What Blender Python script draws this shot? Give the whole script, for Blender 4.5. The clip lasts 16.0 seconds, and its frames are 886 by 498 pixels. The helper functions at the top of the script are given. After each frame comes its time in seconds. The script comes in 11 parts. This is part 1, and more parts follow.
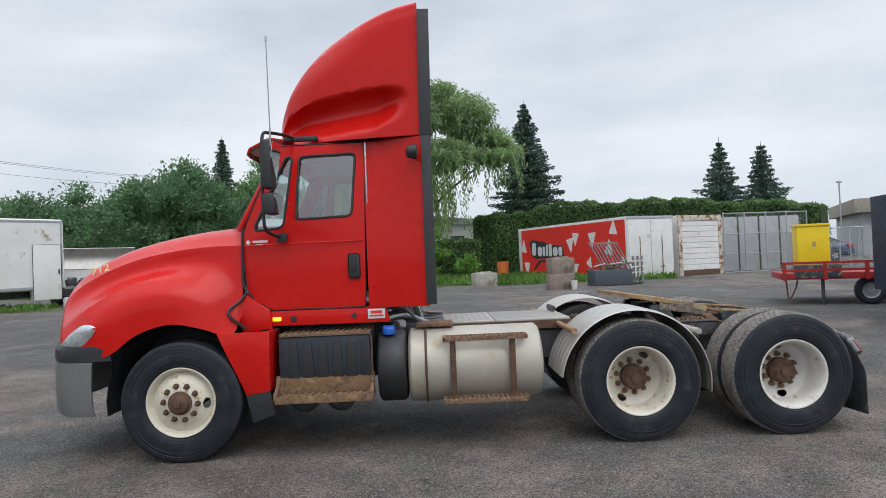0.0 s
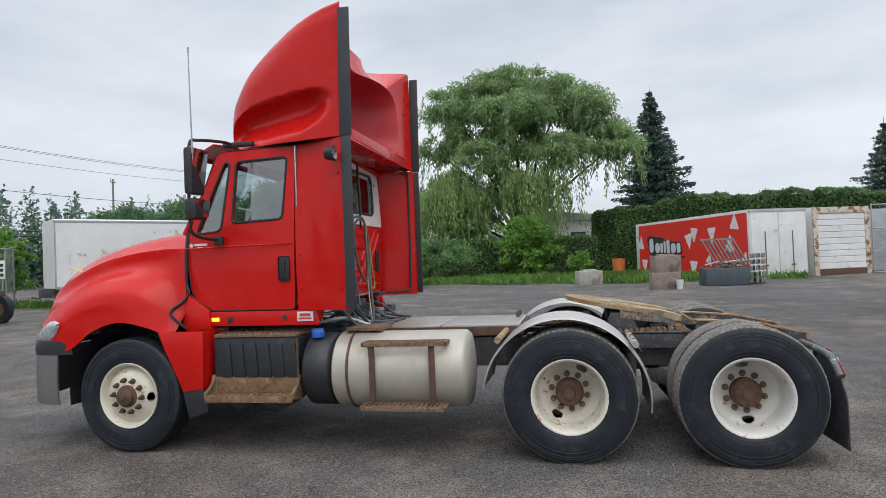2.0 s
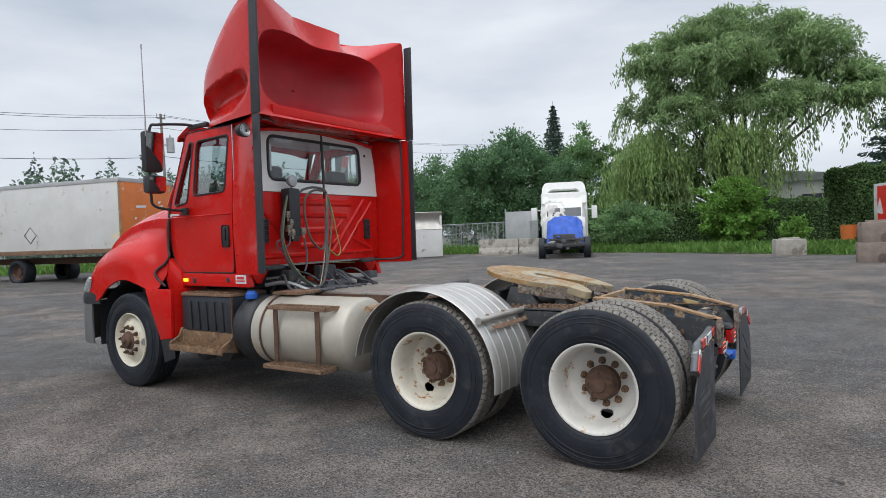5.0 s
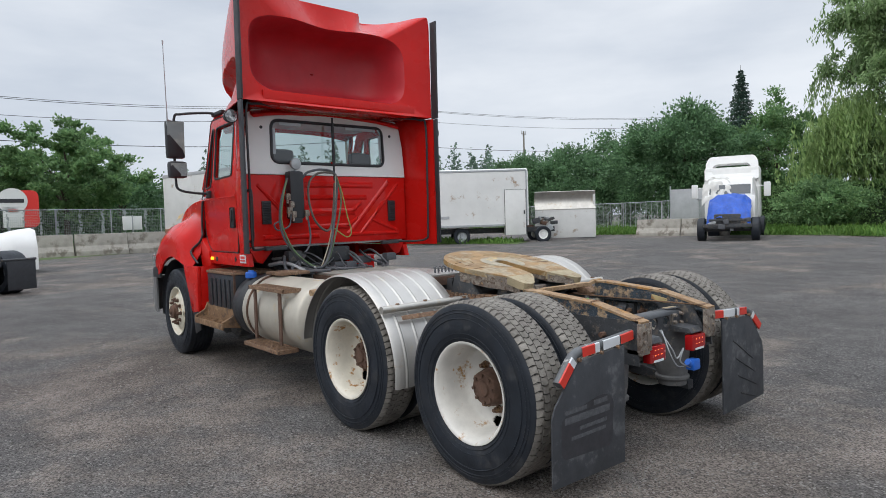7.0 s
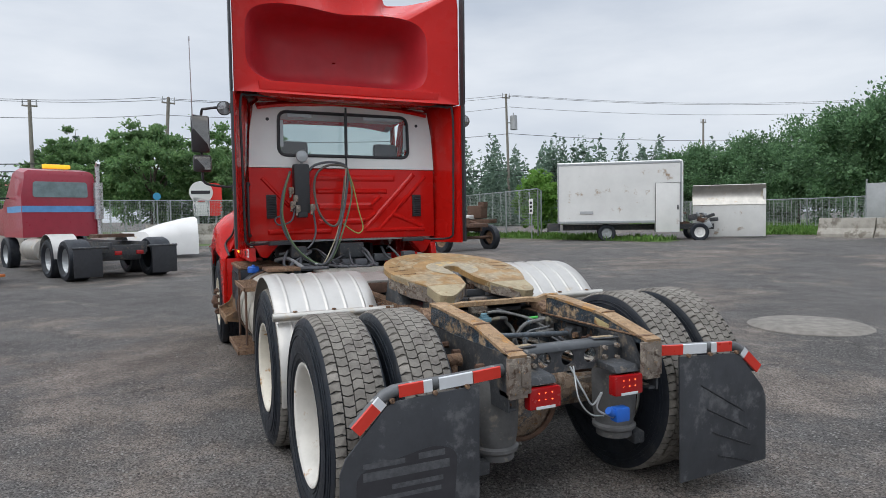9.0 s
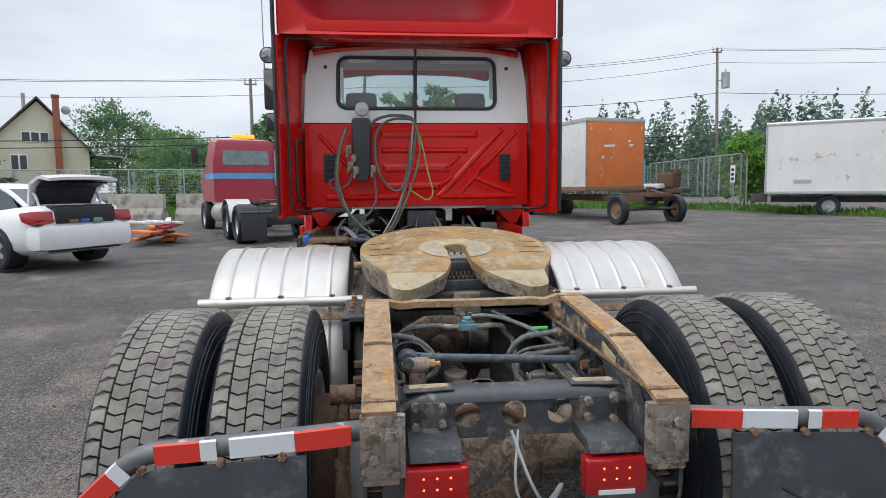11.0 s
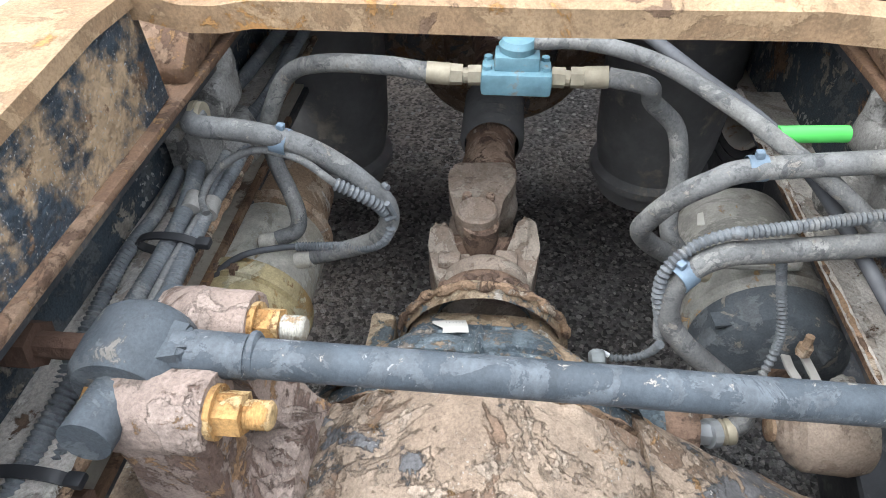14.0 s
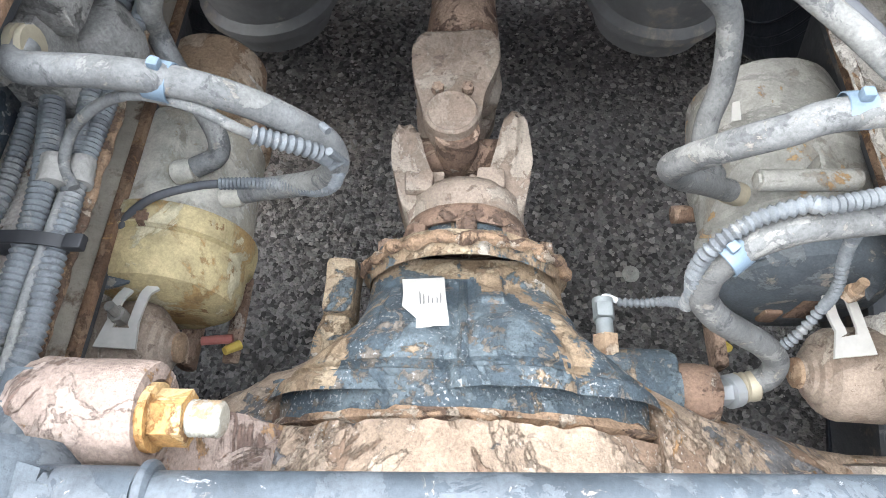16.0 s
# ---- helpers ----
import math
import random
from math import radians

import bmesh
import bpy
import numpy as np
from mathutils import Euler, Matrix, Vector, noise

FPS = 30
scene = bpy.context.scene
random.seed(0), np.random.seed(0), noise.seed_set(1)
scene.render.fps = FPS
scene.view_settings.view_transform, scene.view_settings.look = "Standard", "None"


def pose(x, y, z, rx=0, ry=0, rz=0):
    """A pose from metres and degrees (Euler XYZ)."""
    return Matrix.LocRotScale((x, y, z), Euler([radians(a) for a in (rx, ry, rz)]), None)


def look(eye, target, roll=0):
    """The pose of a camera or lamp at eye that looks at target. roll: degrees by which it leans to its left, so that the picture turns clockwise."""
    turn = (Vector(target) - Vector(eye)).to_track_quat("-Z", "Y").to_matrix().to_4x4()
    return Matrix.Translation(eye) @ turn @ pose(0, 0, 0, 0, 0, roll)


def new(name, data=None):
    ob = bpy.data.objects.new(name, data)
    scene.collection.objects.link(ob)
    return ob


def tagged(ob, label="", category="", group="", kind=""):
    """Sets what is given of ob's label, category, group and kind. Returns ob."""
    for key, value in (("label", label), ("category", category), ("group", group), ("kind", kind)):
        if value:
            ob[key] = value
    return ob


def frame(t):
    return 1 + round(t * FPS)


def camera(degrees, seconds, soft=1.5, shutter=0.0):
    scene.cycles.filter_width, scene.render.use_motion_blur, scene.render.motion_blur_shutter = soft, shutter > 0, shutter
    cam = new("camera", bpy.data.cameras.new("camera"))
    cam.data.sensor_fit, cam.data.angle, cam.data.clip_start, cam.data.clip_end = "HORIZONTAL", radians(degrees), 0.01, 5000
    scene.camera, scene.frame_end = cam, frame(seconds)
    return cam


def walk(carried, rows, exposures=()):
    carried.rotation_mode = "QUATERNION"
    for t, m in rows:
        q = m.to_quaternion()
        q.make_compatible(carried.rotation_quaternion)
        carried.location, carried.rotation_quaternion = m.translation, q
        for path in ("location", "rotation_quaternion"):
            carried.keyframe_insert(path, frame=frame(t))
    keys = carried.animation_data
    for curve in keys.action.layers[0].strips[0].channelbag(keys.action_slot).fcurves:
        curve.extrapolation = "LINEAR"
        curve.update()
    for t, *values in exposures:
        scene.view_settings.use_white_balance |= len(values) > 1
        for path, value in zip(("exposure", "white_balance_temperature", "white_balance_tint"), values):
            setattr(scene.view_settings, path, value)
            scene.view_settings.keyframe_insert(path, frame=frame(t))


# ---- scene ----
cam = camera(70.5, 16.0, soft=0.9)
PATH = [
    (0, (2.164, -6.53, 1.628), (2.201, -4.53, 1.661), -2.4),
    (0.5, (2.626, -6.484, 1.611), (2.564, -4.486, 1.65), -2.4),
    (1, (3.072, -6.394, 1.611), (2.883, -4.404, 1.65), -2.3),
    (1.5, (3.514, -6.27, 1.613), (3.218, -4.292, 1.654), -2.4),
    (2, (3.988, -6.155, 1.615), (3.58, -4.197, 1.653), -2.3),
    (2.5, (4.395, -5.966, 1.595), (3.87, -4.036, 1.63), -2.2),
    (3, (4.862, -5.835, 1.588), (4.229, -3.939, 1.629), -2.2),
    (3.5, (5.302, -5.703, 1.58), (4.549, -3.851, 1.615), -2.1),
    (4, (5.738, -5.516, 1.573), (4.866, -3.717, 1.593), -2.1),
    (4.5, (6.22, -5.322, 1.575), (5.228, -3.585, 1.566), -2.0),
    (4.7, (6.392, -5.217, 1.563), (5.359, -3.505, 1.537), -2.0),
    (6.8, (7.752, -3.709, 1.502), (6.277, -2.361, 1.413), -1.9),
    (7, (7.866, -3.557, 1.515), (6.336, -2.273, 1.422), -1.8),
    (7.5, (8.053, -3.131, 1.499), (6.443, -1.949, 1.404), -1.6),
    (8, (8.24, -2.681, 1.494), (6.555, -1.608, 1.399), -1.5),
    (8.5, (8.28, -2.237, 1.492), (6.515, -1.301, 1.393), -1.3),
    (8.7, (8.266, -2.064, 1.513), (6.477, -1.176, 1.413), -1.1),
    (10.8, (7.573, -0.458, 1.479), (5.6, -0.181, 1.307), -0.8),
    (11, (7.407, -0.381, 1.453), (5.427, -0.173, 1.262), -0.6),
    (11.5, (7.038, -0.265, 1.435), (5.055, -0.16, 1.2), -0.5),
    (12, (6.67, -0.14, 1.391), (4.7, -0.149, 1.047), -0.3),
    (12.5, (6.323, -0.116, 1.324), (4.408, -0.207, 0.755), -0.0),
    (13, (6.02, -0.138, 1.304), (4.186, -0.238, 0.512), -0.1),
    (13.5, (5.753, -0.097, 1.256), (4.019, -0.195, 0.265), -0.0),
    (14, (5.493, -0.026, 1.22), (4.049, -0.19, -0.154), -1.5),
    (14.5, (5.353, -0.033, 1.191), (4.193, -0.186, -0.431), -2.1),
    (15, (5.278, -0.047, 1.18), (4.289, -0.161, -0.555), -1.9),
    (15.5, (5.249, -0.042, 1.182), (4.327, -0.121, -0.591), -1.8),
    (16, (5.26, -0.04, 1.191), (4.351, -0.097, -0.591), -2.0),
]
LIGHTER = [(0, 0.0), (8.7, 0.0), (11, 0.15), (12, 0.22), (12.5, 0.4), (13, 0.58), (13.5, 0.85), (14, 1.36), (14.5, 1.85), (15, 2.05), (16, 2.1)]
walk(cam, [(t, look(eye, target, roll)) for t, eye, target, roll in PATH], LIGHTER)

# ---- world and light ----
world = bpy.data.worlds.new("overcast_sky")
scene.world = world
world.use_nodes = True
wt = world.node_tree
bg = wt.nodes["Background"]
sky = wt.nodes.new("ShaderNodeTexSky")
sky.sky_type, sky.sun_disc = "NISHITA", False
sky.sun_elevation, sky.sun_rotation = radians(55), radians(200)
sky_in = wt.nodes.new("ShaderNodeVectorMath")
sky_in.operation = "SCALE"
sky_in.inputs["Scale"].default_value = 0.07
wt.links.new(sky.outputs[0], sky_in.inputs[0])
w_co = wt.nodes.new("ShaderNodeTexCoord")
w_map = wt.nodes.new("ShaderNodeMapping")
w_map.inputs["Scale"].default_value = (1.0, 1.0, 3.6)
wt.links.new(w_co.outputs["Generated"], w_map.inputs["Vector"])
w_noise = wt.nodes.new("ShaderNodeTexNoise")
w_noise.inputs["Scale"].default_value, w_noise.inputs["Detail"].default_value, w_noise.inputs["Roughness"].default_value = 1.7, 6, 0.52
wt.links.new(w_map.outputs[0], w_noise.inputs["Vector"])
w_ramp = wt.nodes.new("ShaderNodeValToRGB")
w_ramp.color_ramp.elements[0].position, w_ramp.color_ramp.elements[0].color = 0.3, (0.53, 0.6, 0.71, 1)
w_ramp.color_ramp.elements[1].position, w_ramp.color_ramp.elements[1].color = 0.66, (0.89, 0.935, 1.0, 1)
wt.links.new(w_noise.outputs["Fac"], w_ramp.inputs[0])
w_mix = wt.nodes.new("ShaderNodeMix")
w_mix.data_type = "RGBA"
w_mix.inputs["Factor"].default_value = 0.9
wt.links.new(sky_in.outputs[0], w_mix.inputs["A"])
wt.links.new(w_ramp.outputs[0], w_mix.inputs["B"])
wt.links.new(w_mix.outputs["Result"], bg.inputs["Color"])
# an overcast sky is brightest overhead
w_sep = wt.nodes.new("ShaderNodeSeparateXYZ")
wt.links.new(w_co.outputs["Generated"], w_sep.inputs[0])
w_up = wt.nodes.new("ShaderNodeMapRange")
w_up.interpolation_type = "SMOOTHSTEP"
for s_, x_ in zip(("From Min", "From Max", "To Min", "To Max"), (0.35, 0.95, 1.0, 2.2)):
    w_up.inputs[s_].default_value = x_
wt.links.new(w_sep.outputs["Z"], w_up.inputs["Value"])
wt.links.new(w_up.outputs[0], bg.inputs["Strength"])
sun = new("sun", bpy.data.lights.new("sun", "SUN"))
sun.data.energy, sun.data.angle, sun.data.color = 1.35, radians(60), (1.0, 0.97, 0.92)
sun.matrix_basis = look((4, -10, 14), (0, 0, 0))

# ---- tools ----
R = random.Random(7)


def thing(name, label, category, group="", loc=(0, 0, 0), rz=0.0, kind=""):
    ob = new(name)
    ob.matrix_basis = pose(*loc, 0, 0, rz)
    return tagged(ob, label, category, group, kind)


def mesh_of(name, bm, material, smooth=35):
    bmesh.ops.recalc_face_normals(bm, faces=bm.faces[:])
    me = bpy.data.meshes.new(name)
    bm.to_mesh(me)
    bm.free()
    me.materials.append(material)
    if smooth:
        me.polygons.foreach_set("use_smooth", [True] * len(me.polygons))
        me.set_sharp_from_angle(angle=radians(smooth))
    return me


def part(name, bm, material, parent=None, label="", smooth=35, loc=None, thick=0.0):
    ob = new(name, mesh_of(name, bm, material, smooth))
    ob.parent = parent
    if loc:
        ob.location = loc
    if thick:
        mod = ob.modifiers.new("thickness", "SOLIDIFY")
        mod.thickness, mod.offset = thick, -1
        crisp = ob.modifiers.new("crisp_edges", "EDGE_SPLIT")
        crisp.split_angle, crisp.use_edge_sharp = radians(max(smooth, 30)), True
    return tagged(ob, label)


def box(bm, c, s, bev=0.0, m=None):
    """A box with centre c and full size s."""
    r = bmesh.ops.create_cube(bm, size=1)
    vs = r["verts"]
    bmesh.ops.scale(bm, vec=s, verts=vs)
    if bev:
        es = list({e for v in vs for e in v.link_edges})
        r = bmesh.ops.bevel(bm, geom=es, offset=bev, segments=2, profile=0.6, affect="EDGES")
        vs = list({v for f in r["faces"] for v in f.verts} | {v for v in vs if v.is_valid})
    t = Matrix.Translation(c)
    if m is not None:
        t = t @ m
    bmesh.ops.transform(bm, matrix=t, verts=vs)
    return bm


def span(bm, a, b, bev=0.0):
    """A box between two corners."""
    return box(bm, [(p + q) / 2 for p, q in zip(a, b)], [abs(p - q) for p, q in zip(a, b)], bev)


def grid(bm, rows, close=False, cap=False):
    """Faces between rows of points; close joins each row's ends."""
    vs = [[bm.verts.new(p) for p in r] for r in rows]
    n = len(rows[0])
    for a, b in zip(vs, vs[1:]):
        for i in range(n if close else n - 1):
            j = (i + 1) % n
            bm.faces.new((a[i], a[j], b[j], b[i]))
    if cap:
        bm.faces.new(vs[0][::-1])
        bm.faces.new(vs[-1])
    return bm


def smooth_line(pts, n=6):
    """A Catmull-Rom line through the points."""
    pts = [Vector(p) for p in pts]
    p = [2 * pts[0] - pts[1]] + pts + [2 * pts[-1] - pts[-2]]
    out = []
    for i in range(1, len(p) - 2):
        for k in range(n):
            t = k / n
            out.append(0.5 * (2 * p[i] + (p[i + 1] - p[i - 1]) * t + (2 * p[i - 1] - 5 * p[i] + 4 * p[i + 1] - p[i + 2]) * t * t + (3 * p[i] - p[i - 1] - 3 * p[i + 1] + p[i + 2]) * t ** 3))
    out.append(pts[-1])
    return out


def tube(bm, pts, r, seg=10, ends=True):
    """A round tube along points; r is a radius or one for each point."""
    pts = [Vector(p) for p in pts]
    rs = r if isinstance(r, (list, tuple)) else [r] * len(pts)
    rows, up = [], None
    for i, p in enumerate(pts):
        d = (pts[min(i + 1, len(pts) - 1)] - pts[max(i - 1, 0)]).normalized()
        if up is None:
            up = d.orthogonal().normalized()
        up = (up - d * up.dot(d)).normalized()
        side = d.cross(up)
        rows.append([p + rs[i] * (math.cos(a) * up + math.sin(a) * side) for a in (2 * math.pi * k / seg for k in range(seg))])
    return grid(bm, rows, True, ends)


def hose(bm, pts, r, seg=10, n=7, rib=0.0):
    """A smooth hose; with rib a corrugated one."""
    line = smooth_line(pts, n)
    if not rib:
        return tube(bm, line, r, seg)
    fine = []
    for a, b in zip(line, line[1:]):
        k = max(1, round((b - a).length / 0.0026))
        fine += [a.lerp(b, i / k) for i in range(k)]
    return tube(bm, fine, [r + (rib if i % 2 else -rib) for i in range(len(fine))], seg)


AXIS = {"x": lambda r, h, a: Vector((h, r * math.cos(a), r * math.sin(a))), "y": lambda r, h, a: Vector((r * math.cos(a), h, r * math.sin(a))), "z": lambda r, h, a: Vector((r * math.cos(a), r * math.sin(a), h))}


def lathe(bm, prof, axis="y", c=(0, 0, 0), seg=32, skip=None):
    """A turned body: prof is a list of (radius, height along the axis)."""
    c = Vector(c)
    vs = [[bm.verts.new(c + AXIS[axis](r, h, 2 * math.pi * k / seg)) for k in range(seg)] for r, h in prof]
    for j, (a, b) in enumerate(zip(vs, vs[1:])):
        for k in range(seg):
            if skip and skip(j, k):
                continue
            q = (k + 1) % seg
            bm.faces.new((a[k], a[q], b[q], b[k]))
    for ring, (r, h) in ((vs[0], prof[0]), (vs[-1], prof[-1])):
        if 0 < r < 0.0011:
            pass
    return bm


def disc(r0, r1, h0, h1, axis="y", seg=20):
    bm = bmesh.new()
    return lathe(bm, [(0.001, h0), (r0, h0), (r1, h1), (0.001, h1)], axis, seg=seg)


def rod(bm, a, b, r, r1=None, seg=12):
    return tube(bm, [a, b], [r, r if r1 is None else r1], seg)


PLANE = {"xz": lambda u, v, w: Vector((u, w, v)), "yz": lambda u, v, w: Vector((w, u, v)), "xy": lambda u, v, w: Vector((u, v, w))}


def prism(bm, poly, plane, w0, w1, bev=0.0):
    """A flat outline given thickness from w0 to w1 across its plane."""
    f = PLANE[plane]
    a = [bm.verts.new(f(u, v, w0)) for u, v in poly]
    b = [bm.verts.new(f(u, v, w1)) for u, v in poly]
    fs = [bm.faces.new(a), bm.faces.new(b[::-1])]
    n = len(poly)
    for i in range(n):
        fs.append(bm.faces.new((a[i], b[i], b[(i + 1) % n], a[(i + 1) % n])))
    if bev:
        bmesh.ops.bevel(bm, geom=list({e for f2 in fs for e in f2.edges}), offset=bev, segments=2, profile=0.6, affect="EDGES")
    return bm


def rounded(poly, r, n=4):
    """The outline with its corners rounded."""
    out, m = [], len(poly)
    for i in range(m):
        p, a, b = Vector(poly[i]), Vector(poly[i - 1]), Vector(poly[(i + 1) % m])
        da, db = (a - p), (b - p)
        k = min(r, da.length * 0.45, db.length * 0.45)
        s, e = p + da.normalized() * k, p + db.normalized() * k
        for j in range(n + 1):
            t = j / n
            out.append(tuple((1 - t) ** 2 * s + 2 * t * (1 - t) * p + t * t * e))
    return out


def holed(bm, outer, holes, plane, w):
    """A flat sheet with holes; w is a number or a function of (u, v)."""
    f = PLANE[plane]
    edges = []
    for loop in (outer, *holes):
        vs = [bm.verts.new(f(u, v, w(u, v) if callable(w) else w)) for u, v in loop]
        edges += [bm.edges.new((vs[i], vs[(i + 1) % len(vs)])) for i in range(len(vs))]
    bmesh.ops.triangle_fill(bm, use_beauty=True, use_dissolve=False, edges=edges)
    return bm


def mirrored(pts):
    return [(x, -y, z) for x, y, z in pts]


# ---- materials ----
def surf(name, col, rough=0.5, metal=0.0, var=0.15, scale=5.0, bump=0.0, bscale=60.0, worn=None, coat=0.0, island=0.0, spec=0.5, rvar=0.1, flake=None, specks=None):
    """A painted or bare surface. worn: (colour, share 0 to 1, scale, roughness) of patches with edges of their own; flake: a second such coat, (colour, share, scale); specks: small spots, the same."""
    m = bpy.data.materials.new(name)
    m.use_nodes = True
    t = m.node_tree
    bs = t.nodes["Principled BSDF"]
    co = t.nodes.new("ShaderNodeTexCoord")

    def noise_at(s, detail=5.0, rough_=0.6):
        n = t.nodes.new("ShaderNodeTexNoise")
        n.inputs["Scale"].default_value, n.inputs["Detail"].default_value, n.inputs["Roughness"].default_value = s, detail, rough_
        t.links.new(co.outputs["Object"], n.inputs["Vector"])
        return n.outputs["Fac"]

    def mix(fac, a, b):
        n = t.nodes.new("ShaderNodeMix")
        n.data_type = "RGBA"
        for s, v in ((n.inputs["Factor"], fac), (n.inputs["A"], a), (n.inputs["B"], b)):
            if isinstance(v, (tuple, list)):
                s.default_value = (*v, 1) if len(v) == 3 else v
            elif isinstance(v, (int, float)):
                s.default_value = v
            else:
                t.links.new(v, s)
        return n.outputs["Result"]

    def ramp(v, lo, hi, a=0.0, b=1.0):
        n = t.nodes.new("ShaderNodeMapRange")
        for s, x in zip(("From Min", "From Max", "To Min", "To Max"), (lo, hi, a, b)):
            n.inputs[s].default_value = x
        t.links.new(v, n.inputs["Value"])
        return n.outputs["Result"]

    dark, light = [c * (1 - var) for c in col], [min(1, c * (1 + var)) for c in col]
    c = mix(ramp(noise_at(scale), 0.3, 0.7), tuple(dark), tuple(light))
    fine = ramp(noise_at(scale * 9, 3), 0.25, 0.75)
    c = mix(fine, mix(0.5 * min(1, var * 2), c, tuple(x * 0.6 for x in col)), c)
    if island:
        g = t.nodes.new("ShaderNodeNewGeometry")
        h = t.nodes.new("ShaderNodeHueSaturation")
        t.links.new(ramp(g.outputs["Random Per Island"], 0, 1, 1 - island, 1 + island), h.inputs["Value"])
        t.links.new(c, h.inputs["Color"])
        c = h.outputs["Color"]
    ro = ramp(noise_at(scale * 3, 4), 0.3, 0.7, max(0.02, rough - rvar), min(1, rough + rvar))
    if worn:
        wc, share, ws, wr = worn
        edge = 0.66 - 0.32 * share
        k = ramp(noise_at(ws, 9, 0.68), edge - 0.03, edge + 0.04)
        wc2 = mix(ramp(noise_at(ws * 4, 5), 0.3, 0.7), tuple(x * 0.55 for x in wc), tuple(min(1, x * 1.25) for x in wc))
        c = mix(k, c, wc2)
        n = t.nodes.new("ShaderNodeMix")
        t.links.new(k, n.inputs["Factor"])
        t.links.new(ro, n.inputs["A"])
        n.inputs["B"].default_value = wr
        ro = n.outputs["Result"]
        if metal:
            t.links.new(ramp(k, 0, 1, metal, 0), bs.inputs["Metallic"])
    elif metal:
        bs.inputs["Metallic"].default_value = metal
    if flake:
        fc, share, fs = flake
        edge = 0.66 - 0.32 * share
        c = mix(ramp(noise_at(fs * 1.07, 10, 0.72), edge - 0.015, edge + 0.02), c, mix(ramp(noise_at(fs * 5, 6), 0.35, 0.65), tuple(x * 0.6 for x in fc), tuple(min(1, x * 1.3) for x in fc)))
    if specks:
        pc, share, ps = specks
        edge = 0.74 - 0.25 * share
        c = mix(ramp(noise_at(ps, 2, 0.5), edge - 0.01, edge + 0.02), c, pc)
    t.links.new(c, bs.inputs["Base Color"])
    t.links.new(ro, bs.inputs["Roughness"])
    bs.inputs["Specular IOR Level"].default_value = spec
    if coat:
        bs.inputs["Coat Weight"].default_value, bs.inputs["Coat Roughness"].default_value = coat, 0.06
    if bump:
        b = t.nodes.new("ShaderNodeBump")
        b.inputs["Strength"].default_value, b.inputs["Distance"].default_value = bump, 0.01
        t.links.new(noise_at(bscale, 6), b.inputs["Height"])
        t.links.new(b.outputs["Normal"], bs.inputs["Normal"])
    return m


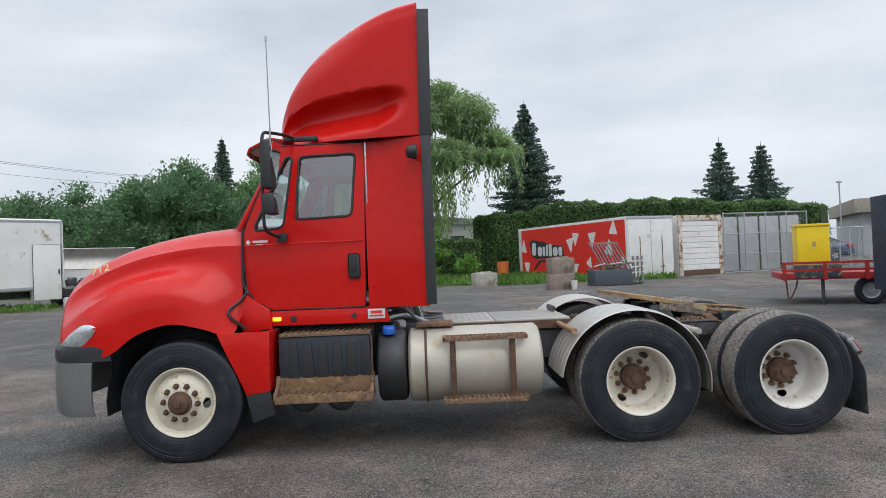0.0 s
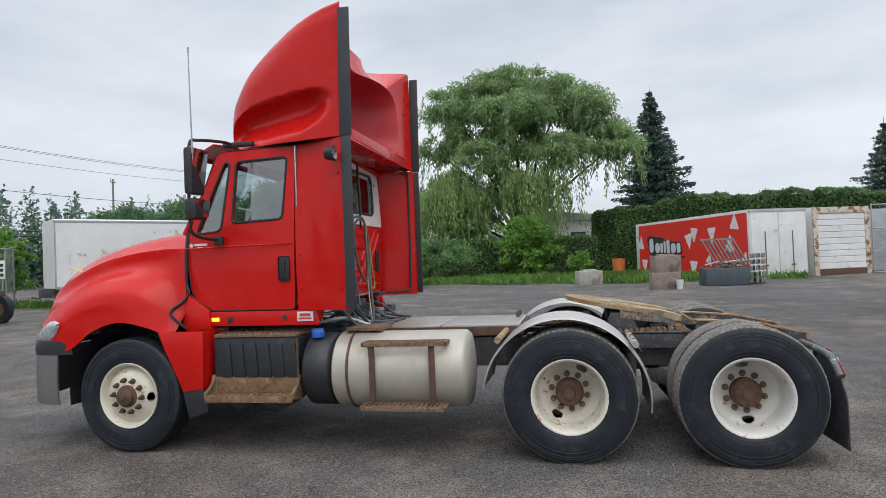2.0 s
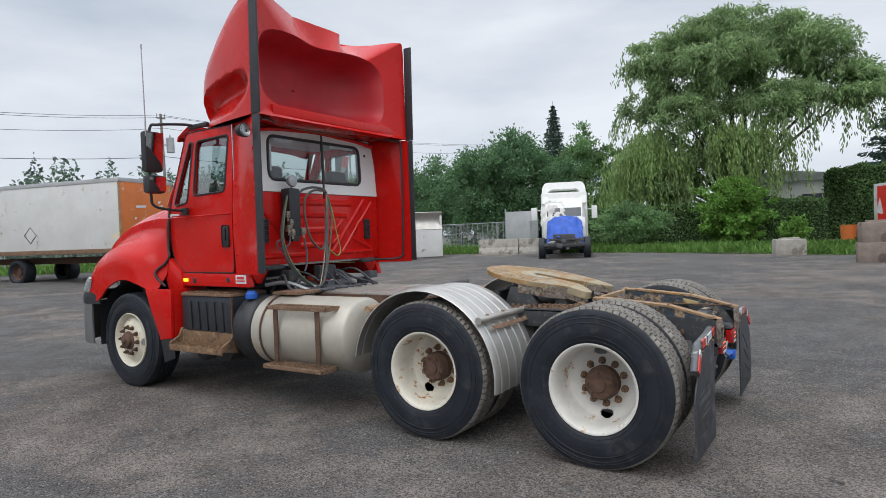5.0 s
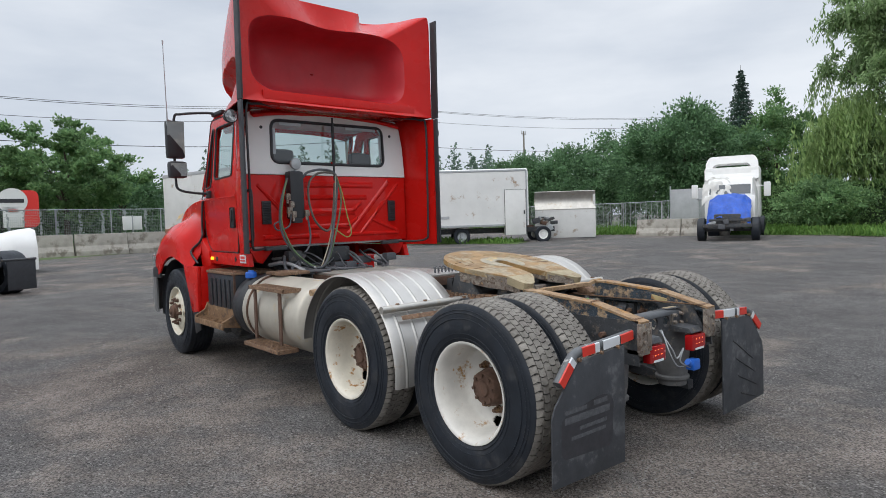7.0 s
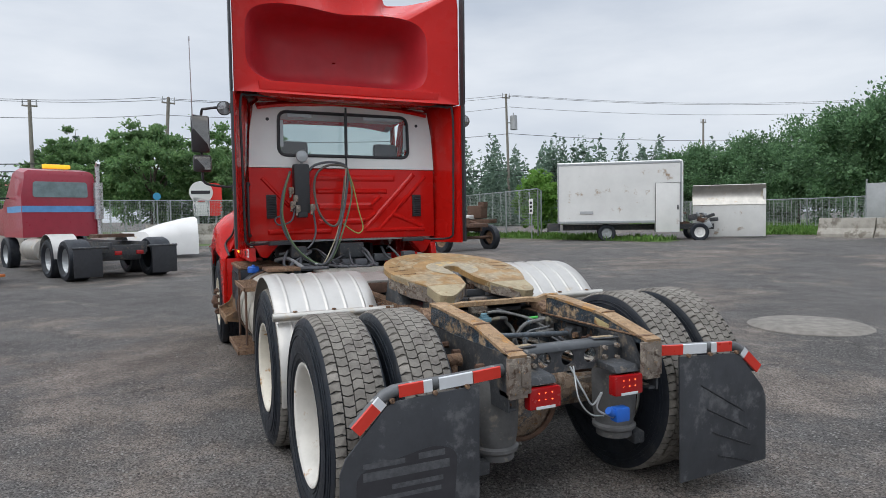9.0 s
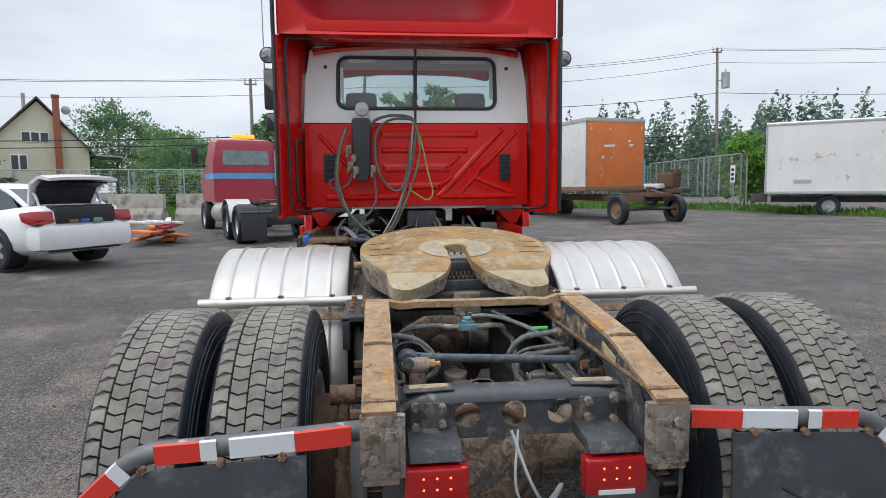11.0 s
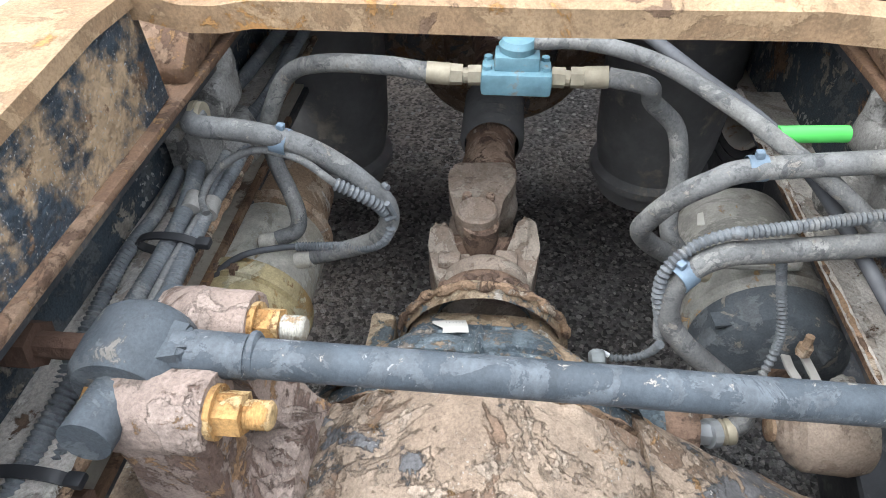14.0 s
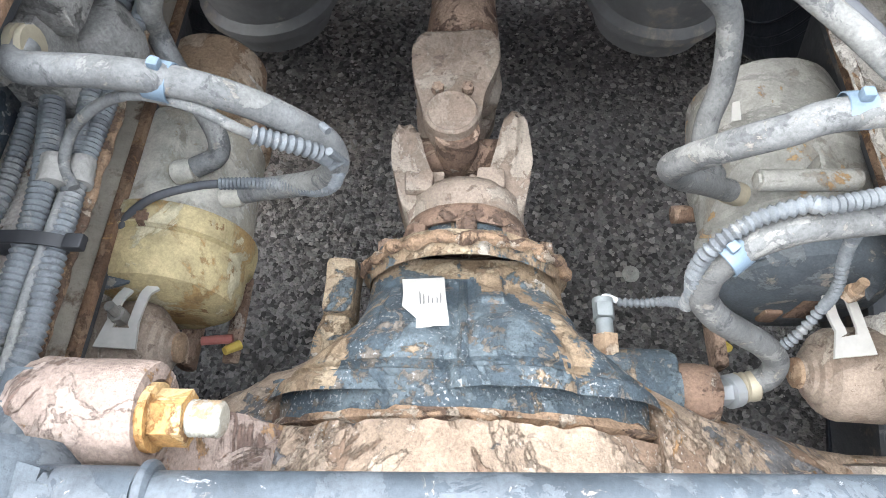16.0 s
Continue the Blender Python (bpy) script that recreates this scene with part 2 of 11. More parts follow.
def coats(name, col, layers, rough=0.85, grain=0.3, specks=None, relief_=0.0035, var=0.3):
    """A surface under several coats of paint, rust and dust, each with its own broken edge and thickness. layers: (colour, share, scale, step)."""
    m = bpy.data.materials.new(name)
    m.use_nodes = True
    t = m.node_tree
    bs = t.nodes["Principled BSDF"]
    co = t.nodes.new("ShaderNodeTexCoord")

    def noise_at(s, detail, rough_, twist=0.0):
        n = t.nodes.new("ShaderNodeTexNoise")
        for key, x in (("Scale", s), ("Detail", detail), ("Roughness", rough_), ("Distortion", twist)):
            n.inputs[key].default_value = x
        t.links.new(co.outputs["Object"], n.inputs["Vector"])
        return n.outputs["Fac"]

    def ramp(v, lo, hi, a=0.0, b=1.0):
        n = t.nodes.new("ShaderNodeMapRange")
        for key, x in zip(("From Min", "From Max", "To Min", "To Max"), (lo, hi, a, b)):
            n.inputs[key].default_value = x
        t.links.new(v, n.inputs["Value"])
        return n.outputs["Result"]

    def calc(op, a, b):
        n = t.nodes.new("ShaderNodeMath")
        n.operation = op
        for s, v in zip(n.inputs, (a, b)):
            if isinstance(v, (int, float)):
                s.default_value = v
            else:
                t.links.new(v, s)
        return n.outputs[0]

    def mix(fac, a, b):
        n = t.nodes.new("ShaderNodeMix")
        n.data_type = "RGBA"
        for s, v in ((n.inputs["Factor"], fac), (n.inputs["A"], a), (n.inputs["B"], b)):
            if isinstance(v, (tuple, list)):
                s.default_value = (*v, 1)
            elif isinstance(v, (int, float)):
                s.default_value = v
            else:
                t.links.new(v, s)
        return n.outputs["Result"]

    def toned(c, s):
        return mix(ramp(noise_at(s, 7, 0.65), 0.3, 0.7), tuple(x * (1 - var) for x in c), tuple(min(1, x * (1 + var)) for x in c))

    c = toned(col, 30)
    high = noise_at(70, 8, 0.7)
    for i, (lc, share, s, step) in enumerate(layers):
        edge = 0.66 - 0.32 * share
        n = noise_at(s * (1 + 0.13 * i), 12, 0.68, 0.5)
        k = ramp(n, edge - 0.006, edge + 0.008)
        rim = ramp(n, edge - 0.03, edge - 0.006)
        c = mix(calc("MULTIPLY", rim, 0.35), c, tuple(x * 0.5 for x in lc))
        c = mix(k, c, toned(lc, s * 4))
        high = calc("ADD", high, calc("MULTIPLY", k, step))
    fine = noise_at(330, 4, 0.75)
    h = t.nodes.new("ShaderNodeHueSaturation")
    t.links.new(ramp(fine, 0.3, 0.7, 1 - grain, 1 + grain), h.inputs["Value"])
    t.links.new(c, h.inputs["Color"])
    c = h.outputs["Color"]
    if specks:
        pc, share, ps = specks
        edge = 0.74 - 0.25 * share
        spots = calc("MULTIPLY", ramp(noise_at(ps, 2, 0.5), edge - 0.01, edge + 0.02), ramp(noise_at(ps * 0.06, 3, 0.5), 0.45, 0.6))
        c = mix(spots, c, pc)
    t.links.new(c, bs.inputs["Base Color"])
    t.links.new(ramp(noise_at(60, 4, 0.6), 0.3, 0.7, rough - 0.12, min(1, rough + 0.1)), bs.inputs["Roughness"])
    bs.inputs["Specular IOR Level"].default_value = 0.3
    b = t.nodes.new("ShaderNodeBump")
    b.inputs["Strength"].default_value, b.inputs["Distance"].default_value = 1.0, relief_
    t.links.new(calc("ADD", high, calc("MULTIPLY", fine, 0.35)), b.inputs["Height"])
    t.links.new(b.outputs["Normal"], bs.inputs["Normal"])
    return m


def leafy(name, a, b, through_=0.3):
    """Foliage: a colour between a and b for each leaf, some light let through."""
    m = bpy.data.materials.new(name)
    m.use_nodes = True
    t = m.node_tree
    bs, out = t.nodes["Principled BSDF"], t.nodes["Material Output"]
    g = t.nodes.new("ShaderNodeNewGeometry")
    n = t.nodes.new("ShaderNodeMix")
    n.data_type = "RGBA"
    t.links.new(g.outputs["Random Per Island"], n.inputs["Factor"])
    n.inputs["A"].default_value, n.inputs["B"].default_value = (*a, 1), (*b, 1)
    co = t.nodes.new("ShaderNodeTexCoord")
    big = t.nodes.new("ShaderNodeTexNoise")
    big.inputs["Scale"].default_value = 0.6
    t.links.new(co.outputs["Object"], big.inputs["Vector"])
    mr = t.nodes.new("ShaderNodeMapRange")
    for s, x in zip(("From Min", "From Max", "To Min", "To Max"), (0.3, 0.7, 0.7, 1.3)):
        mr.inputs[s].default_value = x
    t.links.new(big.outputs["Fac"], mr.inputs["Value"])
    h = t.nodes.new("ShaderNodeHueSaturation")
    t.links.new(mr.outputs["Result"], h.inputs["Value"])
    t.links.new(n.outputs["Result"], h.inputs["Color"])
    t.links.new(h.outputs["Color"], bs.inputs["Base Color"])
    bs.inputs["Roughness"].default_value = 0.6
    bs.inputs["Specular IOR Level"].default_value = 0.25
    tr = t.nodes.new("ShaderNodeBsdfTranslucent")
    t.links.new(h.outputs["Color"], tr.inputs["Color"])
    mx = t.nodes.new("ShaderNodeMixShader")
    mx.inputs["Fac"].default_value = through_
    t.links.new(bs.outputs[0], mx.inputs[1])
    t.links.new(tr.outputs[0], mx.inputs[2])
    t.links.new(mx.outputs[0], out.inputs["Surface"])
    return m


def glass(name, tint=(0.55, 0.62, 0.6), rough=0.0, ior=3.0):
    """Thin window glass: part clear, part mirror."""
    m = bpy.data.materials.new(name)
    m.use_nodes = True
    t = m.node_tree
    out = t.nodes["Material Output"]
    tr = t.nodes.new("ShaderNodeBsdfTransparent")
    tr.inputs["Color"].default_value = (*tint, 1)
    gl = t.nodes.new("ShaderNodeBsdfGlossy")
    gl.inputs["Roughness"].default_value = 0.02 + rough
    mx = t.nodes.new("ShaderNodeMixShader")
    mx.inputs["Fac"].default_value = 1.2 * ((ior - 1) / (ior + 1)) ** 2
    t.links.new(tr.outputs[0], mx.inputs[1])
    t.links.new(gl.outputs[0], mx.inputs[2])
    t.links.new(mx.outputs[0], out.inputs["Surface"])
    return m


def glow(name, col, strength):
    m = bpy.data.materials.new(name)
    m.use_nodes = True
    bs = m.node_tree.nodes["Principled BSDF"]
    bs.inputs["Base Color"].default_value = (*col, 1)
    bs.inputs["Emission Color"].default_value = (*col, 1)
    bs.inputs["Emission Strength"].default_value = strength
    return m


RED = surf("red_paint", (0.55, 0.0105, 0.0075), 0.26, var=0.05, scale=1.2, coat=0.34, rvar=0.05, bump=0.012, bscale=3, spec=0.12)
RED_IN = surf("red_gelcoat_inside", (0.435, 0.0174, 0.0261), 0.5, var=0.12, scale=2.5, bump=0.05, bscale=9)
WHITE = surf("white_paint", (0.74, 0.74, 0.72), 0.4, var=0.05, scale=2, coat=0.2)
WHITE_DIRTY = surf("dirty_white_paint", (0.72, 0.72, 0.7), 0.5, var=0.08, scale=0.8, worn=((0.35, 0.25, 0.16), 0.12, 1.2, 0.8))
RIM_W = surf("rim_white_paint", (0.64, 0.62, 0.575), 0.42, var=0.1, scale=9, worn=((0.36, 0.2, 0.07), 0.16, 8, 0.85))
STEP_R = coats("brown_rusted_step", (0.19, 0.115, 0.065), [((0.26, 0.165, 0.095), 0.35, 4, 0.1), ((0.12, 0.08, 0.055), 0.28, 8, 0.15)], grain=0.12, relief_=0.0008)
NAVYBOX = surf("dark_navy_plastic", (0.022, 0.028, 0.038), 0.5, var=0.2, scale=6, worn=((0.05, 0.055, 0.062), 0.2, 7, 0.8))
PADW = surf("tan_worn_pad", (0.3, 0.23, 0.14), 0.7, var=0.35, scale=18, worn=((0.42, 0.36, 0.26), 0.3, 12, 0.4))
HEADL = surf("pale_headlamp_bowl", (0.62, 0.64, 0.66), 0.25, metal=0.3, var=0.25, scale=14)
RIM_S = surf("stained_rim_paint", (0.65, 0.61, 0.52), 0.42, var=0.14, scale=7, worn=((0.36, 0.18, 0.05), 0.2, 13, 0.8))
RIM_C = surf("rim_cream_paint", (0.64, 0.6, 0.49), 0.42, var=0.12, scale=9, worn=((0.42, 0.24, 0.08), 0.17, 9, 0.85))
RUBBER = surf("tyre_rubber", (0.017, 0.021, 0.028), 0.48, var=0.25, scale=8, bump=0.15, bscale=90, spec=0.3, worn=((0.034, 0.036, 0.04), 0.3, 5, 0.75))
TREAD = surf("dusty_tread", (0.2125, 0.1972, 0.1751), 0.92, var=0.28, scale=14, bump=0.3, bscale=120, spec=0.2, island=0.12, worn=((0.17, 0.155, 0.14), 0.3, 9, 0.9))
BLACK = surf("black_plastic", (0.022, 0.023, 0.026), 0.5, var=0.2, scale=7, bump=0.05)
STRIP = surf("black_rubber_strip", (0.03, 0.032, 0.037), 0.6, var=0.12, scale=5)
DARK = surf("grimy_black_steel", (0.042, 0.045, 0.05), 0.6, var=0.35, scale=7, bump=0.25, bscale=45, worn=((0.13, 0.11, 0.09), 0.24, 11, 0.9), flake=((0.085, 0.085, 0.085), 0.25, 24))
BLUEBLACK = surf("worn_dark_blue_paint", (0.034, 0.05, 0.066), 0.42, var=0.55, scale=14, bump=0.8, bscale=60, worn=((0.33, 0.235, 0.145), 0.34, 9, 0.9), flake=((0.16, 0.1, 0.06), 0.22, 22), specks=((0.3, 0.3, 0.29), 0.3, 420))
RUST = coats("rusty_steel", (0.2, 0.122, 0.078), [((0.25, 0.165, 0.11), 0.4, 20, 0.3), ((0.13, 0.08, 0.054), 0.34, 28, 0.3), ((0.31, 0.185, 0.09), 0.18, 34, 0.2)], grain=0.25, relief_=0.002, var=0.2)
RUST_TAN = coats("tan_rusted_frame", (0.31, 0.205, 0.12), [((0.36, 0.25, 0.15), 0.42, 5, 0.15), ((0.37, 0.2, 0.075), 0.26, 7, 0.2), ((0.2, 0.13, 0.085), 0.15, 12, 0.3)], grain=0.25, relief_=0.002)
RUST_DARK = surf("dark_rust", (0.11, 0.062, 0.042), 0.9, var=0.4, scale=14, bump=0.6, bscale=70)
GREASE = surf("greasy_fifth_wheel", (0.31, 0.185, 0.07), 0.55, var=0.45, scale=5, bump=0.4, bscale=24, worn=((0.33, 0.26, 0.16), 0.4, 6, 0.5))
CREAM = surf("cream_greased_steel", (0.35, 0.29, 0.18), 0.6, var=0.25, scale=9, bump=0.3, bscale=35, worn=((0.24, 0.16, 0.09), 0.25, 8, 0.8))
ALU = surf("brushed_aluminium", (0.52, 0.5, 0.46), 0.45, metal=0.8, var=0.12, scale=4, worn=((0.42, 0.34, 0.24), 0.16, 3, 0.7))
ALU_FEN = surf("fender_aluminium", (0.5, 0.485, 0.46), 0.46, metal=0.65, var=0.06, scale=5, worn=((0.42, 0.36, 0.28), 0.07, 4, 0.7), bump=0.02, bscale=8)
TANK = surf("dull_cream_aluminium", (0.45, 0.42, 0.36), 0.5, metal=0.35, var=0.12, scale=3, worn=((0.4, 0.33, 0.22), 0.14, 4, 0.75))
BUMPER = surf("grey_satin_bumper", (0.186, 0.186, 0.186), 0.42, metal=0.3, var=0.06, scale=3)
CHROME = surf("satin_chrome", (0.55, 0.55, 0.56), 0.3, metal=0.9, var=0.05)
GALV = surf("galvanised_steel", (0.4, 0.42, 0.43), 0.5, metal=0.6, var=0.12, scale=6)
HOSE_D = surf("dark_rubber_hose", (0.085, 0.09, 0.1), 0.6, var=0.3, scale=30)
BRASS = surf("brass_fitting", (0.36, 0.32, 0.24), 0.55, metal=0.3, var=0.25, scale=40)
IRON = coats("dusty_cast_iron", (0.19, 0.16, 0.135), [((0.27, 0.235, 0.195), 0.38, 18, 0.3), ((0.12, 0.085, 0.065), 0.3, 22, 0.3), ((0.3, 0.19, 0.1), 0.14, 26, 0.2)], grain=0.28, relief_=0.002)
BAG = surf("air_bag_rubber", (0.12, 0.12, 0.12), 0.7, var=0.3, scale=10, worn=((0.2, 0.18, 0.155), 0.2, 9, 0.9))
OCHRE = surf("ochre_stained_canister", (0.46, 0.37, 0.18), 0.7, var=0.25, scale=12, worn=((0.3, 0.17, 0.07), 0.3, 12, 0.85), flake=((0.2, 0.13, 0.08), 0.16, 24))
TEAL = surf("teal_valve_paint", (0.15, 0.29, 0.35), 0.6, var=0.3, scale=30, worn=((0.2, 0.19, 0.17), 0.25, 30, 0.9))
BLUE = surf("blue_plastic", (0.02, 0.12, 0.5), 0.4, var=0.1)
GREEN = surf("bright_green_plastic", (0.1, 0.6, 0.12), 0.4, var=0.1)
LABEL = surf("paper_label", (0.56, 0.545, 0.5), 0.6, var=0.08, scale=30)
INK = surf("dark_print", (0.03, 0.03, 0.035), 0.6)
LENS_RED = surf("red_lamp_lens", (0.33, 0.0072, 0.0084), 0.2, var=0.05, coat=0.5)
TAPE_R = surf("red_reflective_tape", (0.6, 0.04, 0.025), 0.35, var=0.06)
TAPE_W = surf("white_reflective_tape", (0.62, 0.64, 0.66), 0.35, var=0.08)
CONC_B = surf("brown_stained_concrete", (0.25, 0.2, 0.17), 0.9, var=0.25, scale=3, bump=0.4, bscale=30, worn=((0.13, 0.1, 0.085), 0.3, 2, 0.9))
CONC = surf("weathered_concrete", (0.36, 0.34, 0.3), 0.9, var=0.2, scale=3, bump=0.4, bscale=30, worn=((0.2, 0.18, 0.15), 0.3, 2, 0.9))
MIRROR = surf("mirror_glass", (0.75, 0.78, 0.8), 0.03, metal=1.0, var=0.02, rvar=0.01)
GLASS = glass("window_glass", (0.72, 0.82, 0.8), 0.0, 2.9)
GLASS_D = glass("tinted_window_glass", (0.3, 0.36, 0.36))
GLASS_W = glass("tinted_windscreen", (0.55, 0.65, 0.64), 0.0, 1.7)
GLASS_C = glass("clear_cab_glass", (0.9, 0.93, 0.92), 0.0, 1.7)
CLEAR = glass("lamp_glass", (0.85, 0.87, 0.88))
AMBER_ON = glow("lit_amber_lamp", (1.0, 0.45, 0.02), 1.6)
LED_ON = glow("lit_red_lamp_dots", (1.0, 0.12, 0.03), 5.0)
SEAT = surf("grey_cloth_seat", (0.11, 0.112, 0.118), 0.9, var=0.2, scale=10)
CABIN = surf("grey_cab_lining", (0.58, 0.58, 0.57), 0.8, var=0.1, scale=5)
SPRUCE = leafy("spruce_needles", (0.045, 0.08, 0.062), (0.11, 0.17, 0.135), 0.3)
LEAF_D = leafy("dark_leaves", (0.075, 0.15, 0.075), (0.175, 0.3, 0.145), 0.4)
LEAF_M = leafy("mid_green_leaves", (0.11, 0.21, 0.09), (0.24, 0.38, 0.16), 0.45)
LEAF_B = leafy("bright_leaves", (0.11, 0.24, 0.045), (0.22, 0.39, 0.085), 0.35)
WILLOW = leafy("willow_leaves", (0.15, 0.245, 0.1), (0.34, 0.46, 0.22), 0.45)
WILLOW_Y = leafy("yellow_green_willow_leaves", (0.165, 0.26, 0.085), (0.34, 0.46, 0.18), 0.45)
FAR_GREEN = leafy("far_conifer_needles", (0.1, 0.155, 0.12), (0.21, 0.3, 0.22), 0.4)
HEDGE = leafy("cedar_hedge_leaves", (0.065, 0.1235, 0.0455), (0.156, 0.26, 0.091), 0.3)
GRASS = leafy("grass_blades", (0.069, 0.161, 0.0287), (0.15, 0.26, 0.06), 0.3)
BARK = surf("bark", (0.09, 0.07, 0.055), 0.95, var=0.4, scale=6, bump=0.6, bscale=20)
CAST = surf("brown_dusty_casting", (0.25, 0.19, 0.145), 0.9, var=0.35, scale=24, bump=0.5, bscale=90, worn=((0.36, 0.3, 0.23), 0.35, 16, 0.9), flake=((0.1, 0.075, 0.06), 0.22, 34))
POLE = surf("grey_weathered_pole", (0.24, 0.22, 0.19), 0.9, var=0.2, scale=3)

# ---- the ground ----
def ground_z(x, y):
    s = max(0.0, math.hypot(x - 3, y) - 4)
    return 0.7 * (1 - math.exp(-0.022 * s * s / (s + 3) / 0.7))


def ground_material():
    m = surf("worn_gravelly_asphalt", (0.101, 0.096, 0.093), 0.9, var=0.24, scale=0.3, bump=0.0, worn=((0.148, 0.128, 0.114), 0.42, 0.24, 0.95), flake=((0.115, 0.106, 0.1), 0.2, 1.7), spec=0.25)
    t = m.node_tree
    bs = t.nodes["Principled BSDF"]
    co = t.nodes.new("ShaderNodeTexCoord")
    old = bs.inputs["Base Color"].links[0].from_socket
    vo = t.nodes.new("ShaderNodeTexVoronoi")
    vo.inputs["Scale"].default_value, vo.inputs["Randomness"].default_value = 105, 1.0
    v2 = t.nodes.new("ShaderNodeTexVoronoi")
    v2.inputs["Scale"].default_value = 210
    n2 = t.nodes.new("ShaderNodeTexNoise")
    n2.inputs["Scale"].default_value, n2.inputs["Detail"].default_value = 2.2, 8
    for n in (vo, v2, n2):
        t.links.new(co.outputs["Object"], n.inputs["Vector"])
    sep = t.nodes.new("ShaderNodeSeparateColor")
    t.links.new(vo.outputs["Color"], sep.inputs[0])
    mr = t.nodes.new("ShaderNodeMapRange")
    for s, x in zip(("From Min", "From Max", "To Min", "To Max"), (0, 1, 0.38, 1.78)):
        mr.inputs[s].default_value = x
    t.links.new(sep.outputs[0], mr.inputs["Value"])
    mr2 = t.nodes.new("ShaderNodeMapRange")
    for s, x in zip(("From Min", "From Max", "To Min", "To Max"), (0.3, 0.7, 0.8, 1.18)):
        mr2.inputs[s].default_value = x
    t.links.new(n2.outputs["Fac"], mr2.inputs["Value"])
    mu = t.nodes.new("ShaderNodeMath")
    mu.operation = "MULTIPLY"
    t.links.new(mr.outputs[0], mu.inputs[0])
    t.links.new(mr2.outputs[0], mu.inputs[1])
    h = t.nodes.new("ShaderNodeHueSaturation")
    t.links.new(mu.outputs[0], h.inputs["Value"])
    t.links.new(old, h.inputs["Color"])
    # sparse pale chips
    v3 = t.nodes.new("ShaderNodeTexVoronoi")
    v3.inputs["Scale"].default_value = 46
    t.links.new(co.outputs["Object"], v3.inputs["Vector"])
    sp3 = t.nodes.new("ShaderNodeSeparateColor")
    t.links.new(v3.outputs["Color"], sp3.inputs[0])
    few = t.nodes.new("ShaderNodeMath")
    few.operation, few.inputs[1].default_value = "GREATER_THAN", 0.82
    t.links.new(sp3.outputs[1], few.inputs[0])
    near = t.nodes.new("ShaderNodeMath")
    near.operation, near.inputs[1].default_value = "LESS_THAN", 0.36
    t.links.new(v3.outputs["Distance"], near.inputs[0])
    both = t.nodes.new("ShaderNodeMath")
    both.operation = "MULTIPLY"
    t.links.new(few.outputs[0], both.inputs[0])
    t.links.new(near.outputs[0], both.inputs[1])
    pale = t.nodes.new("ShaderNodeMix")
    pale.data_type = "RGBA"
    pale.inputs["B"].default_value = (0.25, 0.24, 0.225, 1)
    t.links.new(both.outputs[0], pale.inputs["Factor"])
    t.links.new(h.outputs[0], pale.inputs["A"])
    t.links.new(pale.outputs["Result"], bs.inputs["Base Color"])
    ad = t.nodes.new("ShaderNodeMath")
    ad.operation = "ADD"
    t.links.new(vo.outputs["Distance"], ad.inputs[0])
    t.links.new(v2.outputs["Distance"], ad.inputs[1])
    b = t.nodes.new("ShaderNodeBump")
    b.inputs["Strength"].default_value, b.inputs["Distance"].default_value = 0.8, -0.006
    t.links.new(ad.outputs[0], b.inputs["Height"])
    t.links.new(b.outputs[0], bs.inputs["Normal"])
    return m


ASPHALT = ground_material()
bm = bmesh.new()
rings = [0.0, 1.5, 3, 4.5] + [5 + 1.0 * i for i in range(40)] + [50, 60, 80, 120, 200, 400, 900, 2500]
rows = []
for r in rings:
    row = []
    for k in range(96):
        a = 2 * math.pi * k / 96
        x, y = 3 + max(r, 0.01) * math.cos(a), max(r, 0.01) * math.sin(a)
        dz = 0.02 * noise.noise((x * 0.25, y * 0.25, 0)) * min(1, max(0, r - 6) / 6)
        row.append((x, y, ground_z(x, y) + dz))
    rows.append(row)
grid(bm, rows, True)
tagged(part("ground", bm, ASPHALT), "dark grey gravelly worn asphalt yard", "ground", kind="structure")

# ---- the red tractor ----
truck = thing("semi_truck", "red day-cab semi truck with roof fairing and bare rear frame", "truck")


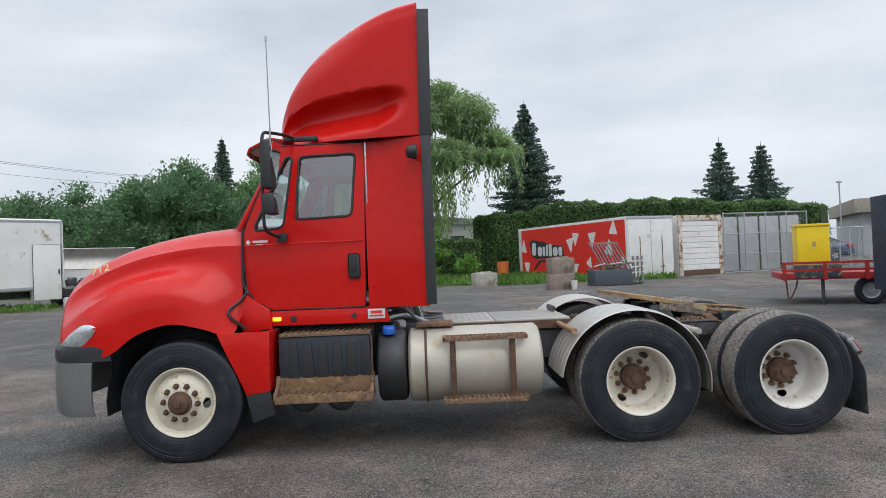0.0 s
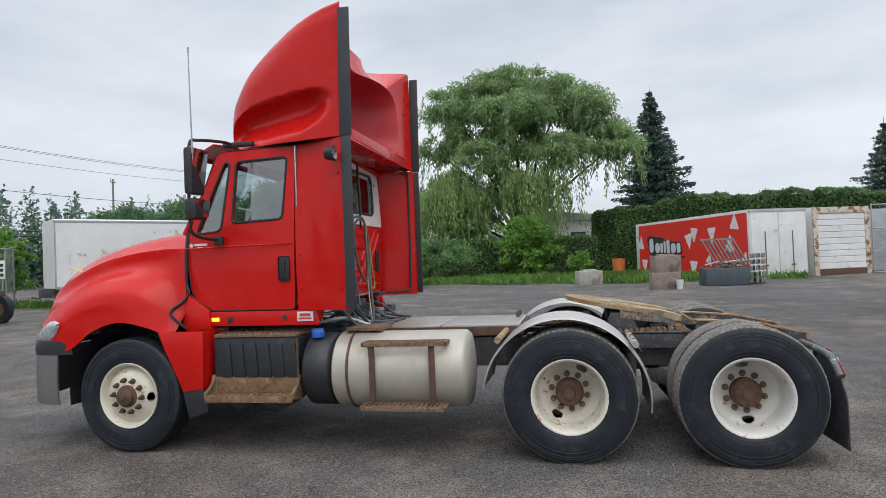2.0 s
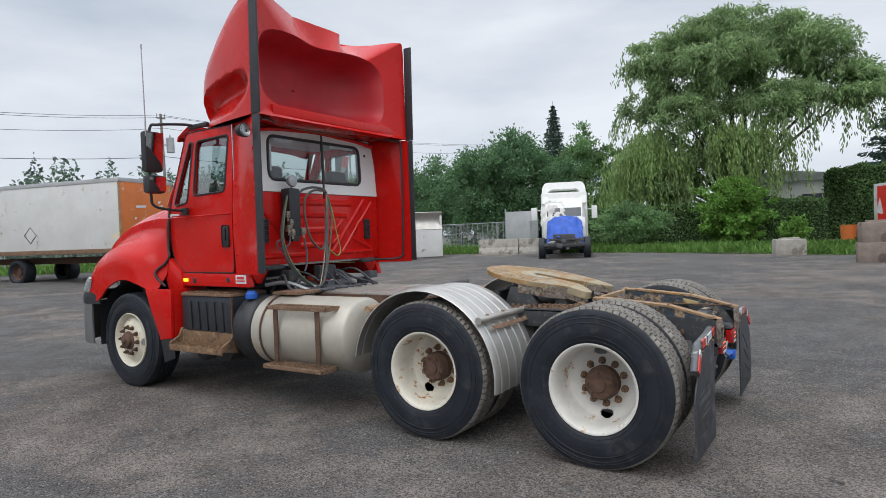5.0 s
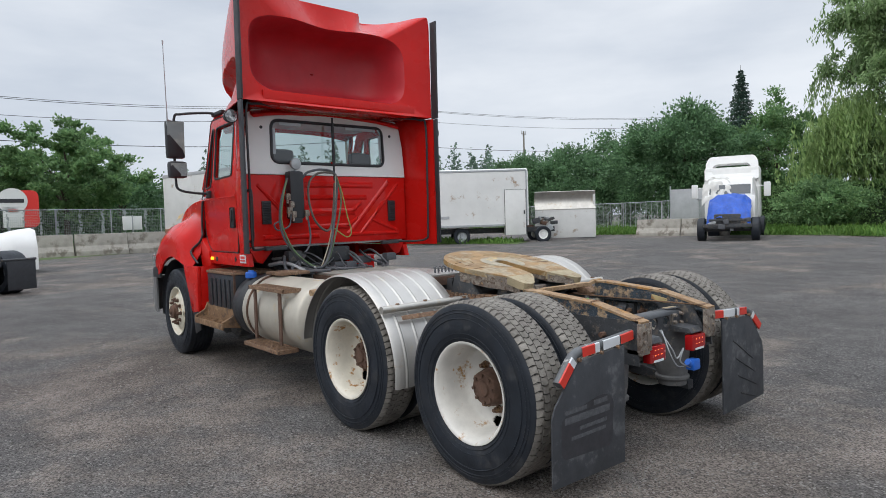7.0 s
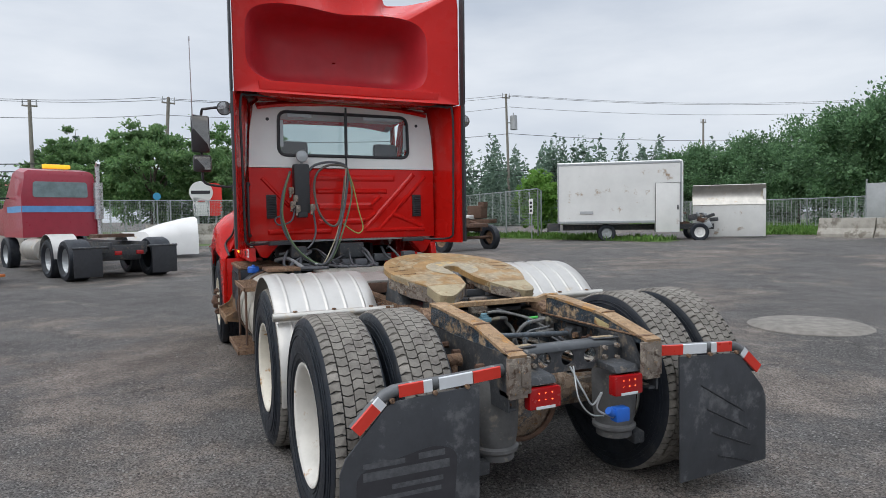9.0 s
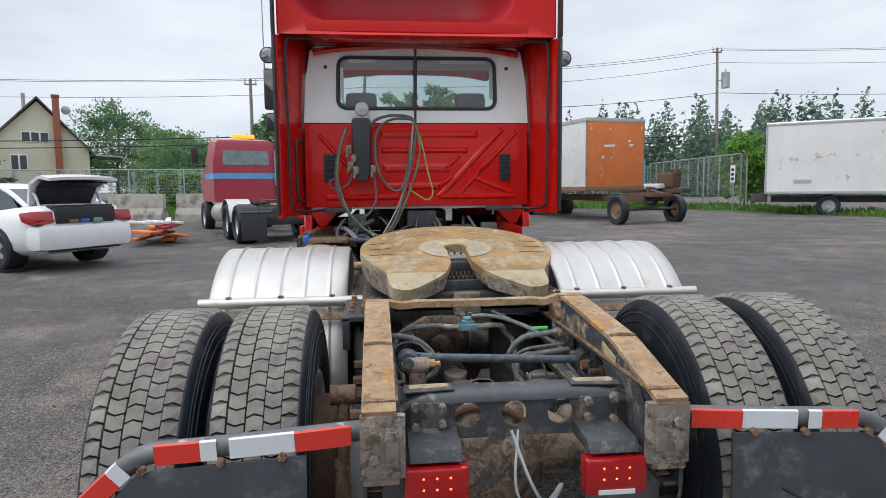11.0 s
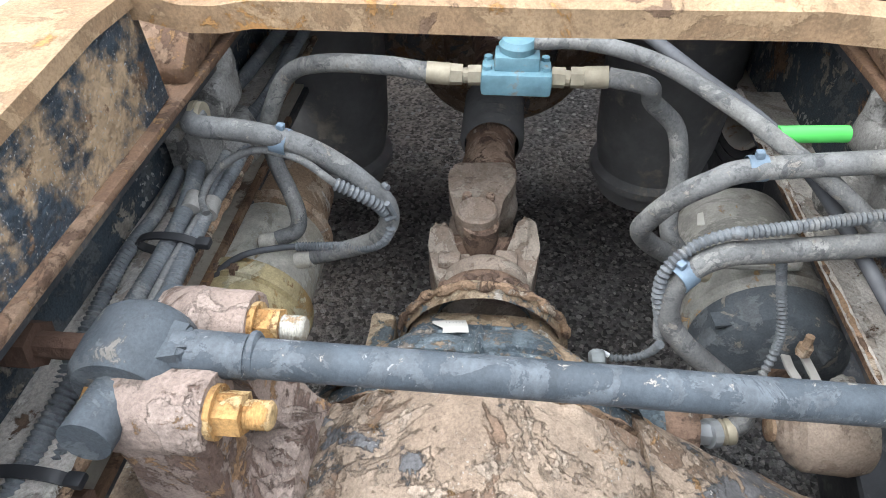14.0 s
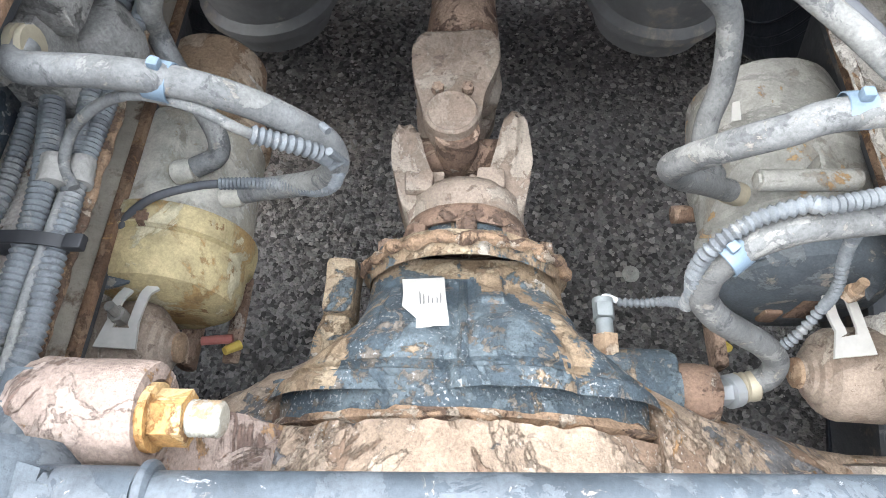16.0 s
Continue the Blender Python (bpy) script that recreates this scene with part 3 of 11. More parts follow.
def wheel(x, y, side, kind):
    """side -1 is the driver's side; kind: steer, outer or inner."""
    s = side
    tw, k_t = (0.29, 1.02) if kind == "steer" else (0.28, 1.03)
    bm = bmesh.new()
    if kind == "steer":
        prof = [(0.10, 0.155), (0.115, 0.15), (0.155, 0.135), (0.182, 0.131), (0.252, 0.085), (0.262, 0.105), (0.272, 0.14), (0.29, 0.147), (0.296, 0.138), (0.29, 0.12)]
    else:
        prof = [(0.10, -0.115), (0.15, -0.115), (0.182, -0.111), (0.24, -0.085), (0.25, -0.06), (0.256, 0.0), (0.262, 0.06), (0.272, 0.12), (0.288, 0.138), (0.297, 0.136), (0.293, 0.12)]
    if kind == "inner":
        prof, holes = [(r, -h) for r, h in prof], None
    else:
        r0, r1 = prof[2 if kind != "steer" else 3], prof[3 if kind != "steer" else 4]
        at_ = prof.index(r0)
        prof = prof[:at_ + 1] + [(r0[0] + (r1[0] - r0[0]) * q / 12, r0[1] + (r1[1] - r0[1]) * q / 12) for q in range(1, 12)] + prof[at_ + 1:]
        def holes(j, k):
            if not at_ <= j < at_ + 12:
                return False
            r = (prof[j][0] + prof[j + 1][0]) / 2
            return any(((r - 0.212) / 0.028) ** 2 + (r * math.remainder(2 * math.pi * (k + 0.5) / 160 - c, 2 * math.pi) / 0.046) ** 2 < 1 for c in ((0.0,) if kind == "steer" else (0.0, math.pi)))
    lathe(bm, [(r, h * s) for r, h in prof], "y", seg=160 if holes else 40, skip=holes)
    rim = part("wheel", bm, RIM_C if kind == "steer" else RIM_S if x < 4.5 and s < 0 else RIM_W, truck, "white-painted steel disc wheel with rust stains", loc=(x, y, 0.52 if kind != "steer" else 0.512), thick=0.008, smooth=75)
    rim.rotation_euler = (0, 0.08 if kind == "steer" else radians(120) if x < 4.5 else radians(86), 0)
    bm = bmesh.new()
    h = tw / 2
    prof = [(0.29, h * 0.86), (0.31, h * 0.98), (0.35, h * 1.04), (0.40, h * 1.06), (0.435, h * 1.0), (0.45, h * 1.0), (0.47, h * 0.96), (0.489, h * 0.93), (0.497, h * 0.88)]
    prof = [(r if r < 0.36 else 0.36 + (r - 0.36) * (0.5 * k_t - 0.36) / 0.14, q) for r, q in prof]
    dr = 0.5 * k_t - 0.5
    if kind == "steer":
        rib = []
        for i in range(5):
            a, b = h * (0.74 - 0.296 * i) , h * (0.74 - 0.296 * (i + 1))
            rib += [(0.503 + dr, a - 0.004), (0.504 + dr, (a + b) / 2), (0.503 + dr, b + 0.006), (0.493 + dr, b + 0.004), (0.493 + dr, b - 0.002)]
        full = prof + rib[:-2] + [(r, -q) for r, q in prof[::-1]]
    else:
        full = prof + [(0.496 + dr, h * 0.4), (0.497 + dr, 0), (0.496 + dr, -h * 0.4)] + [(r, -q) for r, q in prof[::-1]]
    lathe(bm, full, "y", seg=80)
    tyre = part("tyre", bm, RUBBER, rim)
    for rr_, hh, th in ((0.318, 1.005, 0.0022), (0.346, 1.04, 0.0016), (0.424, 1.035, 0.0028), (0.452, 1.0, 0.003), (0.468, 0.975, 0.0022)):
        for q in (-1, 1):
            bm = bmesh.new()
            rq = rr_ if rr_ < 0.36 else 0.36 + (rr_ - 0.36) * (0.5 * k_t - 0.36) / 0.14
            tube(bm, [(rq * math.cos(a), q * (h * hh + 0.0005), rq * math.sin(a)) for a in (2 * math.pi * k / 64 for k in range(65))], th, 5, False)
            part("sidewall_ring", bm, RUBBER, tyre)
    if kind != "steer":
        bm = bmesh.new()
        n = 74
        edges = [-0.122, -0.075, -0.025, 0.025, 0.075, 0.122]
        da = 2 * math.pi / n
        for j in range(5):
            y0, y1 = edges[j] + 0.0018, edges[j + 1] - 0.0018
            ym = (y0 + y1) / 2
            sk = da * (0.16, -0.2, 0.22, -0.2, 0.16)[j] * 0.5
            fl = 0.013 if j in (0, 4) else 0.0
            for k in range(n):
                a0 = da * (k + 0.5 * (j % 2))
                for q in range(1):
                    b0, b1 = a0, a0 + da * 0.88
                    pts = []
                    for rad, sh in ((0.490 + dr, 1.0), (0.513 + dr, 0.985)):
                        bc = (b0 + b1) / 2
                        for aa, yy, d_ in ((b0, y0, -sk), (b0, ym, 0.9 * sk), (b0, y1, -0.4 * sk), (b1, y1, -0.4 * sk), (b1, ym, 0.9 * sk), (b1, y0, -sk)):
                            ac = bc + (aa - bc) * sh + d_
                            wob = 0.0022 * math.sin(2.1 * math.pi * (aa - a0) / da + j)
                            yy = ym + (yy - ym) * sh + (wob if yy != ym else 0)
                            rr = rad - (fl if abs(yy) > 0.115 else 0)
                            pts.append((rr * math.cos(ac), yy, rr * math.sin(ac)))
                    vs = [bm.verts.new(p) for p in pts]
                    bm.faces.new(vs[6:])
                    for i in range(6):
                        r_ = (i + 1) % 6
                        bm.faces.new((vs[i], vs[r_], vs[6 + r_], vs[6 + i]))
        tagged(part("tread", bm, TREAD, rim, "dusty zigzag drive tread blocks", smooth=0), kind="stuff")
    if kind == "inner":
        return
    bm = bmesh.new()
    if kind == "steer":
        lathe(bm, [(q, z * s) for q, z in [(0.1, 0.14), (0.1, 0.165), (0.085, 0.172), (0.08, 0.172), (0.078, 0.2), (0.06, 0.21), (0.028, 0.212), (0.025, 0.225), (0.001, 0.227)]], "y", seg=24)
        part("hub", bm, RUST_DARK, rim, "dark rusty hub")
        nut_y, nm = 0.14, RUST_DARK
    else:
        lathe(bm, [(q, z * s) for q, z in [(0.112, -0.115), (0.112, -0.05), (0.1, -0.035), (0.098, -0.005), (0.09, 0.005), (0.05, 0.008), (0.045, 0.02), (0.001, 0.022)]], "y", seg=24)
        for k in range(8):
            a = 2 * math.pi * k / 8
            rod(bm, (0.078 * math.cos(a), 0.0 * s, 0.078 * math.sin(a)), (0.078 * math.cos(a), 0.02 * s, 0.078 * math.sin(a)), 0.011, seg=6)
        part("hub", bm, RUST_DARK, rim, "brown rusty axle hub")
        nut_y, nm = -0.11, RUST
    key = "steer_nut" if kind == "steer" else "nut"
    if key not in STORE:
        b2 = bmesh.new()
        lathe(b2, [(0.026, 0), (0.026, 0.006), (0.019, 0.008), (0.019, 0.03), (0.012, 0.032), (0.012, 0.05), (0.001, 0.052)], "y", seg=8)
        STORE[key] = mesh_of("nut", b2, nm, 30)
    for k in range(10):
        a = 2 * math.pi * k / 10
        ob = new("nut", STORE[key])
        ob.parent = rim
        ob.location = (0.143 * math.cos(a), nut_y * s, 0.143 * math.sin(a))
        ob.scale = (1, s, 1)


STORE = {}
for s in (-1, 1):
    wheel(0.0, s * 1.045, s, "steer")
    for x in (3.905, 5.225):
        wheel(x, s * 1.06, s, "outer")
        wheel(x, s * 0.735, s, "inner")

# cab: doors and side walls
DOOR = [(0.60, 1.33), (0.53, 1.44), (0.505, 1.70), (0.515, 1.95), (0.56, 2.06), (0.82, 2.655), (0.87, 2.69), (1.585, 2.695), (1.6, 2.66), (1.57, 1.27), (1.555, 1.245), (0.76, 1.245)]
W_MAIN = rounded([(0.985, 2.03), (1.475, 2.045), (1.525, 2.6), (1.03, 2.585)], 0.05)
W_VENT = rounded([(0.60, 1.945), (0.875, 1.965), (0.97, 2.58), (0.915, 2.585)], 0.06)


def side_y(x, z):
    w = 1.035 - 0.055 * max(0, z - 1.8) / 0.9 - 0.02 * max(0, 1.6 - z) / 0.4
    return w - 0.07 * max(0, 0.95 - x) ** 1.2 / 0.45


def sheet(bm, outer, holes, sgn):
    return holed(bm, outer, holes, "xz", lambda u, v: sgn * side_y(u, v))


for s in (-1, 1):
    bm = bmesh.new()
    mid = [(0.505, 1.70), (0.53, 1.44), (0.60, 1.33), (0.76, 1.245), (1.555, 1.245), (1.57, 1.27), (1.585, 1.82), (0.51, 1.80)]
    sheet(bm, mid, [], s)
    sheet(bm, [(0.51, 1.80), (1.585, 1.82), (1.6, 2.66), (1.585, 2.695), (0.87, 2.69), (0.82, 2.655), (0.56, 2.06), (0.515, 1.95)], [W_MAIN, W_VENT], s)
    bmesh.ops.remove_doubles(bm, verts=bm.verts, dist=0.0005)
    door = part("door", bm, RED, truck, "red cab door with two windows", thick=0.04, smooth=80)
    for nm, w in (("window_pane", W_MAIN), ("window_pane", W_VENT)):
        bm = bmesh.new()
        vs = [bm.verts.new((u, s * (side_y(u, v) - 0.02), v)) for u, v in w]
        bm.faces.new(vs)
        pane = part(nm, bm, GLASS, door)
        pane.visible_shadow = False
        bm = bmesh.new()
        loop = [(u, s * (side_y(u, v) - 0.0), v) for u, v in w]
        tube(bm, loop + loop[:2], 0.011, 6, False)
        part("window_seal", bm, BLACK, door)
    bm = bmesh.new()
    hose(bm, [(0.53, s * 1.035, 1.815), (1.0, s * 1.041, 1.82), (1.57, s * 1.041, 1.825)], 0.006, 6)
    part("crease", bm, RED, door)
    # handle
    bm = bmesh.new()
    box(bm, (1.485, s * 1.034, 1.605), (0.105, 0.018, 0.215), 0.022)
    h = part("handle", bm, BLACK, door, "black recessed door handle")
    bm = bmesh.new()
    box(bm, (1.485, s * 1.048, 1.625), (0.028, 0.02, 0.12), 0.008)
    lathe(bm, [(0.016, 0), (0.016, 0.008), (0.001, 0.009)], "y", (1.49, s * 1.042, 1.54), 12)
    part("grip", bm, BLACK, h)
    # seams round the door
    bm = bmesh.new()
    tube(bm, [(u, s * (side_y(u, v) + 0.001), v) for u, v in DOOR + DOOR[:1]], 0.006, 5, False)
    part("door_gap", bm, BLACK, door)
    # skirt under the door and corner post
    bm = bmesh.new()
    prism(bm, [(0.735, 1.235), (1.74, 1.235), (1.78, 1.10), (0.75, 1.105)], "xz", s * 1.012, s * 0.95, 0.008)
    part("skirt", bm, RED, truck)
    bm = bmesh.new()
    box(bm, (0.79, s * 1.015, 1.165), (0.075, 0.012, 0.035), 0.005)
    part("marker_lamp", bm, AMBER_ON, truck, "lit amber side marker lamp")
    bm = bmesh.new()
    box(bm, (0.935, s * 1.013, 1.16), (0.05, 0.008, 0.05), 0.003)
    part("vent_plate", bm, BLACK, truck)
    bm = bmesh.new()
    box(bm, (1.66, s * 1.016, 1.178), (0.15, 0.006, 0.085), 0.002)
    sg = part("sticker", bm, TAPE_W, truck, "white sticker with red print bars")
    bm = bmesh.new()
    box(bm, (1.66, s * 1.0205, 1.193), (0.1, 0.003, 0.025))
    box(bm, (1.66, s * 1.0205, 1.162), (0.12, 0.003, 0.014))
    part("print", bm, TAPE_R, sg)
    bm = bmesh.new()
    box(bm, (1.465, s * 1.016, 1.17), (0.04, 0.005, 0.04), 0, Matrix.Rotation(radians(45), 4, "Y"))
    part("badge", bm, INK, truck)
    bm = bmesh.new()
    box(bm, (0.56, s * 1.0, 1.845), (0.032, 0.004, 0.032), 0, Matrix.Rotation(radians(45), 4, "Y"))
    box(bm, (0.67, s * 1.022, 1.85), (0.13, 0.003, 0.02))
    box(bm, (0.66, s * 1.022, 1.822), (0.06, 0.003, 0.012))
    part("emblem", bm, TAPE_W, truck, "small pale maker's emblem drawn as bars")
    # white trim strip and panel behind the door, then the flared extender
    bm = bmesh.new()
    rows = []
    for z in [1.235, 1.3, 1.6, 1.9, 2.2, 2.5, 2.64, 2.70]:
        row = []
        for x in [1.60, 1.66, 1.75, 1.85, 1.95, 2.05, 2.12, 2.135]:
            f = max(0, (x - 1.64) / 0.48)
            y = side_y(1.6, z) + (1.165 - side_y(1.6, z)) * (f ** 1.3 if f < 1 else 1)
            row.append((x, s * y, z))
        rows.append(row)
    grid(bm, rows)
    ext = part("side_extender", bm, RED, truck, "red flared side extender panel", thick=0.018)
    for x, y, z in [(1.635, side_y(1.6, z) + 0.001, z) for z in (1.42, 1.72, 2.09, 2.38)] + [(2.06, 1.15, z) for z in (1.42, 2.4, 1.95)]:
        bm = bmesh.new()
        lathe(bm, [(0.012, 0), (0.011, 0.006 * s), (0.001, 0.008 * s)], "y", (x, s * y, z), 10)
        part("rivet", bm, RED, ext)
    bm = bmesh.new()
    box(bm, (1.615, s * 1.0, 2.37), (0.012, 0.03, 0.64), 0.003)
    part("trim_strip", bm, CHROME, ext, "bright vertical trim strip")
    # black rubber edge strip
    bm = bmesh.new()
    for z0, z1, x0, x1, dx in ((1.25, 2.695, 2.105, 2.195, 0.0), (2.70, 3.785 if s < 0 else 3.815, 2.10, 2.205, 0.015)):
        poly = [(x0 + 0.0, z0), (x1, z0), (x1 + dx, z1), (x0 + dx + 0.005, z1)]
        prism(bm, poly, "xz", s * 1.165, s * 1.185, 0.004)
    part("edge_strip", bm, STRIP, truck, "black rubber edge strip")
    # work lamp on the extender
    bm = bmesh.new()
    lathe(bm, [(0.02, -0.09), (0.05, -0.075), (0.062, -0.03), (0.066, 0.0), (0.058, 0.004)], "x", (2.07, s * 1.235, 2.55), 20)
    rod(bm, (2.03, s * 1.16, 2.55), (2.03, s * 1.2, 2.55), 0.02)
    lamp = part("work_lamp", bm, BLACK, truck, "round black work lamp")
    bm = bmesh.new()
    lathe(bm, [(0.06, 0.0), (0.035, -0.035), (0.001, -0.05)], "x", (2.072, s * 1.235, 2.55), 20)
    part("reflector", bm, CHROME, lamp)
    bm = bmesh.new()
    lathe(bm, [(0.06, 0.0), (0.04, 0.008), (0.001, 0.012)], "x", (2.07, s * 1.235, 2.55), 20)
    part("lens", bm, CLEAR, lamp)
    # mirrors on a tubular arm
    bm = bmesh.new()
    hose(bm, [(1.0, s * 0.96, 2.74), (0.95, s * 1.05, 2.76), (0.86, s * 1.3, 2.74), (0.81, s * 1.36, 2.70), (0.80, s * 1.37, 2.4), (0.80, s * 1.37, 2.05), (0.81, s * 1.34, 1.93), (0.84, s * 1.15, 1.89), (0.86, s * 1.04, 1.89)], 0.014, 8)
    box(bm, (0.87, s * 1.05, 1.875), (0.09, 0.04, 0.08), 0.012)
    box(bm, (1.05, s * 0.97, 2.745), (0.3, 0.05, 0.045), 0.015)
    arm = part("mirror_arm", bm, BLACK, truck, "black tubular mirror arm")
    bm = bmesh.new()
    turn = Matrix.Rotation(radians(s * 11), 4, "Z") @ Matrix.Rotation(radians(9), 4, "Y")
    box(bm, (0.86, s * 1.38, 2.46), (0.085, 0.19, 0.4), 0.03)
    big = part("mirror", bm, BLACK, truck, "tall black mirror housing")
    bm = bmesh.new()
    box(bm, (0.905, s * 1.38, 2.46), (0.004, 0.165, 0.37), 0, turn)
    part("mirror_glass", bm, MIRROR, big)
    bm = bmesh.new()
    box(bm, (0.865, s * 1.37, 2.14), (0.11, 0.19, 0.18), 0.035)
    sm = part("mirror", bm, BLACK, truck, "small round-cornered convex mirror")
    bm = bmesh.new()
    box(bm, (0.922, s * 1.37, 2.14), (0.004, 0.16, 0.14), 0, turn)
    part("mirror_glass", bm, MIRROR, sm)

# cab: lining
for s in (-1, 1):
    bm = bmesh.new()
    prism(bm, [(0.62, 1.35), (1.56, 1.30), (1.58, 2.0), (0.60, 1.92)], "xz", s * 0.955, s * 0.965, 0.003)
    part("door_lining", bm, CABIN, truck)
bm = bmesh.new()
span(bm, (0.9, -0.85, 2.655), (1.70, 0.85, 2.668), 0.003)
part("headliner", bm, CABIN, truck)
bm = bmesh.new()
span(bm, (1.665, -0.9, 1.32), (1.68, 0.9, 2.14), 0.003)
part("rear_lining", bm, CABIN, truck)

# cab: rear wall, white above and red below
bm = bmesh.new()
W_BACK = rounded([(-0.70, 2.165), (0.70, 2.165), (0.69, 2.605), (-0.69, 2.605)], 0.09, 5)
top = [(-0.995, 2.04), (0.995, 2.04), (0.975, 2.40), (0.93, 2.66), (0.88, 2.70), (-0.88, 2.70), (-0.93, 2.66), (-0.975, 2.40)]
holed(bm, top, [W_BACK], "yz", lambda u, v: 1.76 - 0.03 * max(0, v - 2.04))
back = part("rear_wall_top", bm, WHITE, truck, "white upper rear cab panel", thick=0.04)
bm = bmesh.new()
loop = [(1.76 - 0.03 * max(0, v - 2.04), u, v) for u, v in W_BACK]
tube(bm, loop + loop[:2], 0.017, 6, False)
part("window_seal", bm, BLACK, back)
bm = bmesh.new()
bm.faces.new([bm.verts.new((1.735, u, v)) for u, v in W_BACK])
pane = part("window_pane", bm, GLASS_C, back)
pane.visible_shadow = False
for y0, y1, z0, z1 in ((-0.6, -0.35, 2.555, 2.595), (0.2, 0.6, 2.555, 2.595), (-0.685, -0.645, 2.25, 2.52), (0.645, 0.685, 2.25, 2.52)):
    bm = bmesh.new()
    box(bm, (1.742, (y0 + y1) / 2, (z0 + z1) / 2), (0.003, y1 - y0, z1 - z0))
    part("pale_patch", bm, GALV, back)
for s in (-1, 1):
    bm = bmesh.new()
    rod(bm, (1.735, s * 0.80, 2.52), (1.75, s * 0.80, 2.52), 0.017)
    part("grommet", bm, BLACK, back)
bm = bmesh.new()
box(bm, (1.77, 0, 2.18), (0.03, 0.02, 0.02))
prism(bm, [(-1.0, 1.30), (1.0, 1.30), (0.995, 2.037), (-0.995, 2.037)], "yz", 1.70, 1.75, 0.01)
low = part("rear_wall", bm, RED, truck, "red ribbed rear cab wall")


def bar(bm, p, q, w, x0=1.745, x1=1.764):
    """A raised rib on the rear wall from p to q in (y, z)."""
    p, q = Vector(p), Vector(q)
    d = (q - p).normalized() * w / 2
    n = Vector((-d.y, d.x))
    base = [p - d + n, q + d + n, q + d - n, p - d - n]
    e = 0.35 * w
    dd, nn = d.normalized() * e, n.normalized() * e
    top_ = [p - d + dd + n - nn, q + d - dd + n - nn, q + d - dd - n + nn, p - d + dd - n + nn]
    a = [bm.verts.new((x0, v.x, v.y)) for v in base]
    b = [bm.verts.new((x1, v.x, v.y)) for v in top_]
    bm.faces.new(b)
    for i in range(4):
        bm.faces.new((a[i], a[(i + 1) % 4], b[(i + 1) % 4], b[i]))


for p, q, w in [((-0.30, 1.94), (0.50, 1.94), 0.09), ((-0.30, 1.80), (0.42, 1.80), 0.07), ((-0.28, 1.64), (0.25, 1.64), 0.10), ((-0.28, 1.48), (0.18, 1.48), 0.08), ((-0.8, 1.385), (-0.2, 1.385), 0.07), ((0.2, 1.385), (0.86, 1.385), 0.06), ((0.74, 1.97), (0.20, 1.40), 0.07), ((0.88, 1.95), (0.36, 1.40), 0.05), ((0.52, 1.55), (0.84, 1.42), 0.06), ((0.66, 1.74), (0.55, 1.6), 0.04), ((-0.86, 1.92), (-0.62, 1.66), 0.05), ((0.25, 1.64), (0.36, 1.74), 0.05), ((0.18, 1.48), (0.30, 1.56), 0.05)]:
    b2 = bmesh.new()
    bar(b2, p, q, w)
    part("rib", b2, RED, low, smooth=0)
for s in (-1, 1):
    bm = bmesh.new()
    box(bm, (1.76, s * 0.785, 1.645), (0.02, 0.1, 0.24), 0.008)
    v = part("vent", bm, BLACK, truck, "black louvred cab vent")
    for k in range(9):
        b2 = bmesh.new()
        box(b2, (1.773, s * 0.785, 1.55 + k * 0.024), (0.012, 0.08, 0.006), 0, Matrix.Rotation(radians(35), 4, "Y"))
        part("slat", b2, STRIP, v, smooth=0)
# cab: roof, floor, front, windscreen
bm = bmesh.new()
rows = []
for x, z, w in ((0.70, 2.66, 0.80), (0.78, 2.72, 0.86), (0.95, 2.765, 0.9), (1.3, 2.79, 0.93), (1.65, 2.77, 0.92), (1.75, 2.70, 0.90)):
    rows.append([(x + 0.06 * abs(k / 6) ** 2, w * k / 6, z - 0.07 * abs(k / 6) ** 3) for k in range(-6, 7)])
grid(bm, rows)
part("roof", bm, RED, truck, thick=0.03)
bm = bmesh.new()
rows = []
for f in range(7):
    t = f / 6
    rows.append([(0.20 + 0.26 * (abs(k) / 8) ** 2.2 + t * (0.40 + 0.02 * (abs(k) / 8)) , (0.94 - 0.10 * t) * k / 8, 2.0 + 0.66 * t - 0.03 * (abs(k) / 8) ** 2) for k in range(-8, 9)])
grid(bm, rows)
ws = part("windscreen", bm, GLASS_W, truck, "curved windscreen")
ws.visible_shadow = False
for s in (-1, 1):
    bm = bmesh.new()
    hose(bm, [(0.47, s * 0.95, 1.95), (0.55, s * 0.945, 2.1), (0.70, s * 0.90, 2.4), (0.83, s * 0.85, 2.68)], 0.03, 8)
    part("pillar", bm, RED, truck)
bm = bmesh.new()
rows = []
for x, z, d in ((0.42, 2.70, 0), (0.44, 2.75, 0), (0.62, 2.84, 0), (0.85, 2.80, 0)):
    rows.append([(x + 0.12 * abs(k / 6) ** 2.5, 0.88 * k / 6, z - 0.05 * abs(k / 6) ** 2) for k in range(-6, 7)])
grid(bm, rows)
part("sun_visor", bm, RED, truck, thick=0.015)
bm = bmesh.new()
span(bm, (0.55, -0.95, 1.28), (1.72, 0.95, 1.32))
span(bm, (0.50, -0.92, 1.3), (0.56, 0.92, 1.98), 0.01)
prism(bm, [(0.52, 1.98), (0.86, 1.93), (0.92, 1.75), (0.80, 1.55), (0.56, 1.5)], "xz", -0.9, 0.9, 0.02)
part("dashboard", bm, CABIN, truck)
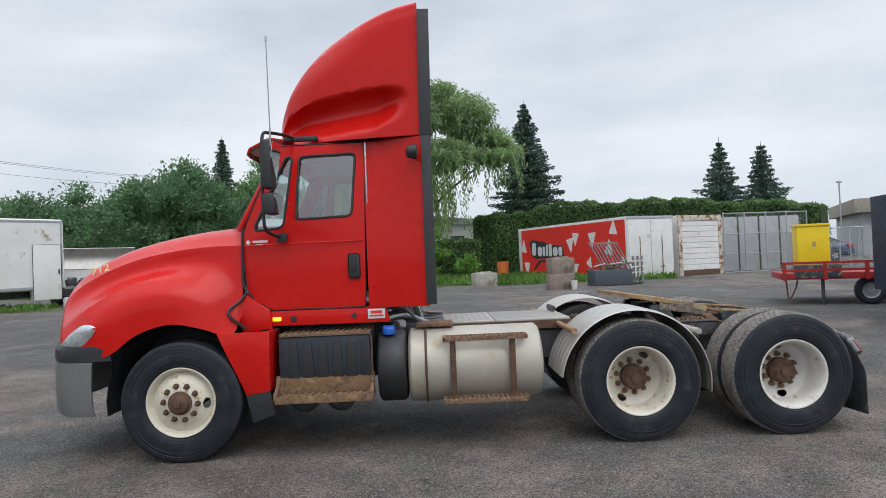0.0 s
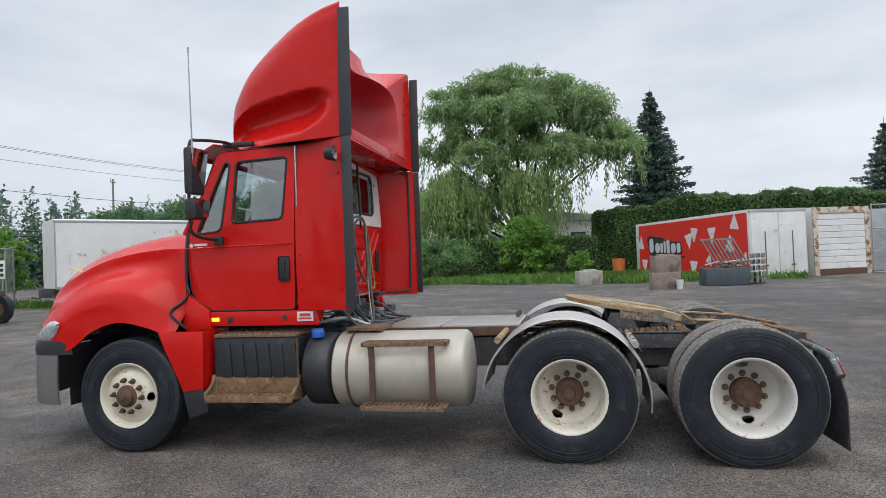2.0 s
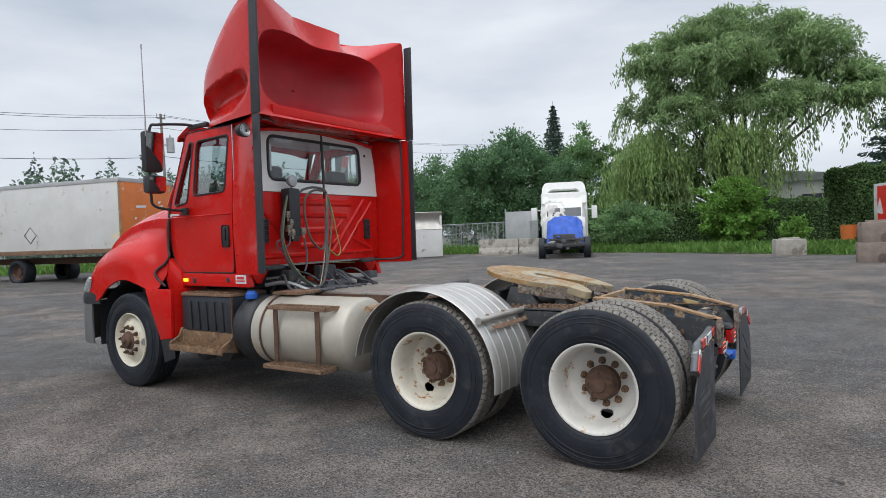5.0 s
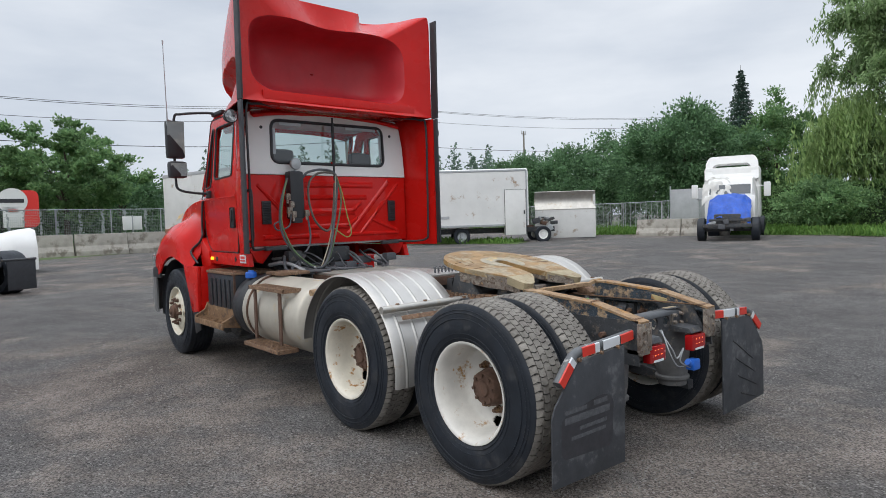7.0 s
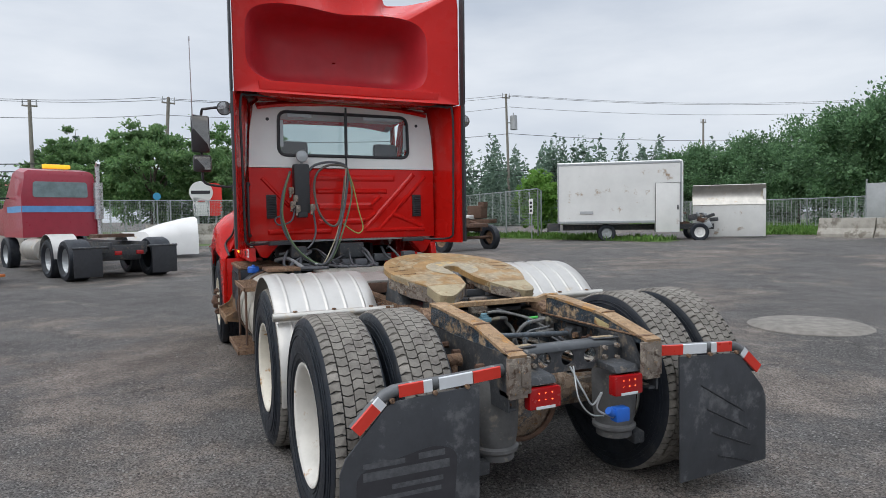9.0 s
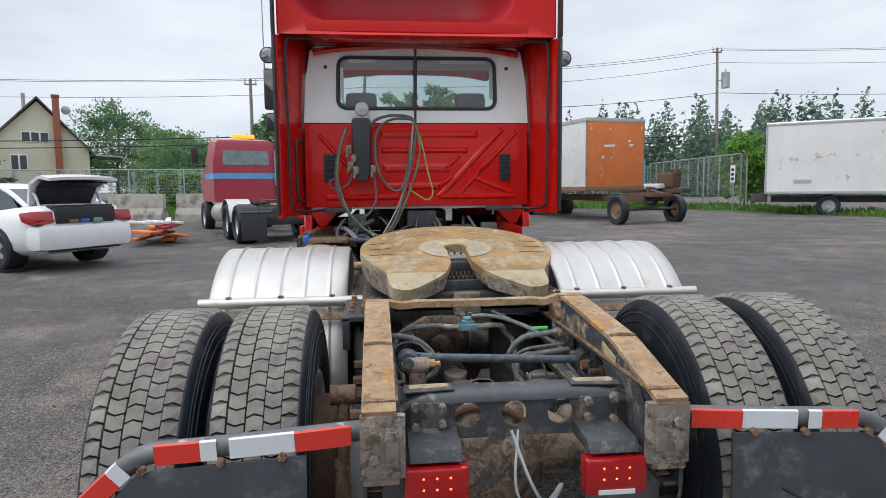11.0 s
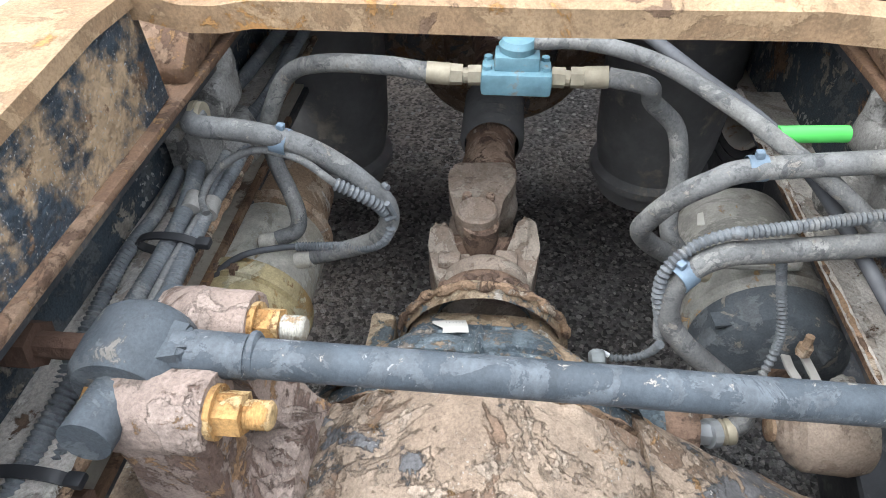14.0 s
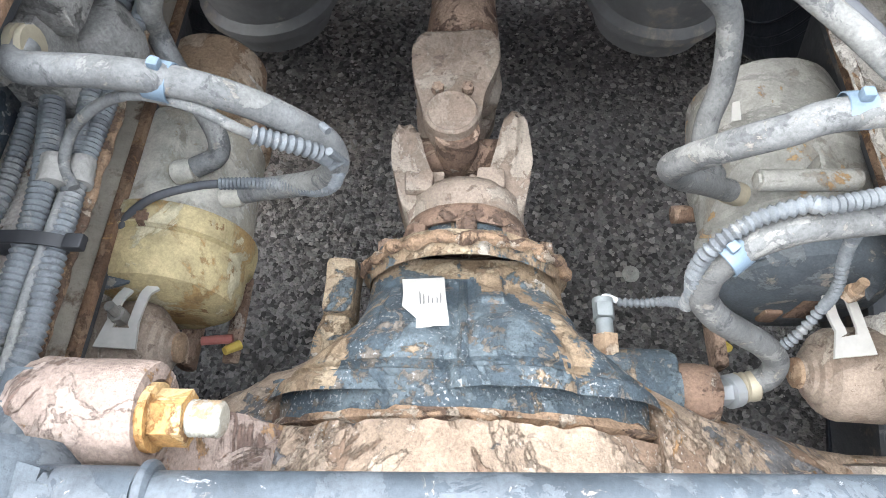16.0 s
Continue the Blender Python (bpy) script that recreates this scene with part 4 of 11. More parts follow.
for y in (-0.5, 0.5):
    bm = bmesh.new()
    box(bm, (1.25, y, 1.72), (0.5, 0.5, 0.14), 0.05)
    box(bm, (1.5, y, 1.93), (0.14, 0.48, 0.5), 0.06, Matrix.Rotation(radians(8), 4, "Y"))
    box(bm, (1.55, y, 2.25), (0.11, 0.28, 0.16), 0.05)
    span(bm, (1.05, y - 0.18, 1.3), (1.45, y + 0.18, 1.66), 0.03)
    part("seat", bm, SEAT, truck, "dark grey cloth cab seat")
bm = bmesh.new()
pts = [(1.02 + 0.10 * math.cos(a), -0.5 + 0.22 * math.sin(a), 1.98 + 0.20 * math.cos(a)) for a in (2 * math.pi * k / 24 for k in range(25))]
tube(bm, pts, 0.015, 8, False)
rod(bm, (0.85, -0.5, 1.85), (1.03, -0.5, 1.98), 0.03)
part("steering_wheel", bm, BLACK, truck)

# hood with its fenders
HOOD = [
    (-1.31, 0.36, [(0, 1.30), (0.42, 1.30), (0.66, 1.24), (0.76, 1.17), (0.95, 1.08), (1.04, 0.99), (1.06, 0.90)]),
    (-1.29, 0.36, [(0, 1.46), (0.45, 1.445), (0.70, 1.36), (0.80, 1.26), (1.0, 1.15), (1.10, 1.02), (1.11, 0.90)]),
    (-1.20, 0.34, [(0, 1.58), (0.50, 1.56), (0.75, 1.455), (0.83, 1.34), (1.05, 1.22), (1.15, 1.07), (1.155, 0.90)]),
    (-1.02, 0.28, [(0, 1.71), (0.54, 1.685), (0.80, 1.56), (0.86, 1.43), (1.09, 1.33), (1.19, 1.15), (1.19, 0.90)]),
    (-0.72, 0.16, [(0, 1.84), (0.58, 1.81), (0.845, 1.675), (0.88, 1.54), (1.10, 1.445), (1.20, 1.28), (1.205, 0.95)]),
    (-0.42, 0.08, [(0, 1.92), (0.60, 1.89), (0.88, 1.755), (0.905, 1.62), (1.095, 1.53), (1.20, 1.38), (1.21, 1.10)]),
    (-0.08, 0.02, [(0, 1.985), (0.63, 1.95), (0.915, 1.805), (0.93, 1.67), (1.08, 1.565), (1.195, 1.42), (1.21, 1.175)]),
    (0.22, 0.0, [(0, 2.02), (0.66, 1.98), (0.95, 1.825), (0.96, 1.68), (1.04, 1.55), (1.16, 1.38), (1.20, 1.12)]),
    (0.42, 0.0, [(0, 2.035), (0.68, 1.995), (0.978, 1.825), (0.988, 1.68), (1.01, 1.54), (1.06, 1.32), (1.14, 1.05)]),
    (0.50, 0.0, [(0, 2.04), (0.69, 2.0), (0.985, 1.825), (0.994, 1.68), (1.0, 1.54), (1.02, 1.36), (1.04, 1.22)]),
]
across = []
for x, k, pts in HOOD:
    pts = [(x + k * (y / 1.2) ** 3, -y, z) for y, z in pts]
    across.append(smooth_line(pts[:3], 6)[:-1] + smooth_line(pts[2:5], 6)[:-1] + smooth_line(pts[4:], 6))
along = [smooth_line([row[i] for row in across], 5) for i in range(len(across[0]))]
rows = [[along[i][j] for i in range(len(along))] for j in range(len(along[0]))]
full = [[Vector((p.x, -p.y, p.z)) for p in r[:0:-1]] + r for r in rows]
bm = bmesh.new()
grid(bm, full)
hood = part("hood", bm, RED, truck, "sloping red hood with moulded fenders", smooth=24, thick=0.02)
for s in (-1, 1):
    bm = bmesh.new()
    hose(bm, [(0.505, s * 0.965, 1.98), (0.503, s * 1.0, 1.75), (0.51, s * 1.015, 1.5), (0.535, s * 1.025, 1.42), (0.49, s * 1.05, 1.34), (0.41, s * 1.10, 1.27), (0.42, s * 1.12, 1.21), (0.54, s * 1.09, 1.10)], 0.013, 6)
    part("hood_seal", bm, BLACK, hood, "black rubber hood seal")
    bm = bmesh.new()
    prism(bm, [(0.44, 1.24), (0.52, 1.40), (0.60, 1.335), (0.735, 1.25), (0.75, 1.08), (0.50, 1.06)], "xz", s * 1.03, s * 0.9, 0.01)
    part("cowl_corner", bm, RED, truck)
    bm = bmesh.new()
    prism(bm, [(0.31, 1.075), (0.38, 0.93), (0.46, 0.76), (0.55, 0.545), (0.75, 0.57), (0.765, 1.08)], "xz", s * 1.185, s * 1.14, 0.012)
    prism(bm, [(0.72, 0.57), (0.75, 0.57), (0.765, 1.08), (0.735, 1.08)], "xz", s * 1.14, s * 0.75, 0.003)
    part("fender_panel", bm, RED, truck, "red panel behind the front wheel")
    bm = bmesh.new()
    prism(bm, [(0.545, 0.55), (0.75, 0.575), (0.79, 0.375), (0.60, 0.31)], "xz", s * 1.175, s * 1.165, 0.002)
    part("splash_flap", bm, BLACK, truck)
    # dark wheel housing
    bm = bmesh.new()
    rows = []
    for k in range(17):
        a = math.pi * (k / 16) * 1.1 - 0.15
        rows.append([(-0.03 + 0.60 * math.cos(a), s * y, 0.52 + 0.62 * math.sin(a)) for y in (1.17, 0.9, 0.62)])
    grid(bm, rows)
    span(bm, (-0.75, s * 0.6, 0.5), (0.6, s * 0.64, 1.2))
    part("wheel_housing", bm, BLACK, truck)
    # headlamp
    bm = bmesh.new()
    rows = []
    for i in range(9):
        u = i / 8
        h = 0.085 * math.sin(math.pi * min(1, max(0.02, u * 0.96 + 0.03))) ** 0.7
        cx, cz = -0.98 + 0.31 * u, 1.035 + 0.135 * u
        yy = 1.135 + 0.085 * u
        rows.append([(cx - 0.012 * math.cos(v) - 0.02 * math.cos(v) ** 2, s * (yy + 0.016 * math.cos(v)), cz + h * math.sin(v)) for v in (-1.5 + 3.0 * k / 6 for k in range(7))])
    grid(bm, rows)
    hl = part("headlamp", bm, HEADL, truck, "swept headlamp with clear lens")
    bm = bmesh.new()
    grid(bm, [[(x - 0.004, y + s * 0.006, z) for x, y, z in r] for r in rows])
    part("lens", bm, GLASS_C, hl)
# bumper
PLAN = [(-0.56, 1.2), (-0.80, 1.205), (-0.97, 1.17), (-1.10, 1.05), (-1.22, 0.85), (-1.31, 0.5), (-1.34, 0.2)]
half = smooth_line([(x, -y, 0) for x, y in PLAN], 3)
line = half + [Vector((p.x, -p.y, 0)) for p in half[::-1]]
for nm, zs, mt, lb, off in (("bumper", (0.43, 0.46, 0.66, 0.85, 0.885), BUMPER, "satin grey metal bumper", (0.02, 0, -0.012, 0, 0.005)), ("bumper_top", (0.89, 0.92, 0.99, 1.02), BLACK, "dark plastic upper bumper", (0, -0.01, 0.0, 0.03))):
    bm = bmesh.new()
    cut = line if nm == "bumper_top" else [p for p in line if p.x < -0.68]
    grid(bm, [[(p.x + o, p.y * (1 - 0.02 * abs(o) * 10), z) for p in cut] for z, o in zip(zs, off)])
    part(nm, bm, mt, truck, lb, thick=0.02)
bm = bmesh.new()
span(bm, (-1.33, -0.55, 0.95), (-1.28, 0.55, 1.42), 0.02)
part("grille", bm, CHROME, truck)
# number on the nose
fc = bpy.data.curves.new("number", "FONT")
fc.body, fc.size, fc.extrude = "712", 0.11, 0.002
num = new("fleet_number", fc)
num.data.materials.append(surf("pale_yellow_print", (0.7, 0.55, 0.2), 0.5))
num.matrix_basis = Matrix.Translation((-0.88, -0.875, 1.61)) @ Matrix.Rotation(radians(-17), 4, "Y") @ Matrix.Rotation(radians(8), 4, "Z") @ Matrix.Rotation(radians(58), 4, "X")
num.parent = truck
tagged(num, "yellow fleet number 712")

# roof fairing
FAIR = [(0.78, 0.44, 2.82), (0.80, 0.60, 2.97), (0.86, 0.72, 3.11), (0.96, 0.83, 3.29), (1.12, 0.93, 3.48), (1.32, 1.0, 3.655), (1.52, 1.05, 3.775), (1.73, 1.09, 3.868), (1.93, 1.125, 3.93), (2.12, 1.15, 3.962)]


def cut(y):
    """How far the top rear edge is cut forward, with a hooked break."""
    if y < 0:
        return 0.34 * min(1, max(0, (1.12 + y) / 0.8))
    if y < 0.42:
        return 0.34
    if y < 0.5:
        return 0.34 + 0.13 * (y - 0.42) / 0.08
    return 0.47 - 0.2 * (y - 0.5) / 0.4 if y < 0.9 else max(0, 0.27 * (1.12 - y) / 0.22)


def ease(a, b, v):
    v = min(1, max(0, (v - a) / (b - a)))
    return v * v * (3 - 2 * v)


def along_x(line, x):
    """Height of a line of (x, z) corners at x."""
    for (a, za), (b, zb) in zip(line, line[1:]):
        if x <= b:
            return za + (zb - za) * max(0, (x - a) / (b - a))
    return line[-1][1]


DIP_TOP = [(0.78, 2.80), (0.9, 2.97), (1.1, 3.06), (1.5, 3.12), (1.8, 3.15), (1.95, 3.13), (2.06, 3.04)]
DIP_LOW = [(0.78, 2.71), (1.3, 2.72), (1.7, 2.76), (1.95, 2.87), (2.06, 3.0)]


def fair_row(x, w, zt):
    """One cross line of the fairing, from its foot to the middle of its top."""
    z0 = 2.71
    low = min(0.5, 0.7 * (zt - z0))
    z1, h = z0 + low, zt - z0 - low
    q = min(1, max(0, (x - 1.45) / 0.6))
    foot = [Vector((x, -w, z0 + low * i / 24)) for i in range(24)]
    pts = [(w, z1), (w, z1 + 0.2 * h), (w - 0.012 + 0.012 * q, z1 + 0.5 * h), (w - 0.05 + 0.045 * q, z1 + 0.76 * h), (w - 0.15 + 0.08 * q, z1 + (0.89 + 0.01 * q) * h), (w * 0.58, z1 + 0.965 * h), (w * 0.28, zt), (0, zt)]
    return foot + smooth_line([(x, -y, min(z, zt)) for y, z in pts], 8)


rows = []
for x, w, zt in FAIR:
    rows.append(fair_row(x, w, zt))
cols = [smooth_line([r[i] for r in rows], 6) for i in range(len(rows[0]))]
rows = [[c[j] for c in cols] for j in range(len(cols[0]))]
full = [r + [Vector((p.x, -p.y, p.z)) for p in r[-2::-1]] for r in rows]
for r in full:
    for p in r:
        # oval dip in each flank, and a soft crease above it
        hi, lo = along_x(DIP_TOP, p.x), along_x(DIP_LOW, p.x)
        v = min(1, max(0, (p.z - lo) / max(0.02, hi - lo)))
        d = 0.15 * math.sin(math.pi * v ** 1.5) ** 0.8 * ease(0.78, 1.0, p.x) * (1 - ease(1.75, 2.06, p.x))
        under = p.z - (3.29 + 0.72 * (p.x - 0.9))
        d -= 0.034 * ease(0.03, -0.015, under) * ease(-0.3, -0.02, under) * ease(0.84, 1.0, p.x) * (1 - ease(1.2, 1.75, p.x))
        p.y -= math.copysign(min(d, abs(p.y)), p.y) if abs(p.y) > 0.2 else 0
        t = max(0, (p.x - 1.2) / 0.92)
        up = min(1, max(0, (p.z - 3.5) / 0.28))
        k = cut(p.y) * t * t * up * up * (3 - 2 * up)
        p.x -= k
        p.z -= 0.26 * k + 0.035 * ease(0.42, 0.47, p.y) * (1 - ease(0.6, 0.95, p.y)) * t * t * up
bm = bmesh.new()
grid(bm, full)
fair = part("roof_fairing", bm, RED, truck, "tall curved red roof fairing", smooth=60, thick=0.012)
# rear rim of the fairing and the hollow inside
edge = [p.copy() for p in full[-1]]
edge += [Vector((2.12, 1.1 - 2.2 * k / 14, 2.71)) for k in range(15)]


def hollow_at(p, scale, x, dz):
    """The point of the hollow's outline in the direction of a rim point."""
    v = Vector((p.y + 0.03, p.z - 3.2))
    a, b, n = (0.85 if v.x > 0 else 1.0), (0.41 if v.y > 0 else 0.40), 4.2
    c = v.normalized()
    r = 1 / ((abs(c.x) / a) ** n + (abs(c.y) / b) ** n) ** (1 / n)
    z = 3.2 + c.y * r * scale + dz
    return Vector((x - 0.22 * max(0, c.y) ** 2 * scale ** 3, -0.03 + c.x * r * scale, z))


bm = bmesh.new()
r1 = [hollow_at(p, 1.0, 2.06, 0) for p in edge]
grid(bm, [edge, [p.lerp(q, 0.5) + Vector((-0.012, 0, 0)) for p, q in zip(edge, r1)], r1], True)
part("rear_rim", bm, RED, fair, "red rear rim of the fairing with a broken top edge", smooth=50)
bm = bmesh.new()
grid(bm, [r1] + [[hollow_at(p, k, x, dz) for p in edge] for x, k, dz in ((2.02, 0.97, 0), (1.90, 0.93, 0.0), (1.72, 0.86, 0.0), (1.58, 0.74, 0.0), (1.50, 0.55, 0.0), (1.46, 0.3, 0.0), (1.45, 0.02, 0.0))], True)
part("hollow", bm, RED_IN, fair, "dull red moulded inside of the fairing", smooth=60)
bm = bmesh.new()
prism(bm, [(2.04, 2.83), (2.10, 2.83), (2.10, 2.74), (2.02, 2.70), (1.76, 2.70), (1.76, 2.80)], "xz", -0.92, 0.92, 0.008)
span(bm, (1.74, -0.55, 2.70), (1.80, 0.75, 2.735), 0.005)
part("shelf", bm, RED, fair, "red shelf under the fairing")

# ---- tractor: chassis ----
def one(name, mat, parent, fn, label="", smooth=35, **kw):
    bm = bmesh.new()
    fn(bm)
    return part(name, bm, mat, parent, label, smooth, **kw)


def half_wrap(bm, p, q, r):
    """Tape over the rear-facing half of a round bar from p to q."""
    p, q = Vector(p), Vector(q)
    d = (q - p).normalized()
    out = (Vector((1, 0, 0)) - d * d.x).normalized()
    up = d.cross(out)
    arc_ = [out * r * k + up * u for k, u in ((0.75, -0.0275), (1, -0.024), (1, 0.024), (0.75, 0.0275))]
    grid(bm, [[p + v for v in arc_], [q + v for v in arc_]])


HANGER = surf("grey_worn_tube", (0.12, 0.125, 0.13), 0.5, metal=0.3, var=0.25, scale=12, worn=((0.3, 0.3, 0.29), 0.2, 14, 0.7))
DUSTY = surf("pale_road_dust", (0.38, 0.34, 0.28), 0.95, var=0.3, scale=9, bump=0.4, bscale=60, worn=((0.12, 0.08, 0.055), 0.3, 12, 0.9))
FLAP = surf("worn_grey_rubber_flap", (0.04, 0.0432, 0.0496), 0.65, var=0.2, scale=4, bump=0.1, bscale=30, worn=((0.085, 0.088, 0.094), 0.3, 5, 0.8))
FADED = surf("faded_print", (0.075, 0.078, 0.085), 0.8, var=0.3, scale=40)
for s in (-1, 1):
    def rail(bm):
        span(bm, (-0.95, s * 0.43, 0.64), (5.85, s * 0.42, 0.90))
        span(bm, (-0.95, s * 0.42, 0.888), (5.84, s * 0.345, 0.90), 0.003)
        span(bm, (-0.95, s * 0.42, 0.64), (5.84, s * 0.381, 0.652), 0.003)
    fr = one("frame_rail", DARK, truck, rail, "grimy black steel frame rail")
    one("rail_lip", DUSTY, fr, lambda bm: span(bm, (3.4, s * 0.418, 0.653), (5.80, s * 0.388, 0.657), 0.001), "dusty tan lower lip")
    one("rail_lip_edge", RUST, fr, lambda bm: (span(bm, (4.6, s * 0.388, 0.650), (5.80, s * 0.379, 0.661), 0.002)), "flaking rusty lip edge")
    # top flange edge, rusted, behind the fifth wheel
    one("rail_edge", RUST, fr, lambda bm: span(bm, (4.75, s * 0.425, 0.904), (5.83, s * 0.335, 0.912), 0.002))
    # ramp on the rail's end
    def ramp(bm):
        prof = [(5.87, 0.885), (5.525, 0.972), (5.06, 1.012), (4.98, 1.01)]
        rows = []
        for y in (0.43, 0.342):
            rows.append([(x, s * y, z + 0.012) for x, z in prof])
        grid(bm, rows)
    one("ramp", RUST_TAN, truck, ramp, "tan rusted steel ramp on the frame end", thick=0.014, smooth=60)
    def gusset(bm):
        prism(bm, [(5.86, 0.888), (5.525, 0.967), (5.06, 1.007), (4.985, 1.005), (4.98, 0.915), (5.83, 0.868)], "xz", s * 0.347, s * 0.357)
        prism(bm, [(5.86, 0.888), (5.525, 0.967), (5.06, 1.007), (4.985, 1.005), (4.98, 0.915), (5.83, 0.868)], "xz", s * 0.416, s * 0.426)
    one("ramp_side", BLUEBLACK, truck, gusset, "chipped dark blue ramp side plate")
    one("ramp_weld", RUST, truck, lambda bm: hose(bm, [(5.525, s * 0.345, 0.985), (5.52, s * 0.385, 0.988), (5.525, s * 0.428, 0.985)], 0.006, 6))
    # frame end plate
    def endplate(bm):
        span(bm, (5.845, s * 0.32, 0.72), (5.872, s * 0.435, 0.885), 0.004)
        span(bm, (5.77, s * 0.335, 0.70), (5.868, s * 0.43, 0.735), 0.006)
        for z in (0.775, 0.835):
            rod(bm, (5.86, s * 0.40, z), (5.885, s * 0.40, z), 0.013, seg=6)
        box(bm, (5.874, s * 0.355, 0.80), (0.008, 0.035, 0.09), 0.004)
    one("end_plate", IRON, truck, endplate, "rusty frame end casting")
    one("bracket_web", DARK, truck, lambda bm: prism(bm, [(5.86, 0.74), (5.60, 0.78), (5.50, 0.90), (5.76, 0.90)], "xz", s * 0.33, s * 0.345))
    # bolts through the rail
    for x, z in ((5.62, 0.80), (5.36, 0.82), (5.30, 0.74), (5.22, 0.835), (4.46, 0.80)):
        def bolt(bm):
            rod(bm, (x, s * 0.335, z), (x, s * 0.42, z), 0.011, seg=8)
            rod(bm, (x, s * 0.375, z), (x, s * 0.40, z), 0.02, seg=6)
            rod(bm, (x, s * 0.43, z), (x, s * 0.47, z), 0.017, seg=6)
        one("bolt", RUST_DARK, fr, bolt)
    # sliding rack beside the fifth wheel: angle, bolts, teeth
    rk = one("slider_rack", DARK, truck, lambda bm: (span(bm, (3.55, s * 0.40, 0.915), (4.86, s * 0.53, 0.935), 0.003), span(bm, (3.55, s * 0.50, 0.80), (4.86, s * 0.53, 0.93), 0.003)), "rusty slider rack beside the fifth wheel")
    for k in range(15):
        x = 3.62 + k * 0.082
        one("rack_bolt", RUST, rk, lambda bm: (lathe(bm, [(0.02, 0), (0.02, 0.003), (0.014, 0.004), (0.014, 0.016), (0.001, 0.018)], "z", (x, s * 0.495, 0.934), 6)), smooth=20)
    for k in range(24):
        x = 3.68 + k * 0.047
        one("tooth", RUST, rk, lambda bm: prism(bm, [(x, 0.934), (x + 0.008, 0.962), (x + 0.026, 0.962), (x + 0.034, 0.934)], "xz", s * 0.36, s * 0.455), smooth=20)
    one("rack_end", RUST, rk, lambda bm: prism(bm, [(4.82, 0.92), (4.82, 0.975), (4.87, 0.985), (4.95, 0.93), (4.95, 0.91)], "xz", s * 0.34, s * 0.44, 0.008))
# cross bar before the ramps
one("cross_bar", RUST_TAN, truck, lambda bm: grid(bm, [[(4.975 + dx, y, z + 0.066 + dz) for dx, dz in ((0, 0), (0.018, 0.006), (0.018, 0.03), (0, 0.036), (-0.006, 0.02))] for y, z in ((-0.43, 0.925), (-0.34, 0.925), (-0.30, 0.915), (-0.27, 0.915), (-0.24, 0.92), (0, 0.918), (0.22, 0.92), (0.28, 0.915), (0.33, 0.93), (0.43, 0.93))], True, True), "bent rusty cross bar")
# rear cross beam with three round holes
def beam(bm):
    holes = [[(y + 0.038 * math.cos(a), 0.811 + 0.038 * math.sin(a)) for a in (2 * math.pi * k / 18 for k in range(18))] for y in (-0.135, 0.0, 0.135)]
    holed(bm, [(-0.345, 0.745), (0.345, 0.745), (0.345, 0.865), (-0.345, 0.865)], holes, "yz", 5.695)
xb = one("cross_beam", DARK, truck, beam, "black rear cross beam with three round holes", thick=0.012)
def beam_top(bm):
    rows = []
    for x, z in ((5.701, 0.85), (5.698, 0.866), (5.688, 0.876), (5.672, 0.881), (5.62, 0.881), (5.608, 0.876)):
        rows.append([(x, y, z - 0.03 * max(0, (abs(y) - 0.25) / 0.1) ** 2 * (1 if x > 5.67 else 0.3)) for y in (-0.345, -0.3, -0.25, 0, 0.25, 0.3, 0.345)])
    grid(bm, rows)
one("beam_flange", surf("scuffed_dark_steel", (0.055, 0.06, 0.066), 0.42, var=0.25, scale=6, worn=((0.2, 0.19, 0.18), 0.15, 12, 0.7)), xb, beam_top, smooth=75, thick=0.012)
